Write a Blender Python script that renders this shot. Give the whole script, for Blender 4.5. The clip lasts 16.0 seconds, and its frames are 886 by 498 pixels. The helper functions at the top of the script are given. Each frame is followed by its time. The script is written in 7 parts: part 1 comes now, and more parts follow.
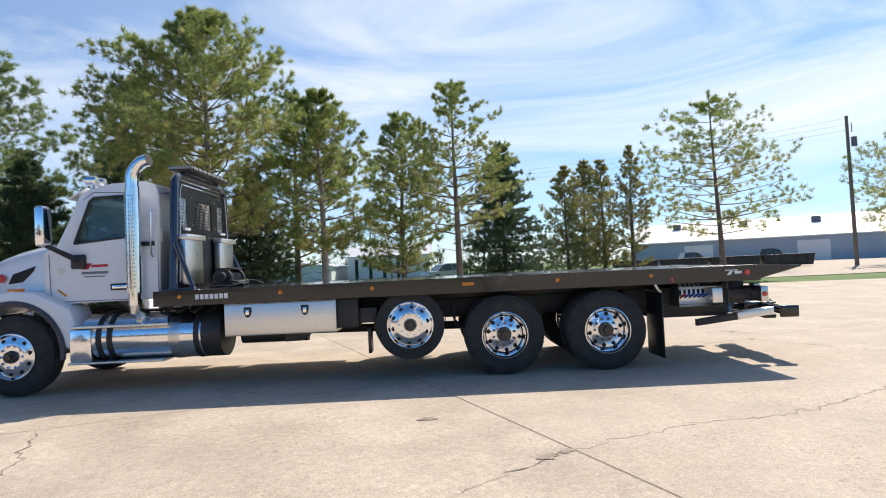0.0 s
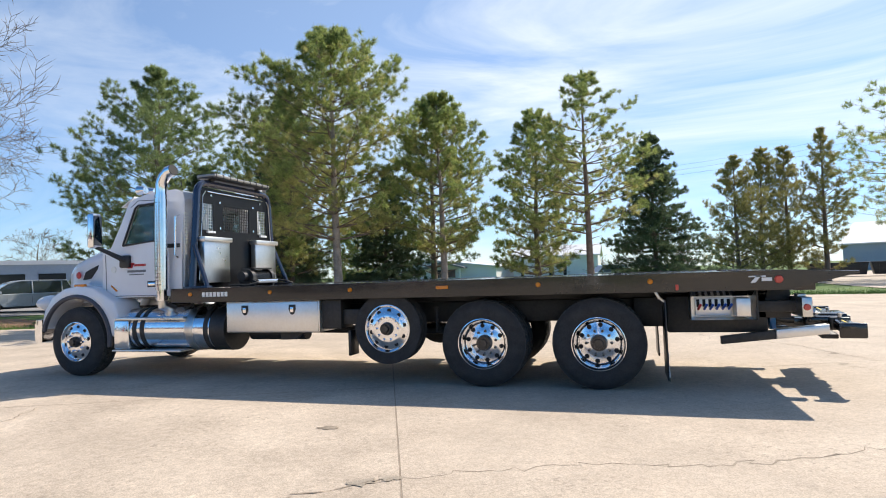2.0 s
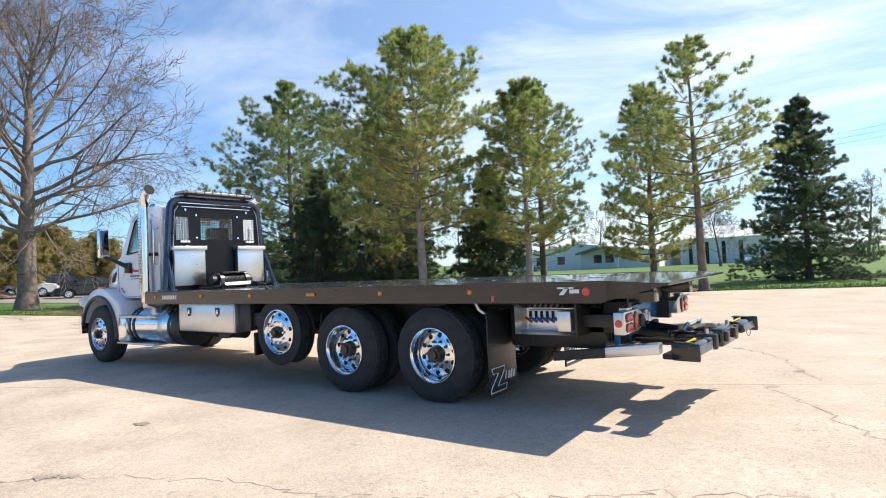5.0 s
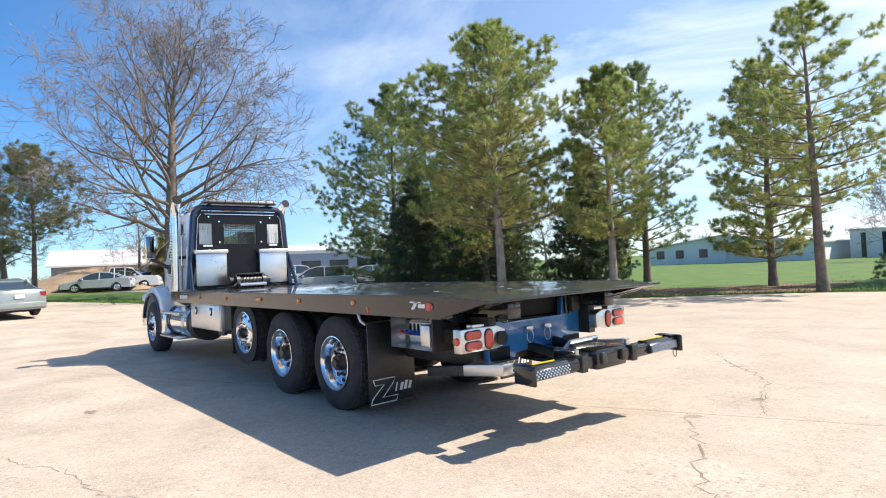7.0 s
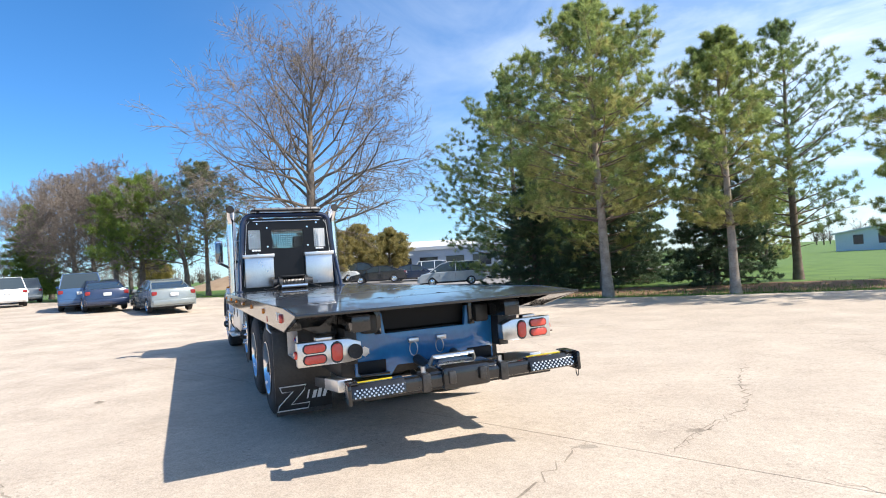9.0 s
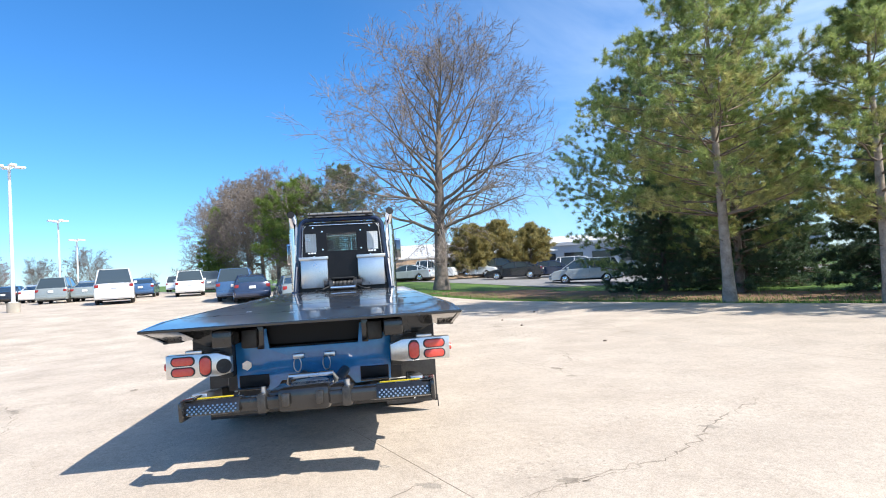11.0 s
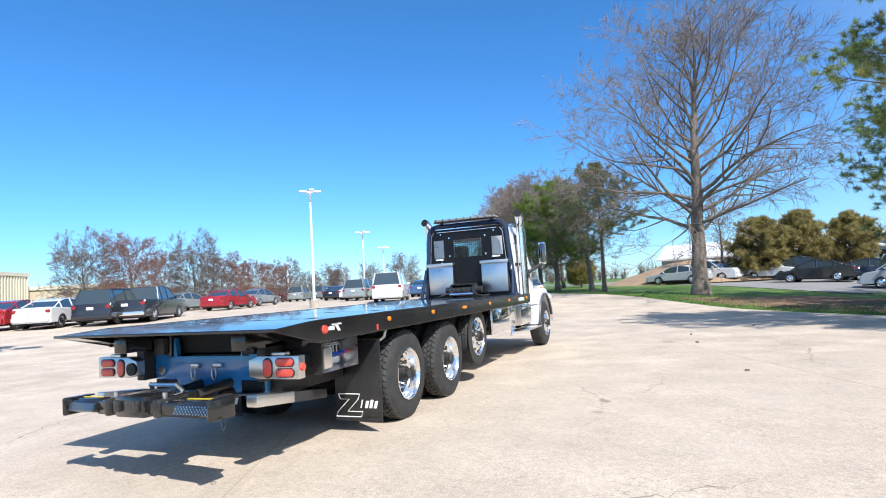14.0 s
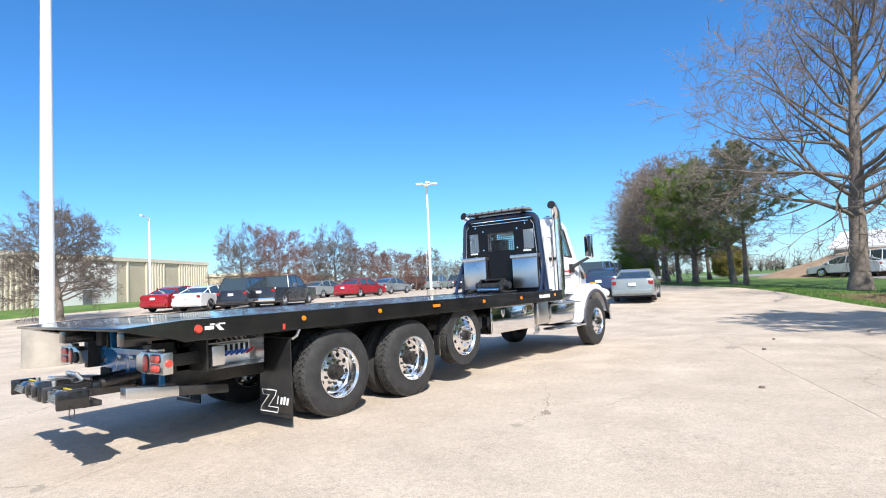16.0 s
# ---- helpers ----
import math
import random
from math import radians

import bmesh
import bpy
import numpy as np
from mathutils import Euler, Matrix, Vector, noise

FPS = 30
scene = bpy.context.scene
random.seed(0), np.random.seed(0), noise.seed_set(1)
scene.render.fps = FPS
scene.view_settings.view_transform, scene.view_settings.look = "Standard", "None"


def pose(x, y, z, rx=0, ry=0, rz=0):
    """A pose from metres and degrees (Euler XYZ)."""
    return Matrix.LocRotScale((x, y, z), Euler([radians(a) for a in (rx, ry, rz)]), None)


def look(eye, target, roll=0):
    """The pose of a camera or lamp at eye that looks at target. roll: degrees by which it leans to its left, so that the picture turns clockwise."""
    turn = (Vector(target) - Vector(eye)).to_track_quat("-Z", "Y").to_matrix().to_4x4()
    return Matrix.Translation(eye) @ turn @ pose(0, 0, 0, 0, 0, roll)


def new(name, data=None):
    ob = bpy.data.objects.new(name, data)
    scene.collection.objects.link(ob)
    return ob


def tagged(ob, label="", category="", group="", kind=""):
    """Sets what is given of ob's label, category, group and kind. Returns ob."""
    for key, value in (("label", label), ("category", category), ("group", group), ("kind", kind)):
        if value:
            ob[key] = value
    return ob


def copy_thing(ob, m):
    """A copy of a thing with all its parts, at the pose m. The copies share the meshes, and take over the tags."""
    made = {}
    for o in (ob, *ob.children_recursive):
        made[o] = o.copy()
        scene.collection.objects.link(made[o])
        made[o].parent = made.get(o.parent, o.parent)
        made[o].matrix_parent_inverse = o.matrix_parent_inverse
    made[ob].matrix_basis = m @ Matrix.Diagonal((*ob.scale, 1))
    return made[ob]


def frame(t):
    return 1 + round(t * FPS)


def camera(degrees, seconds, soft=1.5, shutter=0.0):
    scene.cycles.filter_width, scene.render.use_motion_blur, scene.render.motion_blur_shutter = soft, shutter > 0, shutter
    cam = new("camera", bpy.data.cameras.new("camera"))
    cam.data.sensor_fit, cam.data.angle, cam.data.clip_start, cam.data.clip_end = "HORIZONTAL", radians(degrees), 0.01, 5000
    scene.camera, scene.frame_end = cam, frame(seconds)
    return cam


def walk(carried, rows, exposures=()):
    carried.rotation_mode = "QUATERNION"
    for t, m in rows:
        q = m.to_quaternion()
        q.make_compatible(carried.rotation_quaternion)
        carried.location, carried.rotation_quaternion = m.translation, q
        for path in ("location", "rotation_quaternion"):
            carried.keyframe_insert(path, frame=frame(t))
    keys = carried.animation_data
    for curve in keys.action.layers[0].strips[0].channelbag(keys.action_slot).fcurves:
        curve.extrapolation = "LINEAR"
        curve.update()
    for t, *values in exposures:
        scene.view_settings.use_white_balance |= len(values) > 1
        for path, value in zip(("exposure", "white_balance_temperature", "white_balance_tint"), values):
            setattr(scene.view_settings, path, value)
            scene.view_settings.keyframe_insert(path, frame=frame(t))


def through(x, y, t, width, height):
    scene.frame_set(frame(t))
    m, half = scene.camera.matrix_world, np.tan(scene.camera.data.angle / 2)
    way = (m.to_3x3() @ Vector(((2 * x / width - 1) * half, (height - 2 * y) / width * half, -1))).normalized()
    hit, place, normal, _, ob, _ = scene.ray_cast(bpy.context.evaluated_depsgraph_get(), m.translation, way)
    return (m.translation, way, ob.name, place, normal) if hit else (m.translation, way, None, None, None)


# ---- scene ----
cam = camera(75.0, 16.0, soft=1.05)
PATH = [
    (0, (-2.171, -8.742, 1.442), (-2.151, -6.744, 1.503), -2.6),
    (0.5, (-1.492, -8.631, 1.447), (-1.658, -6.639, 1.506), -2.4),
    (1, (-0.857, -8.378, 1.415), (-1.204, -6.409, 1.487), -2.4),
    (1.5, (-0.242, -8.184, 1.359), (-0.744, -6.25, 1.445), -2.4),
    (2, (0.316, -7.967, 1.365), (-0.28, -6.06, 1.452), -2.0),
    (2.5, (0.922, -7.775, 1.35), (0.232, -5.9, 1.441), -1.9),
    (3, (1.472, -7.508, 1.382), (0.674, -5.677, 1.47), -2.1),
    (3.5, (2.123, -7.28, 1.391), (1.227, -5.494, 1.477), -1.9),
    (3.7, (2.335, -7.125, 1.399), (1.408, -5.354, 1.478), -1.6),
    (5.8, (4.639, -5.712, 1.517), (3.353, -4.182, 1.575), -2.8),
    (6, (4.837, -5.524, 1.512), (3.518, -4.022, 1.568), -2.4),
    (6.5, (5.328, -5.009, 1.535), (3.91, -3.601, 1.59), -2.4),
    (7, (5.71, -4.443, 1.554), (4.192, -3.143, 1.608), -2.7),
    (7.5, (6.163, -3.867, 1.546), (4.548, -2.69, 1.601), -2.7),
    (8, (6.441, -3.277, 1.588), (4.74, -2.226, 1.639), -2.5),
    (8.2, (6.57, -3.024, 1.56), (4.838, -2.024, 1.611), -2.8),
    (10.3, (7.287, -0.387, 1.554), (5.35, 0.106, 1.621), -3.7),
    (10.5, (7.343, -0.132, 1.587), (5.391, 0.298, 1.653), -3.5),
    (11, (7.356, 0.519, 1.602), (5.375, 0.784, 1.673), -3.4),
    (11.5, (7.343, 1.207, 1.565), (5.346, 1.233, 1.663), -3.7),
    (12, (7.234, 1.872, 1.562), (5.246, 1.684, 1.674), -3.2),
    (12.5, (7.075, 2.51, 1.525), (5.118, 2.116, 1.657), -3.2),
    (13, (6.774, 3.146, 1.521), (4.85, 2.616, 1.655), -3.5),
    (13.5, (6.577, 3.779, 1.51), (4.69, 3.129, 1.647), -3.3),
    (14, (6.244, 4.305, 1.507), (4.398, 3.549, 1.641), -3.3),
    (14.5, (5.948, 4.897, 1.51), (4.157, 4.016, 1.643), -3.0),
    (15, (5.564, 5.454, 1.519), (3.831, 4.465, 1.651), -2.9),
    (15.5, (5.201, 6.058, 1.514), (3.541, 4.949, 1.638), -2.8),
    (16, (4.726, 6.532, 1.509), (3.149, 5.308, 1.631), -2.7),
]
walk(cam, [(t, look(eye, target, roll)) for t, eye, target, roll in PATH], [(0.0, 0.10, 6950, 12), (3.5, 0.34, 6950, 12), (7.0, 0.48, 6850, 12), (11.0, 0.54, 6250, 10), (13.5, 0.46, 6150, 10), (16.0, 0.41, 6300, 11)])

# ---- world, sun ----
SUN = Vector((0.58, 0.77, 1.0)).normalized()
world = bpy.data.worlds.new("sky_world")
scene.world = world
world.use_nodes = True
wn, wl = world.node_tree.nodes, world.node_tree.links
wn.clear()
sky = wn.new("ShaderNodeTexSky")
sky.sky_type = "NISHITA"
sky.sun_disc = False
sky.sun_elevation = math.asin(SUN.z)
sky.sun_rotation = math.atan2(SUN.x, SUN.y)
sky.air_density, sky.dust_density, sky.ozone_density = 1.0, 0.1, 3.0
tc = wn.new("ShaderNodeTexCoord")
mp = wn.new("ShaderNodeMapping")
mp.inputs["Rotation"].default_value = (0.2, 0.5, 0.6)
mp.inputs["Scale"].default_value = (0.9, 2.2, 5.0)
nz = wn.new("ShaderNodeTexNoise")
nz.inputs["Scale"].default_value = 1.6
nz.inputs["Detail"].default_value = 9
nz.inputs["Roughness"].default_value = 0.6
nz.inputs["Distortion"].default_value = 0.7
rampc = wn.new("ShaderNodeValToRGB")
rampc.color_ramp.elements[0].position = 0.40
rampc.color_ramp.elements[0].color = (0.30, 0.30, 0.30, 1)
rampc.color_ramp.elements[1].position = 0.70
mixc = wn.new("ShaderNodeMix")
mixc.data_type = "RGBA"
mixc.inputs["B"].default_value = (7.6, 8.4, 9.0, 1)
bgs = wn.new("ShaderNodeBackground")
bgs.inputs["Strength"].default_value = 0.125
# thin cirrus towards the sun's side only; the rest of the sky is clear
dotn = wn.new("ShaderNodeVectorMath")
dotn.operation = "DOT_PRODUCT"
dotn.inputs[1].default_value = (0.35, 0.94, 0.0)
veil = wn.new("ShaderNodeMapRange")
veil.interpolation_type = "SMOOTHSTEP"
veil.inputs["From Min"].default_value, veil.inputs["From Max"].default_value = -0.40, 0.90
veil.inputs["To Min"].default_value, veil.inputs["To Max"].default_value = 0.0, 0.88
mulc = wn.new("ShaderNodeMath")
mulc.operation = "MULTIPLY"
hsv = wn.new("ShaderNodeHueSaturation")
hsv.inputs["Saturation"].default_value = 1.16
hsv.inputs["Value"].default_value = 1.15
# clear spring air: less yellow haze low down than the plain sky model gives
sepz = wn.new("ShaderNodeSeparateXYZ")
air = wn.new("ShaderNodeValToRGB")
air.color_ramp.elements[0].position, air.color_ramp.elements[0].color = 0.0, (0.46, 0.66, 0.98, 1)
air.color_ramp.elements[1].position, air.color_ramp.elements[1].color = 0.75, (0.80, 0.92, 0.98, 1)
e = air.color_ramp.elements.new(0.16)
e.color = (0.47, 0.755, 1.0, 1)
e = air.color_ramp.elements.new(0.42)
e.color = (0.49, 0.81, 1.0, 1)
clean = wn.new("ShaderNodeMix")
clean.data_type, clean.blend_type = "RGBA", "MULTIPLY"
clean.inputs["Factor"].default_value = 1.0
wout = wn.new("ShaderNodeOutputWorld")
wl.new(tc.outputs["Generated"], mp.inputs["Vector"])
wl.new(mp.outputs["Vector"], nz.inputs["Vector"])
wl.new(nz.outputs["Fac"], rampc.inputs["Fac"])
wl.new(tc.outputs["Generated"], dotn.inputs[0])
wl.new(dotn.outputs["Value"], veil.inputs["Value"])
wl.new(rampc.outputs["Color"], mulc.inputs[0])
wl.new(veil.outputs["Result"], mulc.inputs[1])
wl.new(mulc.outputs[0], mixc.inputs["Factor"])
wl.new(sky.outputs["Color"], hsv.inputs["Color"])
wl.new(tc.outputs["Generated"], sepz.inputs["Vector"])
wl.new(sepz.outputs["Z"], air.inputs["Fac"])
wl.new(hsv.outputs["Color"], clean.inputs["A"])
wl.new(air.outputs["Color"], clean.inputs["B"])
wl.new(clean.outputs["Result"], mixc.inputs["A"])
wl.new(mixc.outputs["Result"], bgs.inputs["Color"])
wl.new(bgs.outputs["Background"], wout.inputs["Surface"])

sun = new("sun", bpy.data.lights.new("sun", "SUN"))
sun.data.energy = 5.0
sun.data.angle = radians(0.6)
sun.data.color = (1.0, 0.955, 0.88)
sun.matrix_world = look(SUN * 50, (0, 0, 0))


# ---- materials ----
def mat(name, col, rough=0.6, metal=0.0, col2=None, scale=6.0, fine=60.0, bump=0.0, bscale=80.0, coat=0.0, spec=0.5, jitter=0.0, rvar=0.0, trans=0.0, emit=None):
    m = bpy.data.materials.new(name)
    m.use_nodes = True
    n, l = m.node_tree.nodes, m.node_tree.links
    p = n["Principled BSDF"]
    p.inputs["Base Color"].default_value = (*col, 1)
    p.inputs["Roughness"].default_value = rough
    p.inputs["Metallic"].default_value = metal
    p.inputs["Specular IOR Level"].default_value = spec
    p.inputs["Coat Weight"].default_value = coat
    p.inputs["Coat Roughness"].default_value = 0.04
    p.inputs["Transmission Weight"].default_value = trans
    if emit:
        p.inputs["Emission Color"].default_value = (*emit[0], 1)
        p.inputs["Emission Strength"].default_value = emit[1]
    if col2 or bump or rvar:
        t = n.new("ShaderNodeTexCoord")
    if col2:
        a, b = n.new("ShaderNodeTexNoise"), n.new("ShaderNodeTexNoise")
        a.inputs["Scale"].default_value, b.inputs["Scale"].default_value = scale, fine
        a.inputs["Detail"].default_value, b.inputs["Detail"].default_value = 6, 4
        add = n.new("ShaderNodeMath")
        add.operation = "MULTIPLY_ADD"
        add.inputs[1].default_value = 0.45
        sc = n.new("ShaderNodeMath")
        sc.operation = "MULTIPLY"
        sc.inputs[1].default_value = 0.55
        r = n.new("ShaderNodeValToRGB")
        r.color_ramp.elements[0].position, r.color_ramp.elements[1].position = 0.36, 0.64
        r.color_ramp.elements[0].color, r.color_ramp.elements[1].color = (*col, 1), (*col2, 1)
        l.new(t.outputs["Object"], a.inputs["Vector"])
        l.new(t.outputs["Object"], b.inputs["Vector"])
        l.new(a.outputs["Fac"], sc.inputs[0])
        l.new(b.outputs["Fac"], add.inputs[0])
        l.new(sc.outputs[0], add.inputs[2])
        l.new(add.outputs[0], r.inputs["Fac"])
        last = r.outputs["Color"]
        if jitter:
            g = n.new("ShaderNodeNewGeometry")
            h = n.new("ShaderNodeHueSaturation")
            k = n.new("ShaderNodeMapRange")
            k.inputs["To Min"].default_value, k.inputs["To Max"].default_value = 1 - jitter, 1 + jitter
            l.new(g.outputs["Random Per Island"], k.inputs["Value"])
            l.new(k.outputs["Result"], h.inputs["Value"])
            l.new(last, h.inputs["Color"])
            last = h.outputs["Color"]
        l.new(last, p.inputs["Base Color"])
    if rvar:
        w = n.new("ShaderNodeTexNoise")
        w.inputs["Scale"].default_value, w.inputs["Detail"].default_value = 3.0, 5
        k = n.new("ShaderNodeMapRange")
        k.inputs["To Min"].default_value, k.inputs["To Max"].default_value = max(0.02, rough - rvar), rough + rvar
        l.new(t.outputs["Object"], w.inputs["Vector"])
        l.new(w.outputs["Fac"], k.inputs["Value"])
        l.new(k.outputs["Result"], p.inputs["Roughness"])
    if bump:
        w = n.new("ShaderNodeTexNoise")
        w.inputs["Scale"].default_value, w.inputs["Detail"].default_value = bscale, 4
        bu = n.new("ShaderNodeBump")
        bu.inputs["Strength"].default_value, bu.inputs["Distance"].default_value = bump, 0.01
        l.new(t.outputs["Object"], w.inputs["Vector"])
        l.new(w.outputs["Fac"], bu.inputs["Height"])
        l.new(bu.outputs["Normal"], p.inputs["Normal"])
    return m


def leaf(name, col, col2, jitter=0.4, through=0.5):
    """Needles and leaves: light comes through them as well as off them."""
    m = mat(name, col, 0.6, col2=col2, scale=2.2, fine=9, jitter=jitter)
    n, l = m.node_tree.nodes, m.node_tree.links
    p, out = n["Principled BSDF"], n["Material Output"]
    src = p.inputs["Base Color"].links[0].from_socket
    tr = n.new("ShaderNodeBsdfTranslucent")
    mx = n.new("ShaderNodeMixShader")
    mx.inputs["Fac"].default_value = through
    l.new(src, tr.inputs["Color"])
    l.new(p.outputs["BSDF"], mx.inputs[1])
    l.new(tr.outputs["BSDF"], mx.inputs[2])
    l.new(mx.outputs["Shader"], out.inputs["Surface"])
    return m


def concrete():
    m = mat("concrete", (0.47, 0.38, 0.29), 0.85, col2=(0.58, 0.48, 0.375), scale=0.9, fine=14, bump=0.25, bscale=60)
    n, l = m.node_tree.nodes, m.node_tree.links
    p = n["Principled BSDF"]
    src = p.inputs["Base Color"].links[0].from_socket
    t = n.new("ShaderNodeNewGeometry")
    sp = n.new("ShaderNodeTexVoronoi")
    sp.inputs["Scale"].default_value = 115
    ra = n.new("ShaderNodeMapRange")
    ra.inputs["From Min"].default_value, ra.inputs["From Max"].default_value = 0.0, 1.0
    ra.inputs["To Min"].default_value, ra.inputs["To Max"].default_value = 0.80, 1.15
    st = n.new("ShaderNodeTexNoise")
    st.inputs["Scale"].default_value, st.inputs["Detail"].default_value, st.inputs["Roughness"].default_value = 0.9, 8, 0.68
    rb = n.new("ShaderNodeMapRange")
    rb.inputs["From Min"].default_value, rb.inputs["From Max"].default_value = 0.3, 0.7
    rb.inputs["To Min"].default_value, rb.inputs["To Max"].default_value = 0.86, 1.10
    oi = n.new("ShaderNodeObjectInfo")
    rc = n.new("ShaderNodeMapRange")
    rc.inputs["To Min"].default_value, rc.inputs["To Max"].default_value = 0.96, 1.04
    sep = n.new("ShaderNodeSeparateColor")
    hs = n.new("ShaderNodeHueSaturation")
    m1, m2 = n.new("ShaderNodeMath"), n.new("ShaderNodeMath")
    m1.operation = m2.operation = "MULTIPLY"
    l.new(t.outputs["Position"], sp.inputs["Vector"])
    l.new(t.outputs["Position"], st.inputs["Vector"])
    l.new(sp.outputs["Color"], sep.inputs["Color"])
    l.new(sep.outputs["Red"], ra.inputs["Value"])
    l.new(st.outputs["Fac"], rb.inputs["Value"])
    l.new(oi.outputs["Random"], rc.inputs["Value"])
    l.new(ra.outputs["Result"], m1.inputs[0])
    l.new(rb.outputs["Result"], m1.inputs[1])
    l.new(m1.outputs[0], m2.inputs[0])
    l.new(rc.outputs["Result"], m2.inputs[1])
    # pale and dark pebbles laid bare by wear, thicker in some patches
    ag = n.new("ShaderNodeTexVoronoi")
    ag.inputs["Scale"].default_value = 42
    sg = n.new("ShaderNodeSeparateColor")
    rg = n.new("ShaderNodeValToRGB")
    rg.color_ramp.interpolation = "CONSTANT"
    for pos, v in ((0.0, 0.74), (0.06, 1.0), (0.92, 1.16)):
        el = rg.color_ramp.elements[0] if pos == 0.0 else rg.color_ramp.elements.new(pos)
        el.position, el.color = pos, (v, v, v, 1)
    rg.color_ramp.elements[-1].color = (1.16, 1.16, 1.16, 1)
    wp = n.new("ShaderNodeTexNoise")
    wp.inputs["Scale"].default_value, wp.inputs["Detail"].default_value = 0.8, 5
    wr_ = n.new("ShaderNodeMapRange")
    wr_.inputs["From Min"].default_value, wr_.inputs["From Max"].default_value = 0.40, 0.66
    mxa = n.new("ShaderNodeMix")
    mxa.inputs["A"].default_value = 1.0
    m3 = n.new("ShaderNodeMath")
    m3.operation = "MULTIPLY"
    # scuffs and wet-cure streaks about a hand wide
    sk = n.new("ShaderNodeTexNoise")
    sk.inputs["Scale"].default_value, sk.inputs["Detail"].default_value, sk.inputs["Roughness"].default_value = 7.0, 7, 0.7
    sr = n.new("ShaderNodeMapRange")
    sr.inputs["From Min"].default_value, sr.inputs["From Max"].default_value = 0.3, 0.7
    sr.inputs["To Min"].default_value, sr.inputs["To Max"].default_value = 0.93, 1.06
    m4 = n.new("ShaderNodeMath")
    m4.operation = "MULTIPLY"
    for node in (ag, wp, sk):
        l.new(t.outputs["Position"], node.inputs["Vector"])
    l.new(ag.outputs["Color"], sg.inputs["Color"])
    l.new(sg.outputs["Green"], rg.inputs["Fac"])
    l.new(wp.outputs["Fac"], wr_.inputs["Value"])
    l.new(wr_.outputs["Result"], mxa.inputs["Factor"])
    l.new(rg.outputs["Color"], mxa.inputs["B"])
    l.new(m2.outputs[0], m3.inputs[0])
    l.new(mxa.outputs["Result"], m3.inputs[1])
    l.new(sk.outputs["Fac"], sr.inputs["Value"])
    l.new(m3.outputs[0], m4.inputs[0])
    l.new(sr.outputs["Result"], m4.inputs[1])
    l.new(m4.outputs[0], hs.inputs["Value"])
    l.new(src, hs.inputs["Color"])
    l.new(hs.outputs["Color"], p.inputs["Base Color"])
    return m


M_CONC = concrete()
M_CONC_POST = mat("concrete_post", (0.33, 0.29, 0.235), 0.9, col2=(0.47, 0.42, 0.35), scale=3, fine=50, bump=0.4, bscale=40)
M_JOINT = mat("joint_filler", (0.27, 0.21, 0.155), 0.95, col2=(0.42, 0.335, 0.25), scale=4, fine=60)
M_CRACK = mat("crack_shade", (0.19, 0.15, 0.11), 0.95, col2=(0.40, 0.33, 0.25), scale=3, fine=50)
M_CHIP = mat("chipped_concrete", (0.28, 0.235, 0.18), 0.95, col2=(0.46, 0.385, 0.30), scale=6, fine=90, bump=0.8, bscale=70)
M_GRASS = mat("grass", (0.055, 0.115, 0.018), 0.9, col2=(0.13, 0.215, 0.035), scale=0.7, fine=26, bump=0.8, bscale=50)
M_BLADE = mat("grass_blades", (0.06, 0.14, 0.02), 0.8, col2=(0.16, 0.25, 0.05), scale=2, fine=20, jitter=0.35)
M_DIRT = mat("bare_dirt", (0.27, 0.18, 0.11), 0.95, col2=(0.40, 0.29, 0.19), scale=0.8, fine=12, bump=0.7, bscale=20)
M_LITTER = mat("needle_litter", (0.16, 0.085, 0.045), 0.95, col2=(0.27, 0.16, 0.09), scale=1.2, fine=30, bump=0.7, bscale=40)
M_ASPH = mat("far_asphalt", (0.20, 0.19, 0.18), 0.9, col2=(0.30, 0.285, 0.27), scale=0.4, fine=12)
M_BARK = mat("pine_bark", (0.12, 0.088, 0.066), 0.95, col2=(0.27, 0.205, 0.16), scale=5, fine=28, bump=0.9, bscale=22)
M_BARKP = mat("pale_pine_bark", (0.22, 0.175, 0.14), 0.95, col2=(0.44, 0.37, 0.30), scale=5, fine=28, bump=0.9, bscale=22)
M_BARKG = mat("grey_bark", (0.11, 0.09, 0.072), 0.95, col2=(0.26, 0.215, 0.175), scale=5, fine=28, bump=0.9, bscale=20)
M_TWIG = mat("twigs", (0.145, 0.115, 0.095), 0.9, col2=(0.28, 0.23, 0.19), scale=2, fine=10)
M_TWIGD = mat("dark_twigs", (0.10, 0.08, 0.066), 0.9, col2=(0.21, 0.17, 0.14), scale=2, fine=10)
M_TWIGR = mat("red_twigs", (0.15, 0.075, 0.055), 0.9, col2=(0.25, 0.14, 0.105), scale=2, fine=10)
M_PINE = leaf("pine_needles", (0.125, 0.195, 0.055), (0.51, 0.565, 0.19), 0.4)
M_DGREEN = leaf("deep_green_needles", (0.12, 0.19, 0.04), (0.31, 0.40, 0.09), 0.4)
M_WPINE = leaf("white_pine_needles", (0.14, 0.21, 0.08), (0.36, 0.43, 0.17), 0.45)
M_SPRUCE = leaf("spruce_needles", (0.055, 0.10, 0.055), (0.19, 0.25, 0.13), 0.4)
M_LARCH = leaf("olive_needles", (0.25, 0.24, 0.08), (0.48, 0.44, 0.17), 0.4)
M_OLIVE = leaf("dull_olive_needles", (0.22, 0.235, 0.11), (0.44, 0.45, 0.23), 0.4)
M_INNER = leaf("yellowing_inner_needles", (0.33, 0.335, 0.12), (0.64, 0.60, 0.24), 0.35)
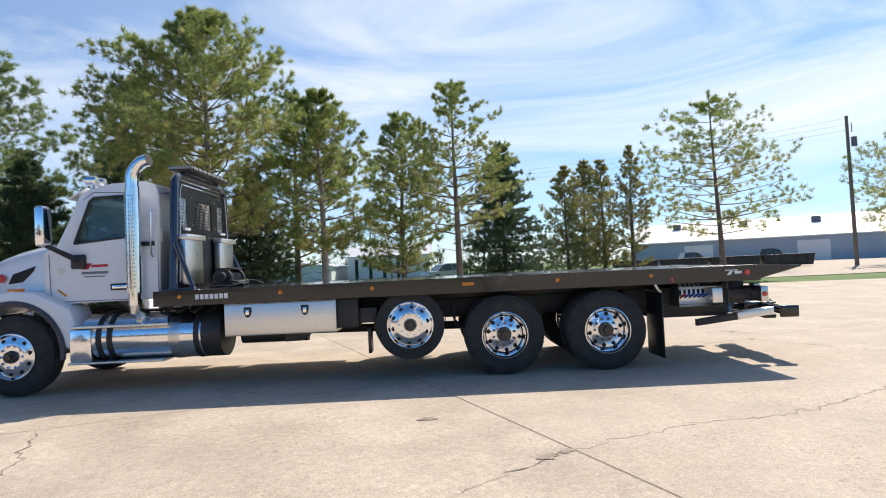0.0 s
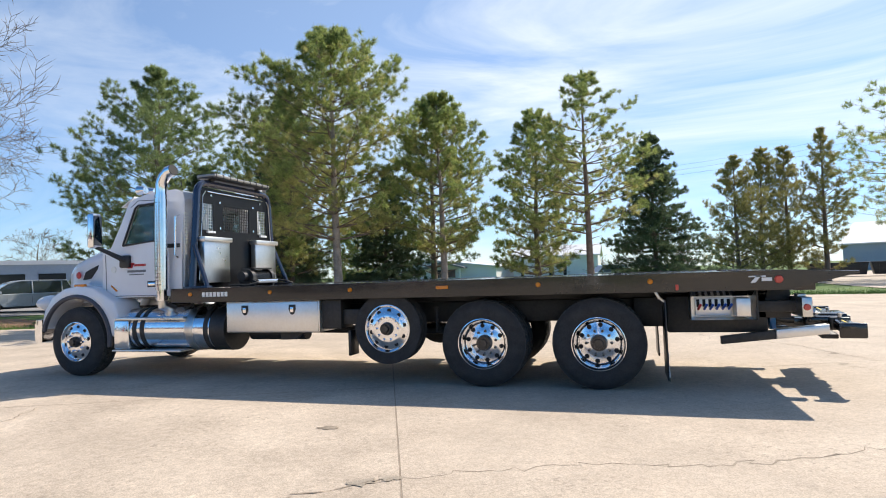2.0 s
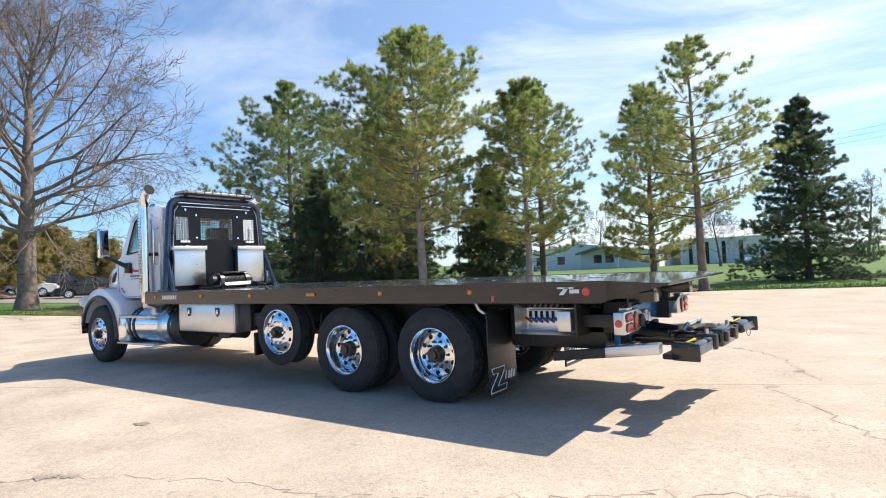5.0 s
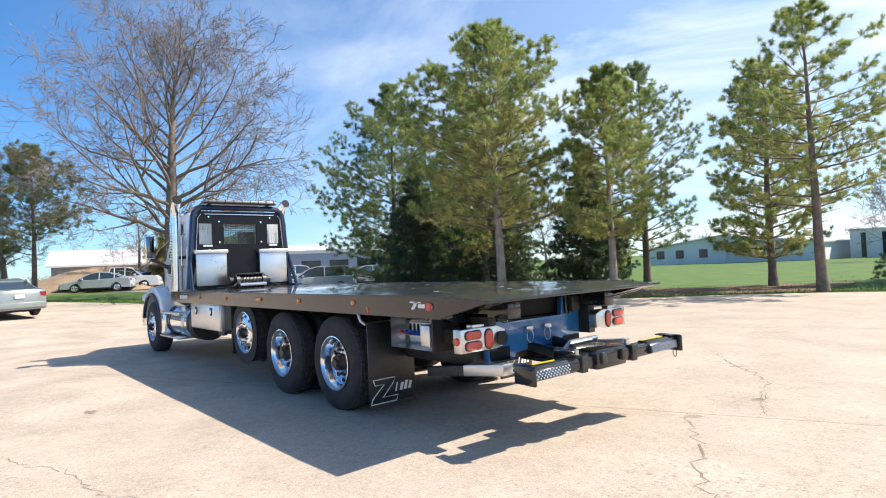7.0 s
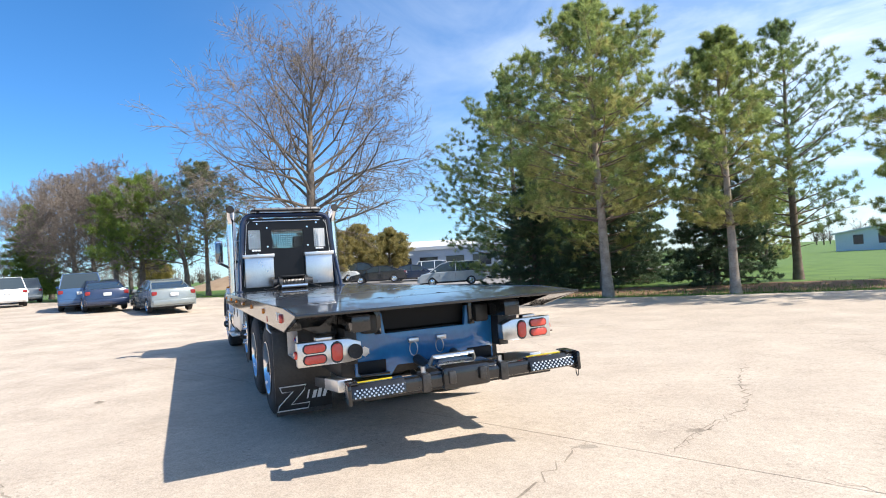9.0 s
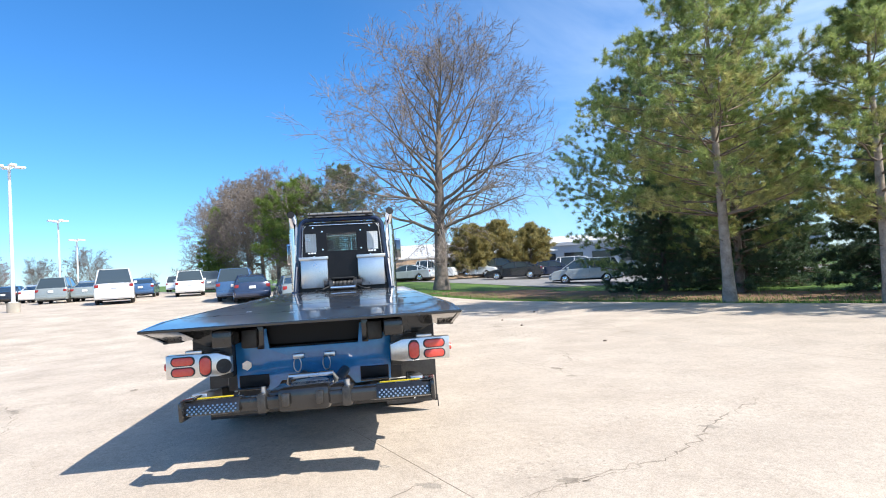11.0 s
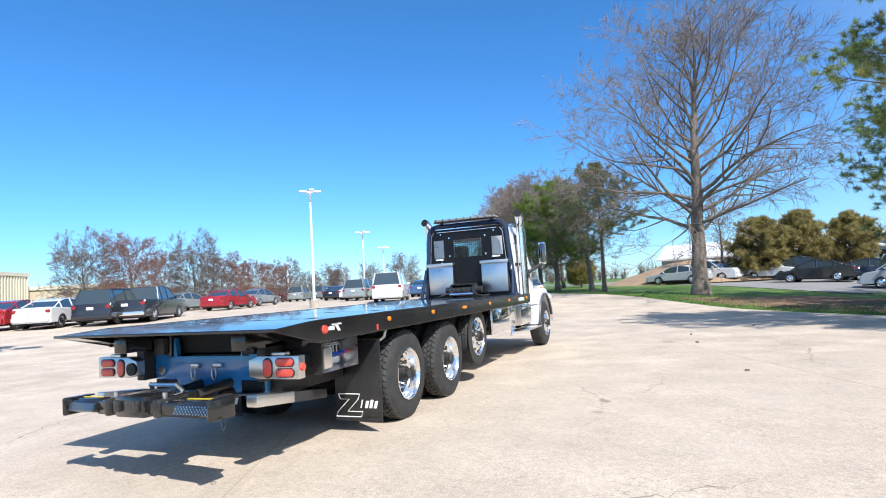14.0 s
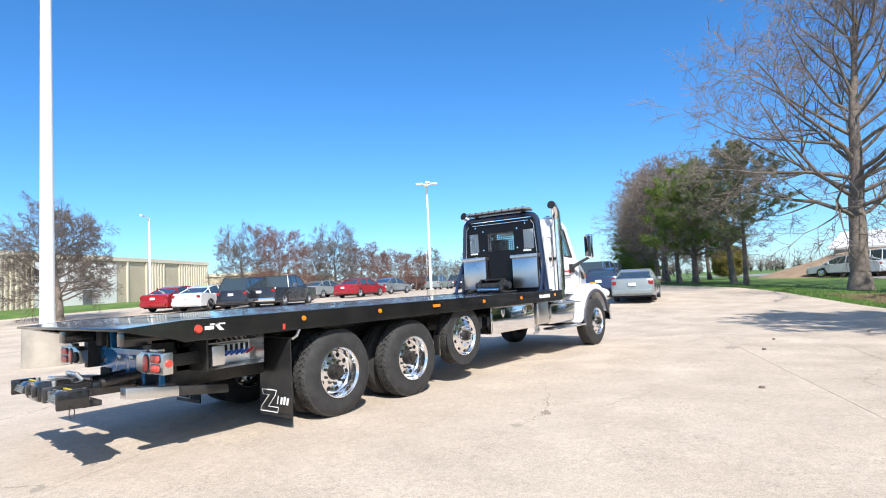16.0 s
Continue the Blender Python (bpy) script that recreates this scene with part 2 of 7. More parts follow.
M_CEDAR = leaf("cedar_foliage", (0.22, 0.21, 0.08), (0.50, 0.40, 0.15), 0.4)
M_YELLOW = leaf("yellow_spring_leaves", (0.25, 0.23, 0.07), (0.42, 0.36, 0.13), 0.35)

M_WHITE = mat("white_truck_paint", (0.80, 0.80, 0.82), 0.22, coat=0.7, col2=(0.84, 0.84, 0.85), scale=2, fine=9)
M_BLACK = mat("black_truck_paint", (0.009, 0.009, 0.010), 0.16, coat=0.45, col2=(0.022, 0.021, 0.020), scale=3, fine=40, rvar=0.06)
M_DECK = mat("painted_deck_steel", (0.018, 0.019, 0.021), 0.30, col2=(0.05, 0.051, 0.055), scale=1.6, fine=25, rvar=0.06, bump=0.05, bscale=35, coat=0.75)
M_FRAME = mat("dull_black_steel", (0.014, 0.014, 0.015), 0.5, col2=(0.035, 0.033, 0.03), scale=4, fine=30, rvar=0.1)
M_RACK = mat("smooth_black_panel", (0.006, 0.006, 0.008), 0.28, spec=0.25, col2=(0.010, 0.010, 0.012), scale=3, fine=40)
M_NAVY = mat("dark_navy_steel", (0.010, 0.018, 0.045), 0.22, coat=0.6, col2=(0.016, 0.026, 0.06), scale=3, fine=20)
M_BLUE = mat("blue_carriage_paint", (0.018, 0.150, 0.37), 0.2, coat=0.8, col2=(0.026, 0.19, 0.44), scale=3, fine=25, rvar=0.08)
M_CHROME = mat("chrome", (0.86, 0.86, 0.88), 0.06, 1.0)
M_ALU = mat("polished_aluminium", (0.80, 0.80, 0.82), 0.14, 1.0, col2=(0.9, 0.9, 0.91), scale=5, fine=40, rvar=0.06)
M_STEEL = mat("brushed_stainless", (0.62, 0.61, 0.59), 0.30, 1.0, col2=(0.74, 0.73, 0.71), scale=3, fine=50, rvar=0.08)
M_PLATE = mat("smooth_aluminium_plate", (0.74, 0.72, 0.69), 0.36, 1.0, col2=(0.80, 0.79, 0.77), scale=2, fine=30, rvar=0.04)
M_BAR = mat("grey_light_bar", (0.30, 0.29, 0.27), 0.3, 0.4, col2=(0.38, 0.36, 0.33), scale=8, fine=40)
M_MIRROR = mat("mirror_glass_face", (0.20, 0.21, 0.22), 0.03, 1.0)
M_RUBBER = mat("tyre_rubber", (0.018, 0.018, 0.019), 0.75, col2=(0.04, 0.039, 0.038), scale=8, fine=60, bump=0.25, bscale=120)
M_TREAD = mat("tyre_tread", (0.035, 0.034, 0.033), 0.9, col2=(0.08, 0.077, 0.072), scale=9, fine=60, bump=0.3, bscale=90)
M_FLAP = mat("mudflap_rubber", (0.012, 0.012, 0.013), 0.35, col2=(0.03, 0.03, 0.03), scale=4, fine=40, rvar=0.1)
M_PLASTIC = mat("black_plastic", (0.016, 0.016, 0.018), 0.45, col2=(0.03, 0.03, 0.032), scale=5, fine=40)
M_GREYFEND = mat("grey_fender_trim", (0.05, 0.05, 0.065), 0.4, col2=(0.07, 0.07, 0.085), scale=5, fine=40)
# near-black that paints in the shade of holes, slots, gaps and undersides
M_HOLE = mat("hole_gap_shade", (0.006, 0.006, 0.007), 0.7)
M_HUB = mat("hub_iron", (0.05, 0.048, 0.046), 0.35, 0.7, col2=(0.10, 0.095, 0.09), scale=9, fine=60)
M_GLASS = mat("tinted_cab_glass", (0.30, 0.42, 0.42), 0.02, trans=0.9, spec=0.8)
M_SCREEN = mat("clear_screen_glass", (0.72, 0.88, 0.87), 0.02, trans=0.95, spec=0.5)
M_CARGLASS = mat("tinted_car_glass", (0.035, 0.05, 0.055), 0.05, coat=0.8, spec=1.0)
M_RED = mat("red_lens", (0.60, 0.055, 0.035), 0.25, col2=(0.66, 0.09, 0.06), scale=30, fine=140, coat=0.5, bump=0.3, bscale=160)
M_TAIL = mat("dark_red_lens", (0.26, 0.015, 0.015), 0.2, coat=0.5)
M_AMBER = mat("amber_lens", (0.72, 0.22, 0.01), 0.18, coat=0.6)
M_CLEAR = mat("clear_lens", (0.72, 0.74, 0.76), 0.08, coat=0.8)
M_WMARK = mat("white_marking", (0.80, 0.80, 0.78), 0.5)
M_RMARK = mat("red_marking", (0.50, 0.03, 0.03), 0.5)
M_GMARK = mat("grey_marking", (0.16, 0.17, 0.18), 0.5)
M_BMARK = mat("blue_lever", (0.02, 0.09, 0.45), 0.35)
M_YMARK = mat("yellow_tape", (0.72, 0.55, 0.02), 0.5)
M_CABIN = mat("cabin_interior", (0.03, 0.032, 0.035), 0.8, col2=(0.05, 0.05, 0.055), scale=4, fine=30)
M_POLE = mat("white_pole_paint", (0.78, 0.77, 0.74), 0.45, col2=(0.82, 0.81, 0.79), scale=1, fine=15)
M_WOODPOLE = mat("weathered_wood_pole", (0.14, 0.11, 0.09), 0.95, col2=(0.26, 0.21, 0.17), scale=4, fine=30)
M_TAN = mat("tan_precast_panels", (0.48, 0.40, 0.28), 0.85, col2=(0.58, 0.50, 0.37), scale=0.4, fine=6)
M_TANRIB = mat("pale_ribs", (0.66, 0.58, 0.44), 0.85, col2=(0.72, 0.65, 0.52), scale=0.6, fine=6)
M_WALLW = mat("white_metal_siding", (0.80, 0.78, 0.74), 0.6, col2=(0.86, 0.84, 0.80), scale=0.3, fine=5)
M_WALLG = mat("blue_grey_siding", (0.34, 0.40, 0.47), 0.6, col2=(0.42, 0.47, 0.53), scale=0.3, fine=5)
M_ROOF = mat("light_metal_roof", (0.66, 0.66, 0.66), 0.5, col2=(0.76, 0.76, 0.75), scale=0.3, fine=5)
M_WIN = mat("dark_window", (0.03, 0.035, 0.04), 0.08, coat=0.4)


# ---- mesh helpers ----
BEVELLED = set()


def part(name, bm, material, parent=None, label="", smooth=True, angle=35):
    me = bpy.data.meshes.new(name)
    if id(bm) in BEVELLED:
        # keep the broad faces of bevelled blocks flat
        BEVELLED.discard(id(bm))
        angle = min(angle, 24)
    bmesh.ops.recalc_face_normals(bm, faces=bm.faces)
    bm.to_mesh(me)
    bm.free()
    me.materials.append(material)
    if smooth:
        me.shade_smooth()
        me.set_sharp_from_angle(angle=radians(angle))
    ob = new(name, me)
    if parent:
        ob.parent = parent
    if label:
        ob["label"] = label
    return ob


def raw(name, verts, faces, material, parent=None, kind="", smooth=False):
    me = bpy.data.meshes.new(name)
    me.from_pydata(verts, [], faces)
    me.materials.append(material)
    if smooth:
        me.shade_smooth()
    ob = new(name, me)
    if parent:
        ob.parent = parent
    if kind:
        ob["kind"] = kind
    return ob


def thing(name, x, y, z, label, category, group="", rz=0.0):
    ob = new(name)
    ob.empty_display_size = 0.2
    ob.matrix_basis = pose(x, y, z, 0, 0, rz)
    return tagged(ob, label, category, group)


def bev(bm, verts, w, seg=2):
    if w > 0:
        BEVELLED.add(id(bm))
        es = {e for v in verts for e in v.link_edges}
        bmesh.ops.bevel(bm, geom=list(es), offset=w, segments=seg, affect="EDGES", profile=0.5, clamp_overlap=True)


def box(x0, x1, y0, y1, z0, z1, w=0.0, bm=None, seg=2):
    bm = bm or bmesh.new()
    r = bmesh.ops.create_cube(bm, size=1, matrix=Matrix.Translation(((x0 + x1) / 2, (y0 + y1) / 2, (z0 + z1) / 2)) @ Matrix.Diagonal((abs(x1 - x0), abs(y1 - y0), abs(z1 - z0), 1)))
    bev(bm, r["verts"], w, seg)
    return bm


def prism(pts, axis, a0, a1, w=0.0, bm=None, seg=2):
    """A polygon in the plane across an axis, drawn out from a0 to a1. axis x: pts are (y, z); y: (x, z); z: (x, y)."""
    bm = bm or bmesh.new()

    def at(p, a):
        return {"x": (a, p[0], p[1]), "y": (p[0], a, p[1]), "z": (p[0], p[1], a)}[axis]
    lo, hi = [bm.verts.new(at(p, a0)) for p in pts], [bm.verts.new(at(p, a1)) for p in pts]
    n = len(pts)
    bm.faces.new(lo), bm.faces.new(hi[::-1])
    for i in range(n):
        bm.faces.new((lo[i], hi[i], hi[(i + 1) % n], lo[(i + 1) % n]))
    bmesh.ops.recalc_face_normals(bm, faces=bm.faces)
    bev(bm, lo + hi, w, seg)
    return bm


def rod(p0, p1, r0, r1=None, n=16, bm=None, caps=True):
    bm = bm or bmesh.new()
    p0, p1 = Vector(p0), Vector(p1)
    d = p1 - p0
    q = d.to_track_quat("Z", "Y").to_matrix().to_4x4()
    bmesh.ops.create_cone(bm, cap_ends=caps, segments=n, radius1=r0, radius2=r0 if r1 is None else r1, depth=d.length, matrix=Matrix.Translation((p0 + p1) / 2) @ q)
    return bm


def pipe(pts, r, n=12, bm=None, cap=True):
    """A tube along points; r is a number or one for each point."""
    bm = bm or bmesh.new()
    pts = [Vector(p) for p in pts]
    rs = r if isinstance(r, (list, tuple)) else [r] * len(pts)
    up, rings = None, []
    for i, p in enumerate(pts):
        d = (pts[min(i + 1, len(pts) - 1)] - pts[max(i - 1, 0)]).normalized()
        if up is None:
            up = d.orthogonal().normalized()
        up = (up - d * up.dot(d)).normalized()
        side = d.cross(up)
        rings.append([bm.verts.new(p + (up * math.cos(2 * math.pi * k / n) + side * math.sin(2 * math.pi * k / n)) * rs[i]) for k in range(n)])
    for a, b in zip(rings, rings[1:]):
        for k in range(n):
            bm.faces.new((a[k], a[(k + 1) % n], b[(k + 1) % n], b[k]))
    if cap:
        bm.faces.new(rings[0]), bm.faces.new(rings[-1][::-1])
    return bm


def lathe(profile, n=40, bm=None, closed=False):
    """Turns (radius, y) points round the y axis."""
    bm = bm or bmesh.new()
    rings = [[bm.verts.new((r * math.cos(2 * math.pi * k / n), y, r * math.sin(2 * math.pi * k / n))) for k in range(n)] for r, y in profile]
    pairs = list(zip(rings, rings[1:])) + ([(rings[-1], rings[0])] if closed else [])
    for a, b in pairs:
        for k in range(n):
            bm.faces.new((a[k], a[(k + 1) % n], b[(k + 1) % n], b[k]))
    return bm


def loft(sections, caps=True, bm=None):
    bm = bm or bmesh.new()
    rings = [[bm.verts.new(p) for p in s] for s in sections]
    n = len(rings[0])
    for a, b in zip(rings, rings[1:]):
        for k in range(n):
            bm.faces.new((a[k], a[(k + 1) % n], b[(k + 1) % n], b[k]))
    if caps:
        bm.faces.new(rings[0]), bm.faces.new(rings[-1][::-1])
    return bm


def smoothstep(a, b, v):
    t = min(1.0, max(0.0, (v - a) / (b - a)))
    return t * t * (3 - 2 * t)


def ground_z(x, y=0.0):
    """The lot lies level round the truck and rises a little towards its far corner."""
    u = -0.75 * x - 0.66 * y
    return 0.9 * (1 - math.exp(-((u - 10) / 14) ** 1.5)) if u > 10 else 0.0


# ---- ground ----
EDGE = [(-400, -150), (-66.0, -24.1), (-38.2, -9.7), (-33.5, -3.8), (-31.4, -0.7), (-27.5, 2.2), (-20, 6.1), (-16, 8.2), (-12.5, 10.4), (-9, 12.4), (-6, 14.6), (-3, 17.0), (0, 18.6), (6, 19.6), (12, 18.6), (20, 17.2), (60, 15), (300, 12)]


def edge_y(x):
    for (a, b), (c, d) in zip(EDGE, EDGE[1:]):
        if a <= x <= c:
            return b + (d - b) * (x - a) / (c - a)
    return EDGE[-1][1]


def spread(lo, hi, fine_lo, fine_hi, step, coarse):
    v = [lo + (fine_lo - lo) * (i / coarse) ** 0.5 for i in range(coarse)]
    v += [fine_lo + i * step for i in range(int((fine_hi - fine_lo) / step))]
    return v + [fine_hi + (hi - fine_hi) * (i / coarse) ** 2 for i in range(coarse + 1)]


def make_ground():
    xs = spread(-2500, 2500, -60, 60, 1.5, 12)
    ys = spread(-2500, 2500, -60, 60, 2.0, 12)
    verts = [(x, y, ground_z(x, y) - 0.05) for x in xs for y in ys]
    m = len(ys)
    faces = [(i * m + j, (i + 1) * m + j, (i + 1) * m + j + 1, i * m + j + 1) for i in range(len(xs) - 1) for j in range(m - 1)]
    ob = raw("ground", verts, faces, M_GRASS, smooth=True)
    tagged(ob, "green spring lawn reaching to the horizon", "ground", kind="structure")
    return ob


def sheet(name, outline, material, lift, label, category, pieces=60):
    """A sheet lying on the ground between two edges: rows of (x, y_near, y_far)."""
    verts, faces = [], []
    n = pieces + 1
    for x, a, b in outline:
        ys = [b + (a - b) * (k / pieces) ** 1.6 for k in range(n)]
        verts += [(x, y, ground_z(x, y) + lift) for y in ys] + [(x, b, ground_z(x, b) - 0.1)]
    m = n + 1
    for i in range(len(outline) - 1):
        k = m * i
        faces += [(k + q + 1, k + m + q + 1, k + m + q, k + q) for q in range(pieces)]
        faces.append((k, k + m, k + m + n, k + n))
    ob = raw(name, verts, faces, material)
    tagged(ob, label, category, kind="structure")
    return ob


GROUND = make_ground()
XS = spread(-300, 250, -60, 40, 1.0, 10)
LOT = sheet("parking_lot", [(x, -170, edge_y(x)) for x in XS], M_CONC, -0.004, "pale weathered concrete parking lot with cracks", "pavement")
sheet("far_parking_lot", [(x, max(edge_y(x) + 4.5 + 0.10 * (x + 26), 11.6 + 0.55 * (x + 29)), 44) for x in [-90 + 2.0 * i for i in range(32)]], M_ASPH, -0.02, "worn asphalt parking lot beyond the grass strip", "pavement")
sheet("rear_yard", [(x, 24.5, 75) for x in [12 + 4.0 * i for i in range(24)]], M_CONC, -0.02, "pale concrete yard behind the trees", "pavement")


# ---- the tow truck ----
TRUCK = thing("tow_truck", 0, 0, 0, "white rollback tow truck with a long black flatbed on concrete", "truck")


def tp(name, bm, material, label="", parent=None, **k):
    return part(name, bm, material, parent or TRUCK, label, **k)


def mirror_y(f):
    for s in (-1, 1):
        f(s)


# wheels: the outer side of the mesh faces -y
def tyre_mesh(r, wd, tread_depth=0.015):
    h = wd / 2
    prof = [(0.292, -h + 0.035), (0.30, -h + 0.012), (0.335, -h + 0.004), (0.40, -h - 0.002), (0.445, -h + 0.004), (r - 0.055, -h + 0.012), (r - 0.028, -h + 0.028), (r - 0.012, -h + 0.042), (r - tread_depth, -h + 0.055)]
    prof = prof + [(a, -b) for a, b in reversed(prof)]
    return lathe(prof, 56)


def tread_mesh(r, wd):
    bm = bmesh.new()
    h = wd / 2 - 0.03
    rows = 4
    for row in range(rows):
        y0 = -h + row * 2 * h / rows + 0.006
        y1 = -h + (row + 1) * 2 * h / rows - 0.006
        n = 46
        for k in range(n):
            a0 = 2 * math.pi * (k + 0.5 * (row % 2)) / n
            a1 = a0 + 2 * math.pi / n * 0.80
            sk = 0.03 * (1 if row % 2 else -1)
            v = []
            for rr in (r - 0.022, r):
                for a, y in ((a0, y0), (a1, y0), (a1 + sk, y1), (a0 + sk, y1)):
                    rr2 = rr - (0.012 if row in (0, 3) and abs(y) > h - 0.01 else 0)
                    v.append(bm.verts.new((rr2 * math.cos(a), y, rr2 * math.sin(a))))
            for f in ((4, 5, 6, 7), (0, 1, 5, 4), (1, 2, 6, 5), (2, 3, 7, 6), (3, 0, 4, 7)):
                bm.faces.new([v[i] for i in f])
    return bm


def make_wheel(parent, name, dish, r=0.52, wd=0.285):
    """dish: how far the disc lies inside the tyre's outer face (negative: it stands proud)."""
    w = part(name, tyre_mesh(r, wd), M_RUBBER, parent)
    part("tread", tread_mesh(r, wd), M_TREAD, w, smooth=False)
    h = wd / 2
    d = -h + dish
    if dish > 0.05:
        prof = [(0.300, -h + 0.012), (0.302, -h - 0.004), (0.292, -h - 0.006), (0.280, -h + 0.012), (0.270, -h + 0.03), (0.262, d - 0.03), (0.25, d - 0.008), (0.235, d), (0.165, d - 0.012), (0.15, d - 0.02), (0.0, d - 0.02)]
        hy, lug_r, hub_r, hub_l = d - 0.02, 0.1425, 0.098, 0.085
        hole_r, hole_y = 0.208, d - 0.007
    else:
        prof = [(0.300, -h + 0.012), (0.302, -h - 0.004), (0.292, -h - 0.006), (0.283, -h + 0.012), (0.268, -h + 0.028), (0.25, -h + 0.022), (0.205, d + 0.012), (0.18, d), (0.15, d - 0.004), (0.11, d - 0.004), (0.0, d - 0.004)]
        hy, lug_r, hub_r, hub_l = d - 0.004, 0.1425, 0.085, 0.05
        hole_r, hole_y = 0.226, (-h + 0.022 + d + 0.012) / 2 - 0.001
    part("rim", lathe(prof, 56), M_ALU, w, "polished aluminium disc wheel")
    # discs standing proud; the depth of each hole is painted near-black
    hole = part("hand_hole", rod((0, 0.012, 0), (0, -0.003, 0), 0.027, n=14), M_HOLE, w)
    nut = part("lug_nut", rod((0, 0, 0), (0, -0.035, 0), 0.018, 0.012, 8), M_CHROME if dish < 0.05 else M_HUB, w)
    for k in range(10):
        a = 2 * math.pi * k / 10
        for ob, rr, yy, da in ((hole, hole_r, hole_y, 0.2), (nut, lug_r, hy, 0.0)):
            o = ob if k == 0 else ob.copy()
            if k:
                scene.collection.objects.link(o)
            o.matrix_basis = pose(rr * math.cos(a + da), yy, rr * math.sin(a + da))
    bm = rod((0, hy, 0), (0, hy - hub_l, 0), hub_r, hub_r * 0.86, 24)
    rod((0, hy - hub_l, 0), (0, hy - hub_l - 0.03, 0), hub_r * 0.55, hub_r * 0.5, 20, bm)
    for k in range(8):
        a = 2 * math.pi * k / 8
        rod((hub_r * 0.72 * math.cos(a), hy - hub_l, hub_r * 0.72 * math.sin(a)), (hub_r * 0.72 * math.cos(a), hy - hub_l - 0.014, hub_r * 0.72 * math.sin(a)), 0.009, n=6, bm=bm)
    part("hub", bm, M_HUB, w)
    return w


def place_wheel(proto, x, y, z, turn, spin):
    w = copy_thing(proto, pose(x, y, z, 0, 0, 180 if turn else 0) @ Matrix.Rotation(spin, 4, "Y"))
    return w


P_DUAL = make_wheel(TRUCK, "wheel", 0.135, 0.525, 0.275)
P_STEER = make_wheel(TRUCK, "wheel", 0.0, 0.53, 0.315)
P_LIFT = make_wheel(TRUCK, "wheel", -0.005, 0.425, 0.25)
P_DUAL.matrix_basis = pose(0.0, -1.085, 0.518)
P_STEER.matrix_basis = pose(-7.74, -1.02, 0.525)
P_LIFT.matrix_basis = pose(-2.565, -1.09, 0.705)
place_wheel(P_DUAL, -1.34, -1.085, 0.518, False, 0.4)
for wx in (0.0, -1.34):
    place_wheel(P_DUAL, wx, 1.085, 0.518, True, 0.9 + wx)
    for s in (-1, 1):
        place_wheel(P_DUAL, wx, s * 0.755, 0.518, s < 0, 0.3)
place_wheel(P_STEER, -7.74, 1.02, 0.525, True, 0.3)
place_wheel(P_LIFT, -2.565, 1.09, 0.705, True, 0.5)

# chassis
for s in (-1, 1):
    tp("frame_rail", box(-8.3, 1.6, s * 0.43 - 0.045, s * 0.43 + 0.045, 0.72, 0.99, 0.008), M_FRAME)
for x, z in ((-7.74, 0.48), (-2.565, 0.705), (-1.34, 0.518), (0.0, 0.518)):
    bm = rod((x, -0.85, z), (x, 0.85, z), 0.075, n=14)
    if x > -2:
        bmesh.ops.create_uvsphere(bm, u_segments=14, v_segments=10, radius=0.22, matrix=Matrix.Translation((x, 0, z)))
    tp("axle", bm, M_FRAME)
for s in (-1, 1):
    for x in (-1.34, 0.0):
        tp("spring_beam", box(x - 0.3, x + 0.3, s * 0.5 - 0.05, s * 0.5 + 0.05, 0.6, 0.72, 0.02), M_FRAME)
        tp("air_bag", rod((x + 0.25, s * 0.45, 0.62), (x + 0.25, s * 0.45, 0.86), 0.12, 0.11, 16), M_RUBBER)
tp("drive_shaft", rod((-6.4, 0, 0.62), (-1.34, 0, 0.55), 0.06, n=12), M_FRAME)
tp("transmission", box(-7.2, -6.0, -0.33, 0.33, 0.5, 1.0, 0.08), M_FRAME)

# bed
BX0, BX1, BXT, BZ = -5.84, 1.97, 2.53, 1.285
deck = tp("deck", prism([(BX0, BZ - 0.03), (BX1, BZ - 0.03), (BXT, BZ - 0.045), (BXT, BZ - 0.03), (BX1, BZ), (BX0, BZ)], "y", -1.262, 1.262), M_DECK, "black painted steel deck with a tapered tail")
for i in range(6):
    for j in range(4):
        x, y = BX0 + 0.9 + i * 1.28, -0.95 + j * 0.63
        tp("tie_slot", box(x, x + 0.16, y, y + 0.03, BZ - 0.002, BZ + 0.003), M_HOLE)
for x, y in ((1.2, -0.7), (1.35, 0.1), (1.5, 0.75), (0.3, -0.3), (-0.5, 0.55), (-1.2, -0.85), (1.75, -0.2)):
    tp("deck_stud", rod((x, y, BZ), (x, y, BZ + 0.004), 0.03, n=10), M_STEEL)
for k in range(5):
    x = -4.2 + k * 1.45
    tp("deck_seam", box(x, x + 0.008, -1.26, 1.26, BZ - 0.002, BZ + 0.0015), M_FRAME)
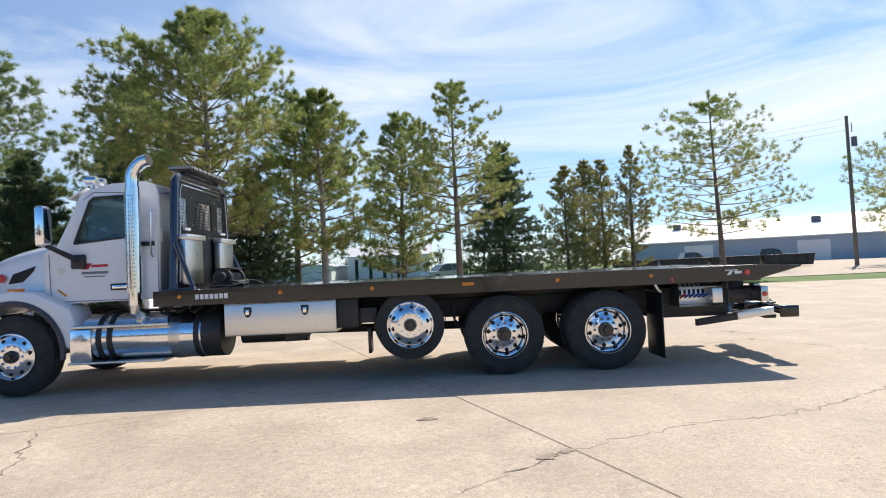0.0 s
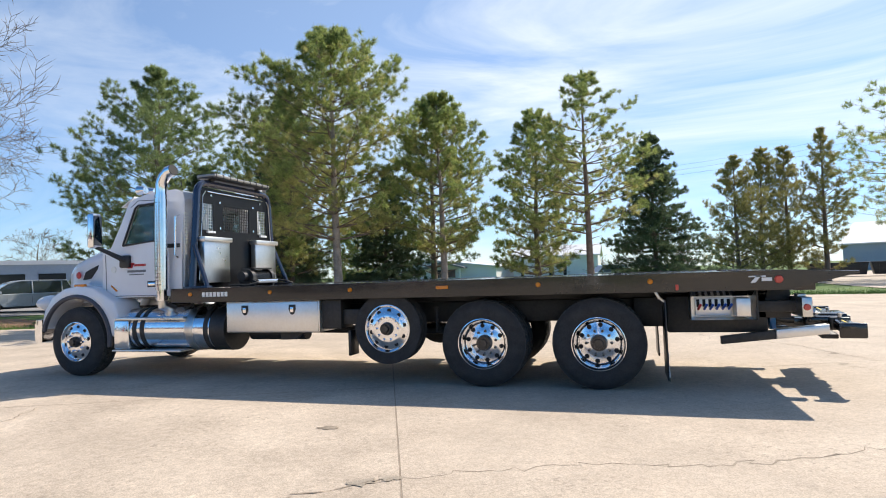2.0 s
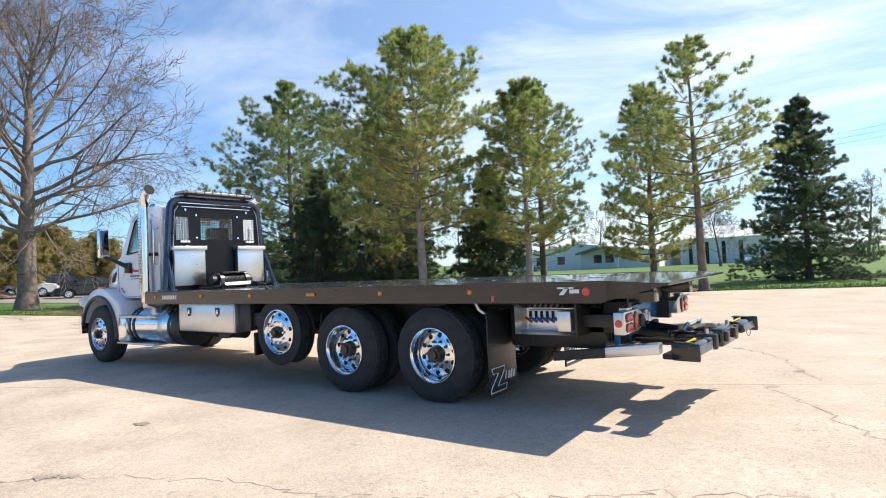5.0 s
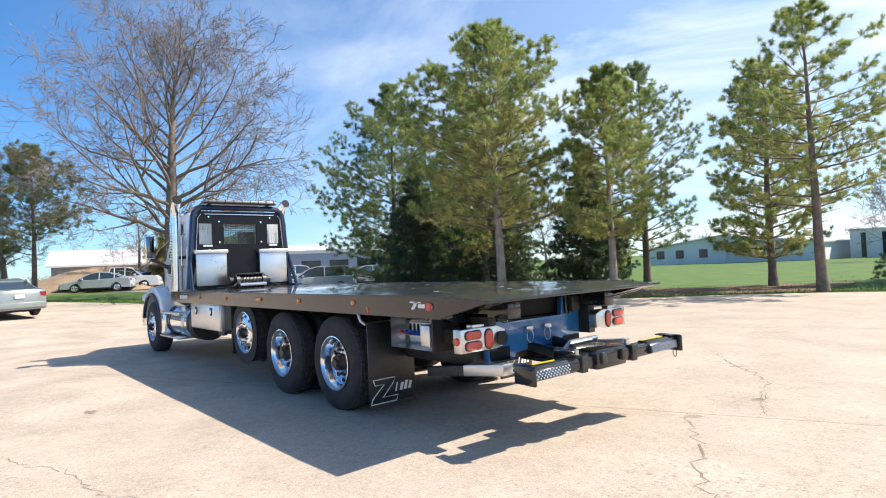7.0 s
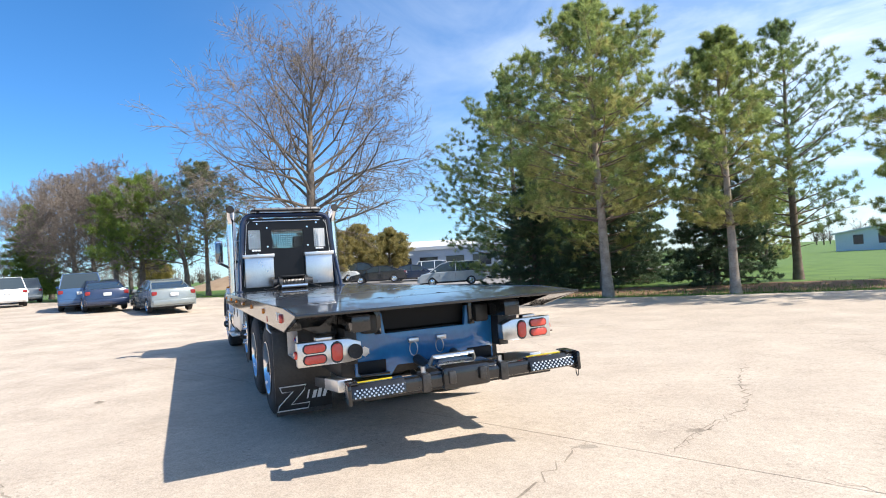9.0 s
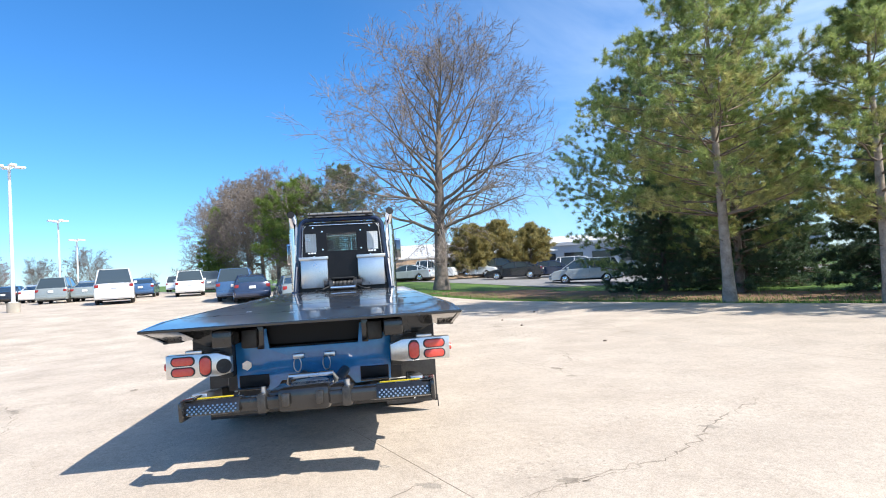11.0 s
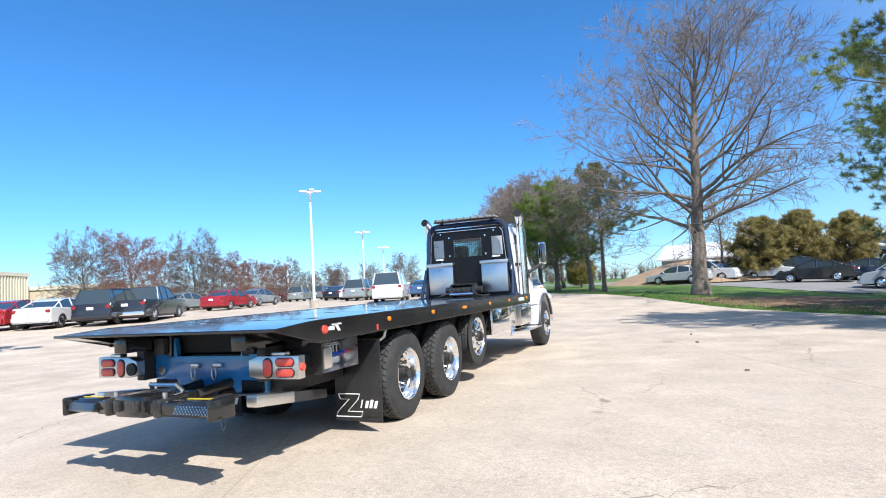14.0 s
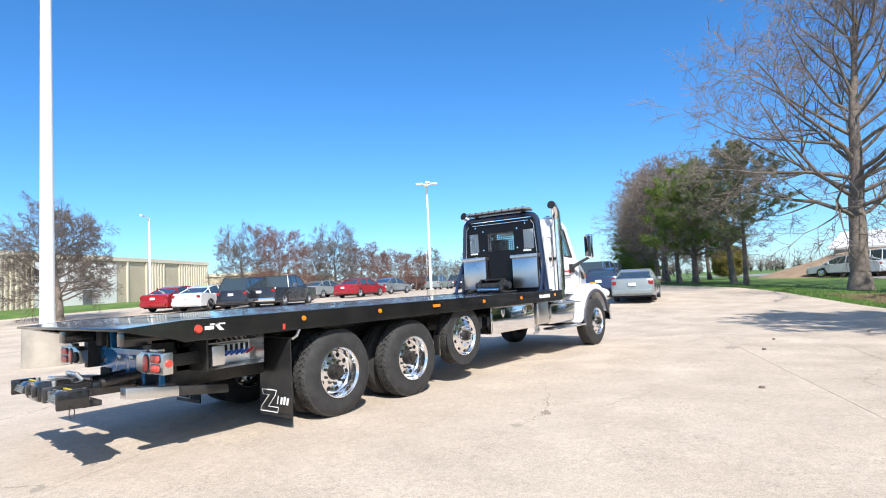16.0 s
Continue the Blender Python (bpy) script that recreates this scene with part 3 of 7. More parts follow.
for s in (-1, 1):
    y0, y1 = (s * 1.262, s * 1.295)
    bm = prism([(BX0, 1.095), (BX1 - 0.02, 1.085), (BX1, 1.10), (BX1 + 0.1, 1.125), (BXT, BZ - 0.045), (BXT, BZ - 0.03), (BX1, BZ + 0.004), (BX0, BZ + 0.004)], "y", min(y0, y1), max(y0, y1), 0.004)
    tp("side_rail", bm, M_BLACK, "glossy black bed side rail", smooth=False)
    tp("rail_flange", box(BX0, BX1 - 0.02, min(s * 1.15, s * 1.262), max(s * 1.15, s * 1.262), 1.09, 1.11), M_BLACK)
    tp("tail_fin", prism([(1.55, BZ - 0.04), (BXT - 0.02, BZ - 0.05), (1.98, 1.11), (1.7, 1.11)], "y", min(s * 1.0, s * 1.255), max(s * 1.0, s * 1.255)), M_BLACK)
    tp("long_sill", box(BX0 + 0.2, 1.75, s * 0.55 - 0.05, s * 0.55 + 0.05, 1.0, BZ - 0.03, 0.006), M_FRAME)
    tp("inner_channel", box(0.6, 1.93, s * 0.47 - 0.03, s * 0.47 + 0.03, 0.98, BZ - 0.03, 0.006), M_BLACK)
for i in range(22):
    x = BX0 + 0.25 + i * 0.345
    tp("cross_member", box(x, x + 0.05, -1.15, 1.15, 1.14, BZ - 0.03), M_FRAME)
for s in (-1, 1):
    tp("tail_beam", box(0.7, 2.28, min(s * 0.64, s * 0.80), max(s * 0.64, s * 0.80), 1.055, 1.20, 0.01), M_BLACK)
for s in (-1, 1):
    tp("tail_skirt", prism([(s * 0.44, 1.235), (s * 1.20, 1.235), (s * 1.20, 1.13), (s * 0.98, 1.02), (s * 0.72, 0.99), (s * 0.44, 1.0)], "x", 1.0, 1.755, 0.006), M_BLACK, "black skirt under the deck's tail", smooth=False)
tp("front_sill", box(BX0, BX0 + 0.08, -1.262, 1.262, 1.09, BZ - 0.03), M_BLACK)
tp("tail_edge", box(BXT - 0.03, BXT + 0.004, -1.29, 1.29, BZ - 0.052, BZ - 0.026, 0.004), M_BLACK)
for s in (-1, 1):
    for x in (-5.5, -4.21, -3.03, -0.64, 0.575):
        b = tp("marker_lamp", rod((x, s * 1.294, 1.205), (x, s * 1.312, 1.205), 0.03, 0.024, 16), M_AMBER, "round amber marker lamp")
    tp("marker_lamp", box(-1.875, -1.72, min(s * 1.294, s * 1.316), max(s * 1.294, s * 1.316), 1.185, 1.228, 0.008), M_AMBER, "oblong amber marker lamp")
    tp("tail_marker", rod((1.819, s * 1.294, 1.195), (1.819, s * 1.314, 1.195), 0.042, 0.034, 18), M_RED, "round red marker lamp")
    tp("reflector", box(0.83, 0.86, min(s * 1.294, s * 1.30), max(s * 1.294, s * 1.30), 1.105, 1.165), M_RED)
    ym, yn = s * 1.2955, s * 1.298
    for i in range(7):
        tp("decal_bar", box(-5.30 + i * 0.062, -5.30 + i * 0.062 + 0.046, min(ym, yn), max(ym, yn), 1.165, 1.228), M_WMARK, "white maker's bar on the rail")
    prism([(1.555, 1.165), (1.60, 1.165), (1.66, 1.235), (1.615, 1.235)], "y", min(ym, yn), max(ym, yn), 0, bm := bmesh.new())
    box(1.66, 1.755, min(ym, yn), max(ym, yn), 1.18, 1.215, 0, bm)
    box(1.54, 1.70, min(ym, yn), max(ym, yn), 1.222, 1.236, 0, bm)
    tp("tail_decal", bm, M_WMARK)

# headache rack
RX = -5.70


def rounded_frame(yb, yt, z0, z1, r):
    pts = [(-yb, z0), (-yt - 0.02, z1 - r)]
    for i in range(1, 5):
        a = math.pi / 2 * i / 5
        pts.append((-yt - 0.02 + r * (1 - math.cos(a)), z1 - r + r * math.sin(a)))
    pts.append((-yt + r, z1))
    return pts + [(-a, b) for a, b in reversed(pts)]


fr = rounded_frame(1.02, 0.88, BZ, 2.87, 0.2)
tp("rack_frame", pipe([(RX, a, b) for a, b in fr], 0.055, 10), M_NAVY, "dark navy tubular headache rack")
ZW0, ZW1 = 2.16, 2.56
RLABEL = "glossy black panel"
tp("rack_panel", prism([(-0.88, ZW1), (-0.80, 2.80), (0.80, 2.80), (0.88, ZW1)], "x", RX - 0.012, RX + 0.012), M_RACK, RLABEL, smooth=False)
tp("rack_panel", prism([(-0.97, BZ), (-0.90, ZW0), (0.90, ZW0), (0.97, BZ)], "x", RX - 0.012, RX + 0.012), M_RACK, RLABEL, smooth=False)
for y0, y1 in ((-0.89, -0.80), (-0.56, -0.33), (0.33, 0.56), (0.80, 0.89)):
    tp("rack_post", box(RX - 0.012, RX + 0.012, y0, y1, ZW0, ZW1), M_RACK, RLABEL, smooth=False)
for y0, y1 in ((-0.80, -0.56), (-0.33, 0.33), (0.56, 0.80)):
    bm = bmesh.new()
    n = max(3, int((y1 - y0) / 0.045))
    for i in range(n + 1):
        y = y0 + (y1 - y0) * i / n
        box(RX - 0.004, RX + 0.004, y - 0.005, y + 0.005, ZW0, ZW1, 0, bm)
    for i in range(10):
        z = ZW0 + (ZW1 - ZW0) * i / 9
        box(RX - 0.006, RX + 0.002, y0, y1, z - 0.005, z + 0.005, 0, bm)
    tp("mesh_screen", bm, M_STEEL if abs(y0) > 0.5 else M_FRAME, "open wire mesh screen", smooth=False)
tp("rack_trim", box(RX + 0.02, RX + 0.035, -0.70, 0.70, 2.735, 2.752, 0.004), M_CHROME)
for s in (-1, 1):
    tp("rack_trim", pipe([(RX + 0.05, s * 0.93, 1.4), (RX + 0.05, s * 0.83, 2.66), (RX + 0.05, s * 0.77, 2.74)], 0.007, 8), M_STEEL)
    bx = tp("storage_box", box(RX + 0.03, RX + 0.13, min(s * 0.33, s * 0.91), max(s * 0.33, s * 0.91), 1.36, 1.98, 0.012), M_STEEL, "brushed stainless storage box")
    tp("lid", box(RX + 0.02, RX + 0.17, min(s * 0.31, s * 0.94), max(s * 0.31, s * 0.94), 1.975, 2.045, 0.012), M_PLATE, "pale folded metal lid", bx)
    tp("brace", pipe([(RX + 0.03, s * 1.0, 1.92), (-5.42, s * 1.04, BZ + 0.01)], 0.035, 8), M_NAVY)
    tp("rack_foot", box(-5.80, -5.38, s * 1.04 - 0.06, s * 1.04 + 0.06, BZ - 0.005, BZ + 0.03, 0.005), M_NAVY)
    bm = bmesh.new()
    for y, z in ((0.62, 2.69), (0.42, 2.60), (0.42, 2.20), (0.62, 2.05)):
        rod((RX + 0.01, s * y, z), (RX + 0.03, s * y, z), 0.018, n=8, bm=bm)
    tp("rack_bolt", bm, M_CHROME)
    for k in range(3):
        tp("work_lamp", box(RX + 0.03, RX + 0.07, s * (0.60 + 0.06 * k) - 0.025, s * (0.60 + 0.06 * k) + 0.025, ZW0 - 0.05, ZW0 - 0.015, 0.004), M_CLEAR)
lb = tp("light_bar", box(RX - 0.17, RX + 0.17, -0.70, 0.70, 2.965, 3.01, 0.015), M_BAR, "slim grey warning light bar")
for k in range(9):
    tp("lens_rib", box(RX - 0.174, RX + 0.174, -0.66 + 0.165 * k - 0.008, -0.66 + 0.165 * k + 0.008, 2.96, 3.02, 0.003), M_PLASTIC, "", lb)
tp("light_bar_base", box(RX - 0.15, RX + 0.15, -0.72, 0.72, 2.945, 2.968, 0.006), M_PLASTIC, "", lb)
for s in (-1, 1):
    tp("light_bar_foot", box(RX - 0.03, RX + 0.03, s * 0.58 - 0.03, s * 0.58 + 0.03, 2.84, 2.948), M_FRAME, "", lb)

# winch
wi = tp("winch", rod((-5.32, -0.22, BZ + 0.13), (-5.32, 0.22, BZ + 0.13), 0.10, n=24), M_FRAME, "black hydraulic winch with wound cable")
turns = [(-5.32 + 0.108 * math.cos(0.45 * k), -0.2 + 0.4 * k / 200, BZ + 0.13 + 0.108 * math.sin(0.45 * k)) for k in range(201)]
tp("cable", pipe(turns, 0.013, 6), M_HUB, "dark wire rope wound in even turns", wi)
for s in (-1, 1):
    tp("winch_end", rod((-5.32, s * 0.22, BZ + 0.13), (-5.32, s * 0.29, BZ + 0.13), 0.14, n=20), M_HUB, "", wi)
    tp("winch_motor", rod((-5.32, s * 0.29, BZ + 0.15), (-5.32, s * 0.40, BZ + 0.15), 0.075, n=16), M_PLASTIC, "", wi)
    tp("winch_mount", box(-5.45, -5.18, s * 0.25 - 0.03, s * 0.25 + 0.03, BZ, BZ + 0.12, 0.01), M_FRAME, "", wi)
tp("tension_roller", rod((-5.14, -0.26, BZ + 0.07), (-5.14, 0.26, BZ + 0.07), 0.035, n=14), M_CHROME, "", wi)
tp("winch_cover", box(-5.44, -5.2, -0.24, 0.24, BZ + 0.26, BZ + 0.285, 0.008), M_FRAME, "", wi)
tp("hydraulic_hose", pipe([(-5.2, 0.3, BZ + 0.1), (-5.0, 0.38, BZ + 0.06), (-4.96, 0.46, BZ + 0.03), (-5.1, 0.52, BZ + 0.02), (-5.3, 0.56, BZ + 0.03)], 0.014, 8), M_RUBBER, "", wi)
tp("hydraulic_hose", pipe([(-5.2, -0.3, BZ + 0.1), (-5.02, -0.42, BZ + 0.05), (-5.1, -0.55, BZ + 0.02), (-5.4, -0.58, BZ + 0.03)], 0.014, 8), M_RUBBER, "", wi)

# cab
CAB_W = 0.98


side = [(-5.92, 1.19), (-5.92, 2.62), (-5.97, 2.74), (-6.10, 2.79), (-6.55, 2.775), (-6.86, 2.70), (-6.97, 2.64), (-7.10, 2.28), (-7.26, 1.93), (-7.42, 1.86), (-7.42, 1.24), (-7.30, 1.17)]


def inset(z):
    return 0.0 if z < 1.9 else 0.11 * ((z - 1.9) / 0.9) ** 1.3


# side walls as frames round the door window
win = [(-7.02, 1.97), (-6.84, 2.54), (-6.79, 2.585), (-6.36, 2.60), (-6.30, 2.54), (-6.31, 2.03)]


def cab_shell():
    bm = bmesh.new()
    for s in (-1, 1):
        out = [bm.verts.new((x, s * (CAB_W - inset(z)), z)) for x, z in side]
        hole = [bm.verts.new((x, s * (CAB_W - inset(z) + 0.002), z)) for x, z in win]
        eo = [bm.edges.new((out[i], out[(i + 1) % len(out)])) for i in range(len(out))]
        ei = [bm.edges.new((hole[i], hole[(i + 1) % len(hole)])) for i in range(len(hole))]
        bmesh.ops.triangle_fill(bm, use_beauty=True, edges=eo + ei)
        deep = [bm.verts.new((x, s * (CAB_W - inset(z) - 0.05), z)) for x, z in win]
        for i in range(len(hole)):
            bm.faces.new((hole[i], hole[(i + 1) % len(hole)], deep[(i + 1) % len(hole)], deep[i]))
    bm.verts.ensure_lookup_table()
    n = len(side)
    L = [v for v in bm.verts if any(abs(v.co.x - x) < 1e-6 and abs(v.co.z - z) < 1e-6 for x, z in side)]

    def pick(i, s):
        x, z = side[i]
        return next(v for v in L if abs(v.co.x - x) < 1e-6 and abs(v.co.z - z) < 1e-6 and v.co.y * s > 0)
    skip = {0, 6, 7}
    for i in range(n):
        j = (i + 1) % n
        if i in skip:
            continue
        a, b, c, d = pick(i, -1), pick(j, -1), pick(j, 1), pick(i, 1)
        bm.faces.new((a, b, c, d))
    return bm


cab = tp("cab", cab_shell(), M_WHITE, "white conventional day cab", angle=32)
tp("rear_corner", pipe([(-5.925, -0.93, 1.25), (-5.925, -0.9, 2.6)], 0.02, 8), M_WHITE, "", cab)
tp("windshield", prism([(-6.975, 2.62), (-7.10, 2.27), (-7.25, 1.94), (-7.235, 1.93), (-7.085, 2.27), (-6.96, 2.61)], "y", -0.86, 0.86), M_SCREEN, "", cab)
for s in (-1, 1):
    w = [(x, z) for x, z in win]
    bm = bmesh.new()
    a = [bm.verts.new((x, s * (CAB_W - inset(z) - 0.03), z)) for x, z in w]
    b = [bm.verts.new((x, s * (CAB_W - inset(z) - 0.036), z)) for x, z in w]
    bm.faces.new(a), bm.faces.new(b[::-1])
    for i in range(len(w)):
        bm.faces.new((a[i], b[i], b[(i + 1) % len(w)], a[(i + 1) % len(w)]))
    tp("door_window", bm, M_GLASS, "", cab, smooth=False)
    tp("window_seal", pipe([(x, s * (CAB_W - inset(z) + 0.003), z) for x, z in w + w[:1]], 0.016, 8), M_PLASTIC, "", cab)
    y = s * (CAB_W + 0.003)
    seam = [(-7.36, 1.84), (-7.34, 1.24), (-7.28, 1.20), (-6.22, 1.20), (-6.20, 1.3), (-6.20, 1.9)]
    tp("door_seam", pipe([(x, y - s * 0.002, z) for x, z in seam], 0.006, 6), M_GMARK, "", cab)
    tp("seam_upper", pipe([(x, s * (CAB_W - inset(z) + 0.001), z) for x, z in ((-6.20, 1.9), (-6.22, 2.3), (-6.26, 2.64), (-6.8, 2.66), (-6.93, 2.56))], 0.006, 6), M_GMARK, "", cab)
    tp("door_handle", box(-6.52, -6.30, min(y, y + s * 0.03), max(y, y + s * 0.03), 1.345, 1.395, 0.01), M_CHROME, "chrome door handle", cab)
    tp("handle_recess", box(-6.55, -6.27, min(y - s * 0.01, y + s * 0.006), max(y - s * 0.01, y + s * 0.006), 1.325, 1.415, 0.003), M_PLASTIC, "", cab)
    ya, yb = sorted((s * CAB_W + s * 0.002, s * CAB_W + s * 0.005))
    bm = bmesh.new()
    prism([(-6.93, 1.62), (-6.84, 1.62), (-6.79, 1.70), (-6.90, 1.70)], "y", ya, yb, 0, bm)
    box(-6.80, -6.58, ya, yb, 1.645, 1.68, 0, bm)
    tp("door_emblem", bm, M_RMARK, "red company emblem bars", cab)
    bm = bmesh.new()
    box(-6.93, -6.58, ya, yb, 1.555, 1.59, 0, bm)
    box(-6.9, -6.62, ya, yb, 1.515, 1.53, 0, bm)
    tp("door_lettering", bm, M_GMARK, "", cab)
    tp("round_badge", rod((-7.2, s * CAB_W, 1.61), (-7.2, s * (CAB_W + 0.006), 1.61), 0.05, n=16), M_STEEL, "", cab)
    tp("side_marker", prism([(-7.26, 1.36), (-7.24, 1.37), (-7.12, 1.28), (-7.15, 1.27)], "y", *sorted((s * CAB_W, s * (CAB_W + 0.012))), 0.002), M_AMBER, "", cab)
    # mirror
    mi = tp("side_mirror", box(-7.27, -7.15, s * 1.31 - 0.085, s * 1.31 + 0.085, 1.93, 2.45, 0.035, None, 3), M_CHROME, "tall chrome-backed side mirror", cab)
    tp("mirror_glass", box(-7.152, -7.142, s * 1.31 - 0.072, s * 1.31 + 0.072, 1.97, 2.41, 0.004), M_MIRROR, "dark mirror face", cab)
    tp("mirror_arm", pipe([(-7.19, s * 1.31, 1.95), (-7.1, s * 1.16, 1.86), (-6.95, s * 1.0, 1.74)], [0.03, 0.032, 0.045], 10), M_PLASTIC, "", cab)
    tp("mirror_mount", box(-7.05, -6.86, min(s * 0.97, s * 1.03), max(s * 0.97, s * 1.03), 1.63, 1.82, 0.02), M_PLASTIC, "", cab)
    tp("grab_handle", pipe([(-5.97, s * 1.0, 1.75), (-5.97, s * 1.05, 1.78), (-5.97, s * 1.04, 2.35), (-5.97, s * 0.96, 2.38)], 0.014, 8), M_CHROME, "", cab)
tp("sun_visor", prism([(-6.93, 2.72), (-7.14, 2.60), (-7.20, 2.585), (-7.13, 2.63), (-6.93, 2.745)], "y", -0.84, 0.84, 0.004), M_WHITE, "white outside sun visor", cab)
for k in range(5):
    y = -0.62 + 0.31 * k
    b = tp("roof_marker", box(-6.88, -6.72, y - 0.035, y + 0.035, 2.72, 2.785, 0.02), M_AMBER if k in (0, 4) else M_CHROME, "", cab)
for y in (-0.66, -0.46, 0.46, 0.66):
    bm = rod((-7.01, y, 2.865), (-6.88, y, 2.865), 0.08, 0.055, 18)
    rod((-6.94, y, 2.66), (-6.94, y, 2.82), 0.015, n=8, bm=bm)
    tp("roof_lamp", bm, M_CHROME, "round chrome roof lamp", cab)
tp("roof_strobe", box(-6.5, -6.35, -0.1, 0.1, 2.77, 2.86, 0.03), M_AMBER, "", cab)
tp("roof_antenna", rod((-6.3, -0.5, 2.78), (-6.34, -0.5, 3.0), 0.006, n=6), M_PLASTIC, "", cab)
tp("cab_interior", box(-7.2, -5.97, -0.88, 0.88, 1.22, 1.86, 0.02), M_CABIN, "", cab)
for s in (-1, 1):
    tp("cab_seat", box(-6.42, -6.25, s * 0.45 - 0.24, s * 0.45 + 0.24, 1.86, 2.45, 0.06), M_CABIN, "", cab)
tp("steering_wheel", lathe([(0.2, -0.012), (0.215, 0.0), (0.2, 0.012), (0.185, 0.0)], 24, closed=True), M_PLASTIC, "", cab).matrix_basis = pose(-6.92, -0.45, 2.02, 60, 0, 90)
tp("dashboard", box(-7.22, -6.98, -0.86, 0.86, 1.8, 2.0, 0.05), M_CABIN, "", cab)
bm = box(-5.95, -5.92, -0.975, 0.975, 1.19, 2.12)
prism([(-0.955, 2.12), (-0.40, 2.12), (-0.40, 2.54), (-0.915, 2.54)], "x", -5.95, -5.92, 0, bm)
prism([(0.955, 2.12), (0.40, 2.12), (0.40, 2.54), (0.915, 2.54)], "x", -5.95, -5.92, 0, bm)
prism([(-0.915, 2.54), (0.915, 2.54), (0.90, 2.63), (-0.90, 2.63)], "x", -5.95, -5.92, 0, bm)
tp("rear_wall", bm, M_WHITE, "", cab, smooth=False)
tp("rear_window", box(-5.94, -5.934, -0.41, 0.41, 2.11, 2.55), M_SCREEN, "", cab)
for y in (-0.99, 0.99):
    bm = bmesh.new()
    for k in range(9):
        box(-5.925, -5.895, y * 0.9 - 0.035, y * 0.9 + 0.035, 1.95 + 0.055 * k, 1.985 + 0.055 * k, 0, bm)
    tp("vent_slats", bm, M_WMARK, "pale louvred vent", cab)

# hood, fenders
def hood_ring(x, w, zt, zb, r):
    pts = []
    for a, b in ((-w, zb), (-w, zt - r), (-w + 0.3 * r, zt - 0.45 * r), (-w + r, zt - 0.1 * r), (-w * 0.35, zt + 0.015), (w * 0.35, zt + 0.015), (w - r, zt - 0.1 * r), (w - 0.3 * r, zt - 0.45 * r), (w, zt - r), (w, zb)):
        pts.append((x, a, b))
    return pts


hood = tp("hood", loft([hood_ring(-7.43, 0.93, 2.02, 1.15, 0.26), hood_ring(-7.7, 0.86, 1.99, 1.12, 0.25), hood_ring(-8.05, 0.76, 1.93, 1.10, 0.24), hood_ring(-8.35, 0.67, 1.85, 1.08, 0.22), hood_ring(-8.50, 0.62, 1.77, 1.06, 0.2), hood_ring(-8.56, 0.57, 1.66, 1.02, 0.16)]), M_WHITE, "white sloping hood", angle=40)
tp("grille", box(-8.60, -8.55, -0.42, 0.42, 0.95, 1.62, 0.04), M_CHROME, "", hood)
bm = bmesh.new()
for k in range(9):
    box(-8.615, -8.59, -0.36 + 0.09 * k - 0.012, -0.36 + 0.09 * k + 0.012, 1.0, 1.57, 0, bm)
tp("grille_bar", bm, M_HOLE, "", hood)
for s in (-1, 1):
    ve = [(-8.06, 1.47), (-7.82, 1.49), (-7.64, 1.63), (-7.60, 1.70), (-7.98, 1.60)]
    bm = bmesh.new()
    a = [bm.verts.new((x, s * (0.935 + (x + 7.43) * 0.255), z)) for x, z in ve]
    b = [bm.verts.new((x, s * (0.915 + (x + 7.43) * 0.255), z)) for x, z in ve]
    bm.faces.new(a), bm.faces.new(b[::-1])
    for i in range(len(ve)):
        bm.faces.new((a[i], b[i], b[(i + 1) % len(ve)], a[(i + 1) % len(ve)]))
    tp("air_intake", bm, M_HOLE, "dark pointed side air intake", hood)
    bm = lathe([(0.0, -0.008), (0.05, -0.006), (0.058, 0.0)], 20)
    for v in bm.verts:
        v.co.x *= 1.35
    e = tp("hood_emblem", bm, M_RMARK, "oval red emblem", hood)
    e.matrix_basis = pose(-8.17, s * (0.945 + (-8.17 + 7.43) * 0.255), 1.55, 0, 0, (0 if s < 0 else 180) + s * 14)
    # fender arch
    arch = [( -7.74 + 0.66 * math.cos(a), 0.55 + 0.66 * math.sin(a)) for a in [math.radians(d) for d in range(-4, 186, 10)]]
    y0, y1 = sorted((s * 0.70, s * 1.17))
    tp("fender", prism([(-8.46, 0.80), (-8.40, 1.02), (-8.24, 1.22), (-8.0, 1.34), (-7.74, 1.385), (-7.45, 1.35), (-7.2, 1.22), (-7.0, 1.12), (-6.9, 0.85), (-6.84, 0.55), (-6.95, 0.55)] + arch[1:-2] + [(-8.36, 0.70)], "y", y0, y1, 0.035, None, 3), M_WHITE, "rounded white front fender", hood, angle=40)
    tp("fender_trim", pipe([(x, s * 1.175, z) for x, z in [( -7.74 + 0.665 * math.cos(a), 0.55 + 0.665 * math.sin(a)) for a in [math.radians(d) for d in range(-8, 170, 8)]]], 0.035, 8), M_GREYFEND, "dark grey wheel-arch trim", hood)
    hl = bmesh.new()
    bmesh.ops.create_uvsphere(hl, u_segments=18, v_segments=12, radius=0.13, matrix=Matrix.Translation((-8.50, s * 0.98, 1.12)) @ Matrix.Diagonal((1.3, 1.6, 0.95, 1)))
    tp("headlight", hl, M_CLEAR, "", hood)
    tp("turn_lamp", box(-7.80, -7.60, min(s * 1.10, s * 1.16), max(s * 1.10, s * 1.16), 1.36, 1.405, 0.012), M_AMBER, "", hood)
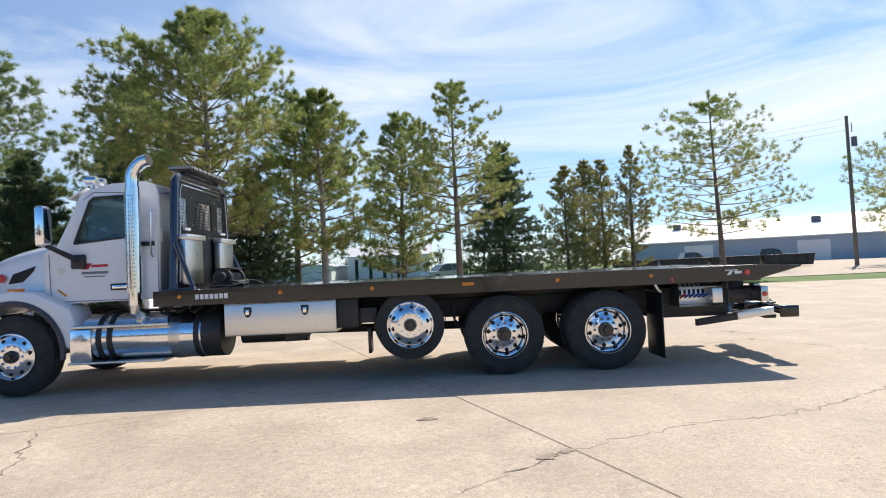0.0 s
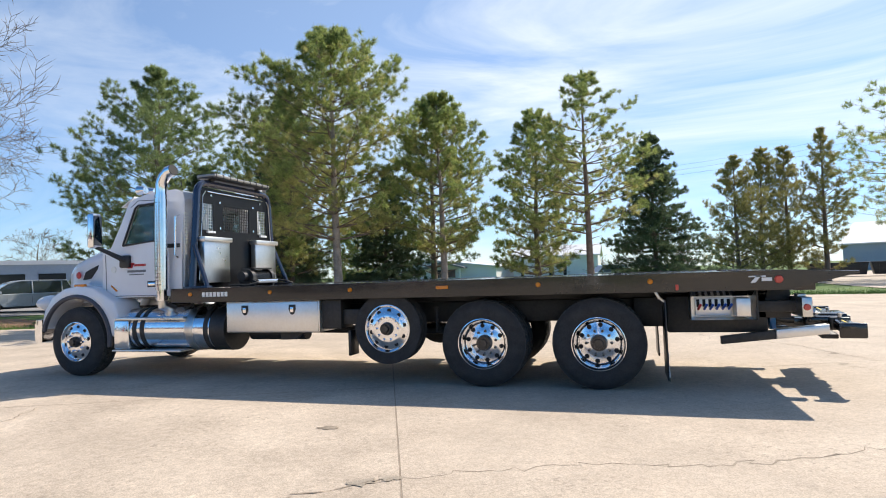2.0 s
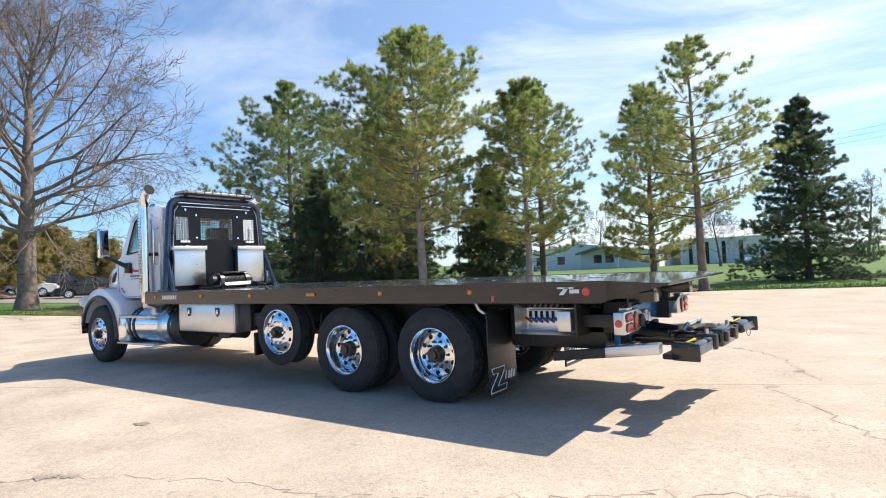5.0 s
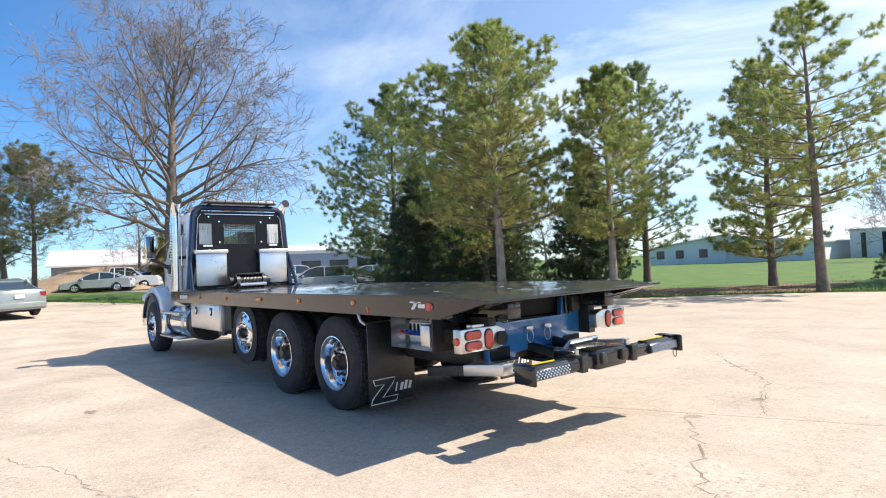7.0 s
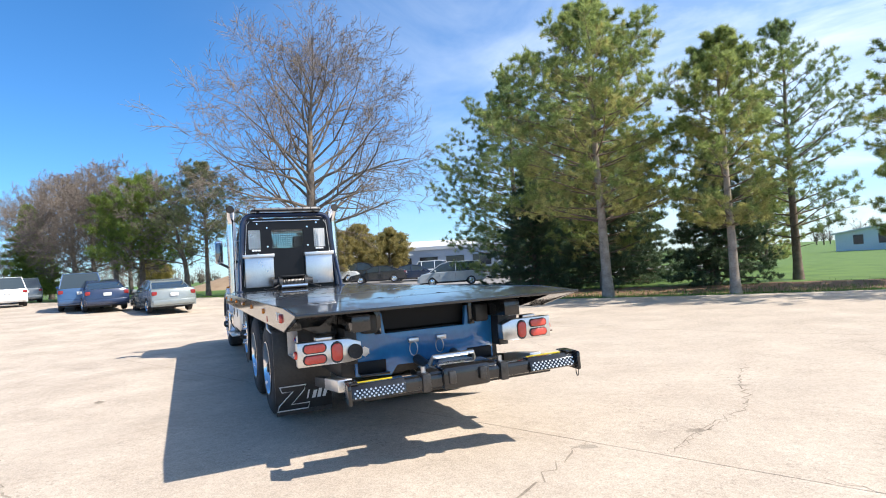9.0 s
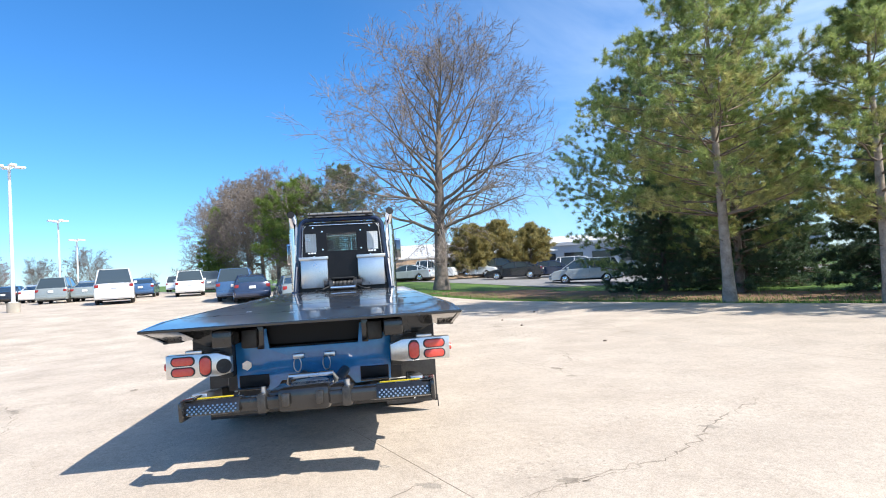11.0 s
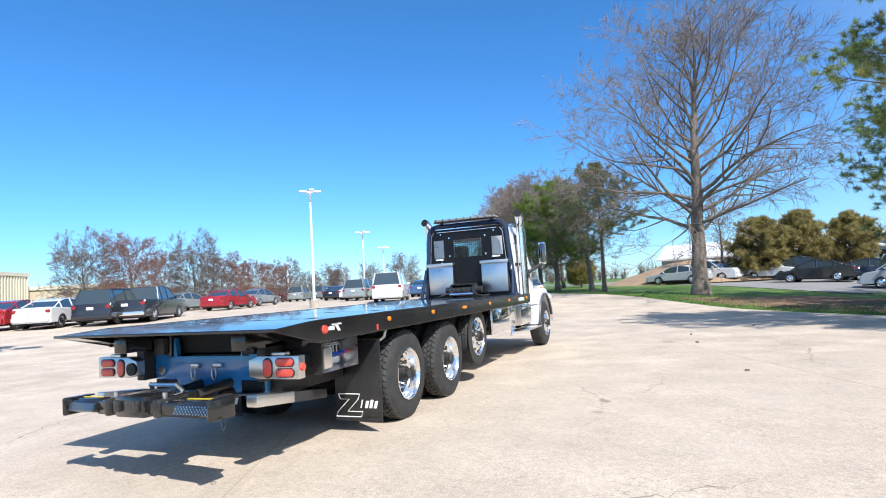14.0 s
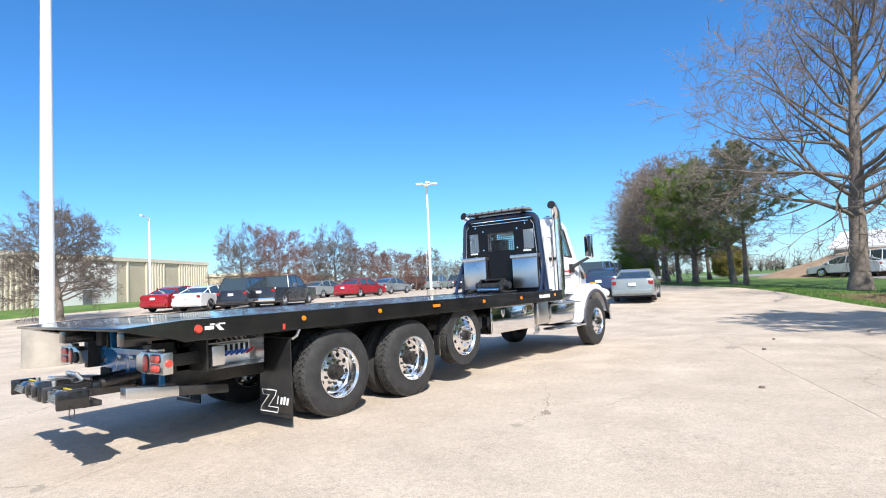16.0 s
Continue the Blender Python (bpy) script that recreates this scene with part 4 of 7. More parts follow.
tp("bumper", loft([[(x0, y, 0.50), (x0 - 0.10, y, 0.50), (x0 - 0.12, y, 0.66), (x0 - 0.10, y, 0.86), (x0, y, 0.86)] for x0, y in ((-8.42, -1.19), (-8.60, -1.08), (-8.72, -0.7), (-8.76, 0.0), (-8.72, 0.7), (-8.60, 1.08), (-8.42, 1.19))]), M_CHROME, "wide polished bumper")

# exhaust stacks
for s in (-1, 1):
    x, y = -6.17, s * 1.09
    st = tp("exhaust_stack", pipe([(x, y, 1.12), (x, y, 2.70), (x, y, 2.80), (x + 0.02, y, 2.88), (x + 0.07, y, 2.955), (x + 0.15, y + s * 0.01, 3.01), (x + 0.24, y + s * 0.02, 3.03)], [0.085] * 7, 20, None, False), M_CHROME, "tall chrome exhaust stack with a curved tip")
    bm = pipe([(x + 0.236, y + s * 0.0195, 3.029), (x + 0.243, y + s * 0.0203, 3.0305)], 0.082, 18)
    tp("stack_mouth", bm, M_HOLE, "", st)
    bm = bmesh.new()
    rod((x, y + s * 0.004, 1.28), (x, y + s * 0.004, 2.62), 0.10, n=20, bm=bm)
    tp("heat_shield", bm, M_ALU, "", st)
    bm = bmesh.new()
    for k in range(24):
        z = 1.36 + k * 0.052
        for dx in (-0.045, 0.0, 0.045):
            rod((x + dx, y + s * (0.004 + math.sqrt(0.01 - dx * dx) - 0.004), z), (x + dx, y + s * (0.004 + math.sqrt(0.01 - dx * dx) + 0.003), z), 0.009, n=6, bm=bm)
    tp("shield_hole", bm, M_HOLE, "", st)["kind"] = "stuff"
    tp("stack_clamp", rod((x, y, 2.64), (x, y, 2.68), 0.095, n=20), M_CHROME, "", st)
    tp("stack_bracket", box(x, -5.95, y - s * 0.12 - 0.01, y - s * 0.12 + 0.01, 1.9, 1.96), M_FRAME, "", st)
    tp("stack_elbow", pipe([(x, y, 1.2), (x, y, 1.05), (x + 0.05, y - s * 0.15, 0.98)], 0.075, 14), M_STEEL, "", st)

# left side: fuel tank, steps, tool box
tk = tp("fuel_tank", rod((-6.86, -0.86, 0.70), (-5.06, -0.86, 0.70), 0.315, n=40), M_ALU, "polished cylindrical fuel tank with straps")
for x in (-6.62, -6.48, -5.68, -5.62, -5.36):
    tp("tank_strap", rod((x - 0.035, -0.86, 0.70), (x + 0.035, -0.86, 0.70), 0.323, n=40), M_FRAME if x > -5.4 or x in (-6.62, -6.48) else M_STEEL, "", tk)
tp("tank_end", rod((-5.30, -0.86, 0.70), (-5.05, -0.86, 0.70), 0.318, n=40), M_FRAME, "", tk)
tp("upper_step", box(-6.95, -5.70, -1.21, -0.95, 0.845, 0.885, 0.008), M_STEEL, "", tk)
tp("step_riser", box(-6.98, -6.70, -1.20, -0.9, 0.42, 0.84, 0.02), M_ALU, "", tk)
tp("lower_step", box(-7.0, -5.75, -1.22, -0.95, 0.385, 0.415, 0.008), M_STEEL, "", tk)
bm = bmesh.new()
for k in range(4):
    pipe([(-5.9 + 0.2 * k, -0.95, 1.0), (-5.85 + 0.2 * k, -1.0, 0.98), (-5.78 + 0.2 * k, -0.9, 1.06)], 0.02, 8, bm)
tp("hose_bundle", bm, M_RUBBER)
tb = tp("tool_box", box(-4.97, -3.52, -1.21, -0.72, 0.66, 1.085, 0.012), M_PLATE, "bright aluminium side tool box with two latches")
tp("lid_panel", box(-4.95, -3.54, -1.222, -1.20, 0.672, 1.07, 0.008), M_PLATE, "", tb)
for x in (-4.66, -3.92):
    tp("latch", prism([(x - 0.05, 1.03), (x + 0.05, 1.03), (x + 0.052, 0.97), (x + 0.03, 0.91), (x, 0.895), (x - 0.03, 0.91), (x - 0.052, 0.97)], "y", -1.232, -1.215, 0.004), M_PLASTIC, "dark shield-shaped paddle latch", tb)
    tp("latch_paddle", box(x - 0.025, x + 0.025, -1.24, -1.228, 0.93, 1.0, 0.005), M_CHROME, "", tb)
tp("box_bracket", box(-3.52, -3.24, -1.15, -0.8, 0.70, 1.08, 0.01), M_FRAME)
tp("air_tank", rod((-4.9, -0.7, 0.62), (-4.0, -0.7, 0.62), 0.11, n=18), M_FRAME)
tp("step_bracket", prism([(-4.25, 0.66), (-3.85, 0.66), (-4.02, 0.545), (-4.25, 0.54)], "y", -1.0, -0.94), M_FRAME)

# right side: battery box, steps, tank, tool box
rb = tp("tool_box", box(-4.80, -3.34, 0.72, 1.21, 0.64, 1.085, 0.012), M_CHROME, "mirror-polished side tool box with two latches")
tp("lid_panel", box(-4.78, -3.36, 1.20, 1.222, 0.655, 1.07, 0.008), M_CHROME, "", rb)
for x in (-4.45, -3.70):
    tp("latch", prism([(x - 0.05, 1.03), (x + 0.05, 1.03), (x + 0.052, 0.97), (x, 0.895), (x - 0.052, 0.97)], "y", 1.215, 1.232, 0.004), M_STEEL, "", rb)
tp("def_tank", box(-5.42, -4.98, 0.82, 1.20, 0.66, 1.10, 0.05, None, 3), M_STEEL, "rounded stainless fluid tank")
tp("battery_box", box(-6.75, -5.62, 0.72, 1.14, 0.62, 1.06, 0.03), M_ALU, "polished battery box with step")
tp("upper_step", box(-6.80, -5.60, 0.95, 1.24, 1.0, 1.03, 0.006), M_STEEL)
tp("lower_step", box(-7.0, -5.65, 0.92, 1.24, 0.50, 0.545, 0.01), M_ALU)
bm = bmesh.new()
for k in range(3):
    pipe([(-5.2 + 0.07 * k, 1.05, 0.66), (-5.2 + 0.07 * k, 1.07, 0.52), (-5.17 + 0.07 * k, 1.05, 0.48)], 0.018, 8, bm)
tp("hook", bm, M_CHROME)
for s in (-1, 1):
    tp("cross_step", box(-3.24, -3.0, min(s * 0.75, s * 1.1), max(s * 0.75, s * 1.1), 0.75, 0.95, 0.015), M_FRAME)
    tp("quarter_fender", pipe([(-2.565 + 0.5 * math.cos(a), s * 0.72, 0.72 + 0.5 * math.sin(a)) for a in [math.radians(d) for d in range(170, 215, 9)]], 0.03, 6), M_FRAME)
    tp("lift_flap", box(-3.12, -3.08, min(s * 0.97, s * 1.2), max(s * 0.97, s * 1.2), 0.36, 0.68, 0.006) if s < 0 else box(-2.1, -2.08, 0.98, 1.1, 0.45, 0.75, 0.006), M_FLAP if s < 0 else M_STEEL)
    bm = bmesh.new()
    for k in range(5):
        pipe([(-2.05 + 0.02 * k, s * (0.85 + 0.03 * k), 0.95), (-1.98, s * (0.9 + 0.03 * k), 0.72 - 0.02 * k), (-1.85 + 0.03 * k, s * 0.9, 0.60)], 0.012, 6, bm)
    tp("air_line", bm, M_RUBBER)

# rear: mudflaps, control boxes, tail lamps
for s in (-1, 1):
    y0, y1 = sorted((s * 0.66, s * 1.24))
    mf = tp("mudflap", box(0.715, 0.73, y0, y1, 0.12, 0.99, 0.004), M_FLAP, "black rubber mudflap with a white emblem")
    tp("flap_hanger", pipe([(0.62, s * 1.27, 1.10), (0.66, s * 1.27, 1.02), (0.70, s * 1.25, 0.99), (0.70, s * 0.66, 0.99)], 0.016, 8), M_STEEL, "", mf)
    bm = bmesh.new()
    ox = (y0 + y1) / 2
    # slanted zigzag bolt and bars, drawn as an outline
    zig = [(1.12 * a, 0.29 + 1.25 * (b - 0.29)) for a, b in [(-0.22, 0.385), (0.02, 0.385), (0.00, 0.34), (-0.12, 0.235), (0.05, 0.235), (0.03, 0.19), (-0.25, 0.19), (-0.23, 0.235), (-0.10, 0.34), (-0.20, 0.34)]]
    pipe([(0.7335, ox + a, b) for a, b in zig + zig[:1]], 0.006, 6, bm)
    for k, wd in enumerate((0.02, 0.045, 0.045, 0.045)):
        a = 0.035 + 0.055 * k
        prism([(ox + a - 0.012, 0.26), (ox + a - 0.012 + wd * 0.8, 0.26), (ox + a + 0.012 + wd * 0.8, 0.35 - 0.012 * (k % 2)), (ox + a + 0.012, 0.35 - 0.012 * (k % 2))], "x", 0.731, 0.734, 0, bm)
    tp("flap_emblem", bm, M_WMARK, "", mf)
    tp("flap_weight", box(0.73, 0.738, y0, y1, 0.12, 0.16), M_FLAP, "", mf)
    bm = box(0.99, 1.63, min(s * 0.86, s * 1.13), max(s * 0.86, s * 1.13), 0.77, 1.09)
    bm.faces.ensure_lookup_table()
    face = max(bm.faces, key=lambda f: f.calc_center_median().y * s)
    bmesh.ops.inset_region(bm, faces=[face], thickness=0.025)
    bmesh.ops.translate(bm, verts=face.verts, vec=(0, -s * 0.24, 0))
    cx = tp("control_box", bm, M_STEEL, "stainless control box with blue-tipped levers", smooth=False)
    tp("valve_block", box(1.05, 1.42, min(s * 0.88, s * 0.95), max(s * 0.88, s * 0.95), 0.80, 1.0, 0.01), M_PLATE, "", cx)
    for k in range(6):
        x = 1.08 + 0.062 * k
        tp("lever", rod((x, s * 0.93, 0.87), (x + 0.012, s * 1.08, 0.93), 0.014, n=8), M_BMARK if k else M_RMARK, "", cx)
        tp("lever_slot", box(x - 0.016, x + 0.016, min(s * 0.95, s * 0.953), max(s * 0.95, s * 0.953), 0.90, 0.985), M_HOLE, "", cx)
    tp("box_label", box(1.44, 1.58, min(s * 0.90, s * 1.118), max(s * 0.90, s * 1.118), 0.80, 1.0, 0.01), M_PLATE, "", cx)
    # tail lamp housing
    zt, zb = (1.0, 0.80)
    lh = tp("lamp_housing", prism([(s * 1.225, zb), (s * 1.225, zt), (s * 0.80, zt), (s * 0.69, zt - 0.04), (s * 0.69, zb + 0.02), (s * 0.8, zb)], "x", 2.03, 2.125, 0.006), M_STEEL, "stainless tail-lamp housing")
    tp("plate_lamp", box(2.03, 2.11, min(s * 0.93, s * 1.07), max(s * 0.93, s * 1.07), zt, zt + 0.03, 0.008), M_STEEL, "", lh)

    def oval(name, y, z, hy, hz, m):
        bm = bmesh.new()
        r = min(hy, hz)
        pts = []
        for k in range(20):
            a = 2 * math.pi * k / 20
            pts.append((y + math.copysign(max(0, hy - r), math.cos(a)) + r * math.cos(a), z + math.copysign(max(0, hz - r), math.sin(a)) + r * math.sin(a)))
        prism(pts, "x", 2.12, 2.142, 0.006, bm)
        tp(name, bm, m, "", lh)
        bm = bmesh.new()
        prism([(y + (p - y) * 1.14, z + (q - z) * 1.22) for p, q in pts], "x", 2.118, 2.132, 0.003, bm)
        tp("lamp_seal", bm, M_PLASTIC, "", lh)
    oval("tail_lamp", s * 1.085, 0.945, 0.088, 0.034, M_RED)
    oval("tail_lamp", s * 1.085, 0.855, 0.088, 0.034, M_RED)
    oval("tail_lamp", s * 0.90, 0.895, 0.046, 0.075, M_RED)
    tp("side_lamp", rod((2.075, s * 1.222, 0.9), (2.075, s * 1.245, 0.9), 0.036, 0.03, 18), M_RED, "", lh)
    if s < 0:
        tp("round_plug", rod((2.12, -0.745, 0.885), (2.15, -0.745, 0.885), 0.062, n=20), M_RUBBER, "", lh)
    tp("lamp_bracket", box(1.65, 2.035, s * 0.98 - 0.03, s * 0.98 + 0.03, 0.84, 0.96, 0.006), M_FRAME)
    tp("lamp_backing", box(1.64, 2.03, min(s * 0.70, s * 0.80), max(s * 0.70, s * 0.80), 0.76, 1.10, 0.006), M_FRAME)
    # black plate added to darken the control box's brightly lit rear end
    tp("box_end_cover", box(1.632, 1.65, min(s * 0.80, s * 1.135), max(s * 0.80, s * 1.135), 0.76, 1.09), M_FRAME)
    tp("subframe", box(0.4, 1.82, s * 0.62 - 0.05, s * 0.62 + 0.05, 0.66, 1.0, 0.008), M_FRAME)
    sa, sb = sorted((s * 0.84, s * 0.96))
    tp("dolly_arm", prism([(1.84, 0.545), (2.34, 0.60), (2.34, 0.70), (1.84, 0.645)], "y", sa, sb, 0.008), M_PLATE, "bare metal towing arm")
    tp("slide_rail", prism([(1.30, 0.485), (1.86, 0.545), (1.86, 0.64), (1.30, 0.57)], "y", sa + 0.02, sb - 0.02, 0.004), M_FRAME)

# blue carriage and wheel lift
cr = tp("carriage", prism([(-0.70, 1.04), (-0.62, 1.06), (-0.62, 1.16), (-0.42, 1.16), (-0.40, 0.98), (0.40, 0.98), (0.42, 1.16), (0.62, 1.16), (0.62, 1.06), (0.70, 1.04), (0.69, 0.62), (0.36, 0.60), (0.30, 0.68), (-0.30, 0.68), (-0.36, 0.60), (-0.69, 0.62)], "x", 1.84, 1.90, 0.008), M_BLUE, "blue painted steel rear carriage")
for s in (-1, 1):
    tp("carriage_pocket", box(1.89, 1.915, s * 0.54 - 0.13, s * 0.54 + 0.13, 0.65, 0.75, 0.006), M_HOLE, "", cr)
    tp("pocket_step", box(1.90, 2.02, s * 0.54 - 0.13, s * 0.54 + 0.13, 0.635, 0.655, 0.004), M_BLACK, "", cr)
    tp("stop_pad", box(1.88, 1.98, s * 0.56 - 0.07, s * 0.56 + 0.07, 1.0, 1.17, 0.02), M_FRAME, "", cr)
    tp("pin_plate", box(1.90, 1.94, s * 0.14 - 0.05, s * 0.14 + 0.05, 0.87, 0.915, 0.01), M_STEEL, "", cr)
    ring = [(1.945 + 0.01 * math.sin(6.28 * i / 14), s * 0.13 - 0.02 + 0.035 * math.sin(6.28 * i / 14), 0.82 + 0.065 * math.cos(6.28 * i / 14)) for i in range(15)]
    tp("pin_lanyard", pipe(ring, 0.005, 6), M_STEEL, "", cr)
tp("carriage_plate", rod((1.90, -0.6, 0.84), (1.912, -0.6, 0.84), 0.045, n=6), M_STEEL, "", cr)
tp("rear_frame", box(0.76, 1.80, -0.80, 0.80, 0.60, 1.02, 0.02), M_FRAME)
# near-black sheet paints the shade of the open recess below the tail
tp("recess_shade", box(1.76, 1.80, -0.80, 0.80, 0.98, 1.24, 0.004), M_HOLE)
tp("deck_cylinder", rod((-3.0, 0, 1.02), (1.5, 0, 1.02), 0.06, n=14), M_FRAME)
wlft = tp("wheel_lift", box(1.9, 2.66, -0.14, 0.14, 0.56, 0.70, 0.015), M_BLACK, "black folded wheel-lift boom with crossbar")
tp("pivot_head", box(2.55, 2.92, -0.30, 0.30, 0.60, 0.735, 0.025), M_BLACK, "", wlft)
tp("pivot_plate", rod((2.72, 0, 0.735), (2.72, 0, 0.76), 0.15, n=24), M_STEEL, "", wlft)
tp("pivot_bracket", pipe([(2.62, -0.2, 0.74), (2.66, -0.18, 0.80), (2.66, 0.18, 0.80), (2.62, 0.2, 0.74)], 0.02, 8), M_STEEL, "", wlft)
tp("crossbar", box(2.81, 2.95, -0.90, 0.96, 0.605, 0.71, 0.018), M_BLACK, "black steel crossbar", wlft)
for y in (-0.33, 0.33):
    tp("crossbar_sleeve", box(2.785, 2.975, y - 0.035, y + 0.035, 0.585, 0.73, 0.012), M_HUB, "", wlft)
    tp("sleeve_pin", rod((2.88, y, 0.72), (2.88, y, 0.775), 0.02, n=10), M_STEEL, "", wlft)
tp("pivot_yoke", box(2.70, 2.99, -0.20, 0.20, 0.58, 0.76, 0.03), M_BLACK, "", wlft)
for y in (-0.13, 0.13):
    tp("yoke_lug", box(2.97, 3.02, y - 0.03, y + 0.03, 0.63, 0.73, 0.01), M_HUB, "", wlft)
tp("under_bar", box(2.62, 2.78, -0.80, 0.84, 0.55, 0.60, 0.01), M_FRAME, "", wlft)
for s in (-1, 1):
    ye = 0.92 if s < 0 else 0.98
    y0, y1 = sorted((s * (ye - 0.42), s * ye))
    gp = tp("grip_plate", prism([(2.945, 0.605), (2.985, 0.62), (2.965, 0.69), (2.925, 0.722), (2.83, 0.722), (2.83, 0.605)], "y", y0, y1, 0.004), M_BLACK, "studded grip plate", wlft)
    for a in range(11):
        for b in range(4):
            y = y0 + 0.025 + (y1 - y0 - 0.05) * (a + 0.5 * (b % 2)) / 10.5
            t = 0.12 + 0.25 * b
            c = Vector((2.983 - 0.02 * t, y, 0.622 + 0.068 * t))
            tp("grip_stud", rod(c, c + Vector((0.005, 0, 0.002)), 0.008, n=6), M_STEEL, "", gp)
    tp("yellow_strip", box(2.845, 2.865, y0 + 0.02, y1 - 0.08, 0.721, 0.726, 0.001), M_YMARK, "", wlft)
    tp("end_bracket", box(2.76, 3.01, min(s * ye, s * (ye + 0.035)), max(s * ye, s * (ye + 0.035)), 0.575, 0.735, 0.03), M_BLACK, "", wlft)
    tp("end_lip", box(2.76, 2.94, min(s * (ye - 0.06), s * (ye + 0.03)), max(s * (ye - 0.06), s * (ye + 0.03)), 0.722, 0.734, 0.004), M_BLACK, "", wlft)
    if s < 0:
        continue
    ring = [(2.90 + 0.02 * math.sin(6.28 * i / 14), s * 1.03, 0.55 + 0.045 * math.cos(6.28 * i / 14)) for i in range(15)]
    tp("pin_ring", pipe(ring, 0.004, 6), M_HUB, "", wlft)
for s in (-1, 1):
    tp("lift_cylinder", rod((1.6, s * 0.22, 0.78), (2.45, s * 0.16, 0.68), 0.045, n=12), M_HUB, "", wlft)
wlft.matrix_basis = Matrix.Translation((2.62, 0, 0)) @ Matrix.Rotation(radians(-6.5), 4, "Z") @ Matrix.Translation((0, 0, 0.65)) @ Matrix.Rotation(radians(1.6), 4, "X") @ Matrix.Translation((0, 0, -0.65)) @ Matrix.Translation((-2.84, 0, 0))


# ---- trees ----
def tube_arrays(segs, sides):
    """Tapered tubes from rows (p0, p1, r0, r1); returns vertices and quads."""
    P0 = np.array([s[0] for s in segs], float)
    P1 = np.array([s[1] for s in segs], float)
    R0 = np.array([s[2] for s in segs], float)
    R1 = np.array([s[3] for s in segs], float)
    D = P1 - P0
    D /= np.linalg.norm(D, axis=1)[:, None] + 1e-9
    U = np.cross(D, np.where(np.abs(D[:, 2:]) > 0.9, [[1.0, 0, 0]], [[0, 0, 1.0]]))
    U /= np.linalg.norm(U, axis=1)[:, None] + 1e-9
    W = np.cross(D, U)
    a = 2 * np.pi * np.arange(sides) / sides
    ring = U[:, None] * np.cos(a)[None, :, None] + W[:, None] * np.sin(a)[None, :, None]
    V = np.concatenate([P0[:, None] + ring * R0[:, None, None], P1[:, None] + ring * R1[:, None, None]], axis=1)
    n = len(segs)
    base = (np.arange(n) * 2 * sides)[:, None]
    k = np.arange(sides)
    F = np.stack([base + k, base + (k + 1) % sides, base + sides + (k + 1) % sides, base + sides + k], axis=2).reshape(-1, 4)
    return V.reshape(-1, 3), F


def np_mesh(name, V, F, material, parent=None, smooth=False):
    me = bpy.data.meshes.new(name)
    V, F = np.asarray(V, np.float32), np.asarray(F, np.int32)
    me.vertices.add(len(V))
    me.vertices.foreach_set("co", V.ravel())
    k = F.shape[1]
    me.loops.add(F.size)
    me.loops.foreach_set("vertex_index", F.ravel())
    me.polygons.add(len(F))
    me.polygons.foreach_set("loop_start", np.arange(0, F.size, k, dtype=np.int32))
    me.update(calc_edges=True)
    me.validate()
    me.materials.append(material)
    if smooth:
        me.shade_smooth()
    ob = new(name, me)
    if parent:
        ob.parent = parent
    return ob


def needles(rng, C, D, per, length, width, spread_a):
    """Tufts of thin blades at points C, leaning along D."""
    n = len(C)
    d = np.repeat(D, per, axis=0) + rng.normal(0, spread_a, (n * per, 3))
    d /= np.linalg.norm(d, axis=1)[:, None] + 1e-9
    c = np.repeat(C, per, axis=0) + rng.normal(0, length * 0.12, (n * per, 3))
    L = length * rng.uniform(0.7, 1.25, (n * per, 1))
    s = np.cross(d, rng.normal(0, 1, (n * per, 3)))
    s /= np.linalg.norm(s, axis=1)[:, None] + 1e-9
    w = width * rng.uniform(0.7, 1.3, (n * per, 1))
    V = np.stack([c - s * w, c + s * w, c + d * L], axis=1).reshape(-1, 3)
    F = np.arange(n * per * 3).reshape(-1, 3)
    return V, F


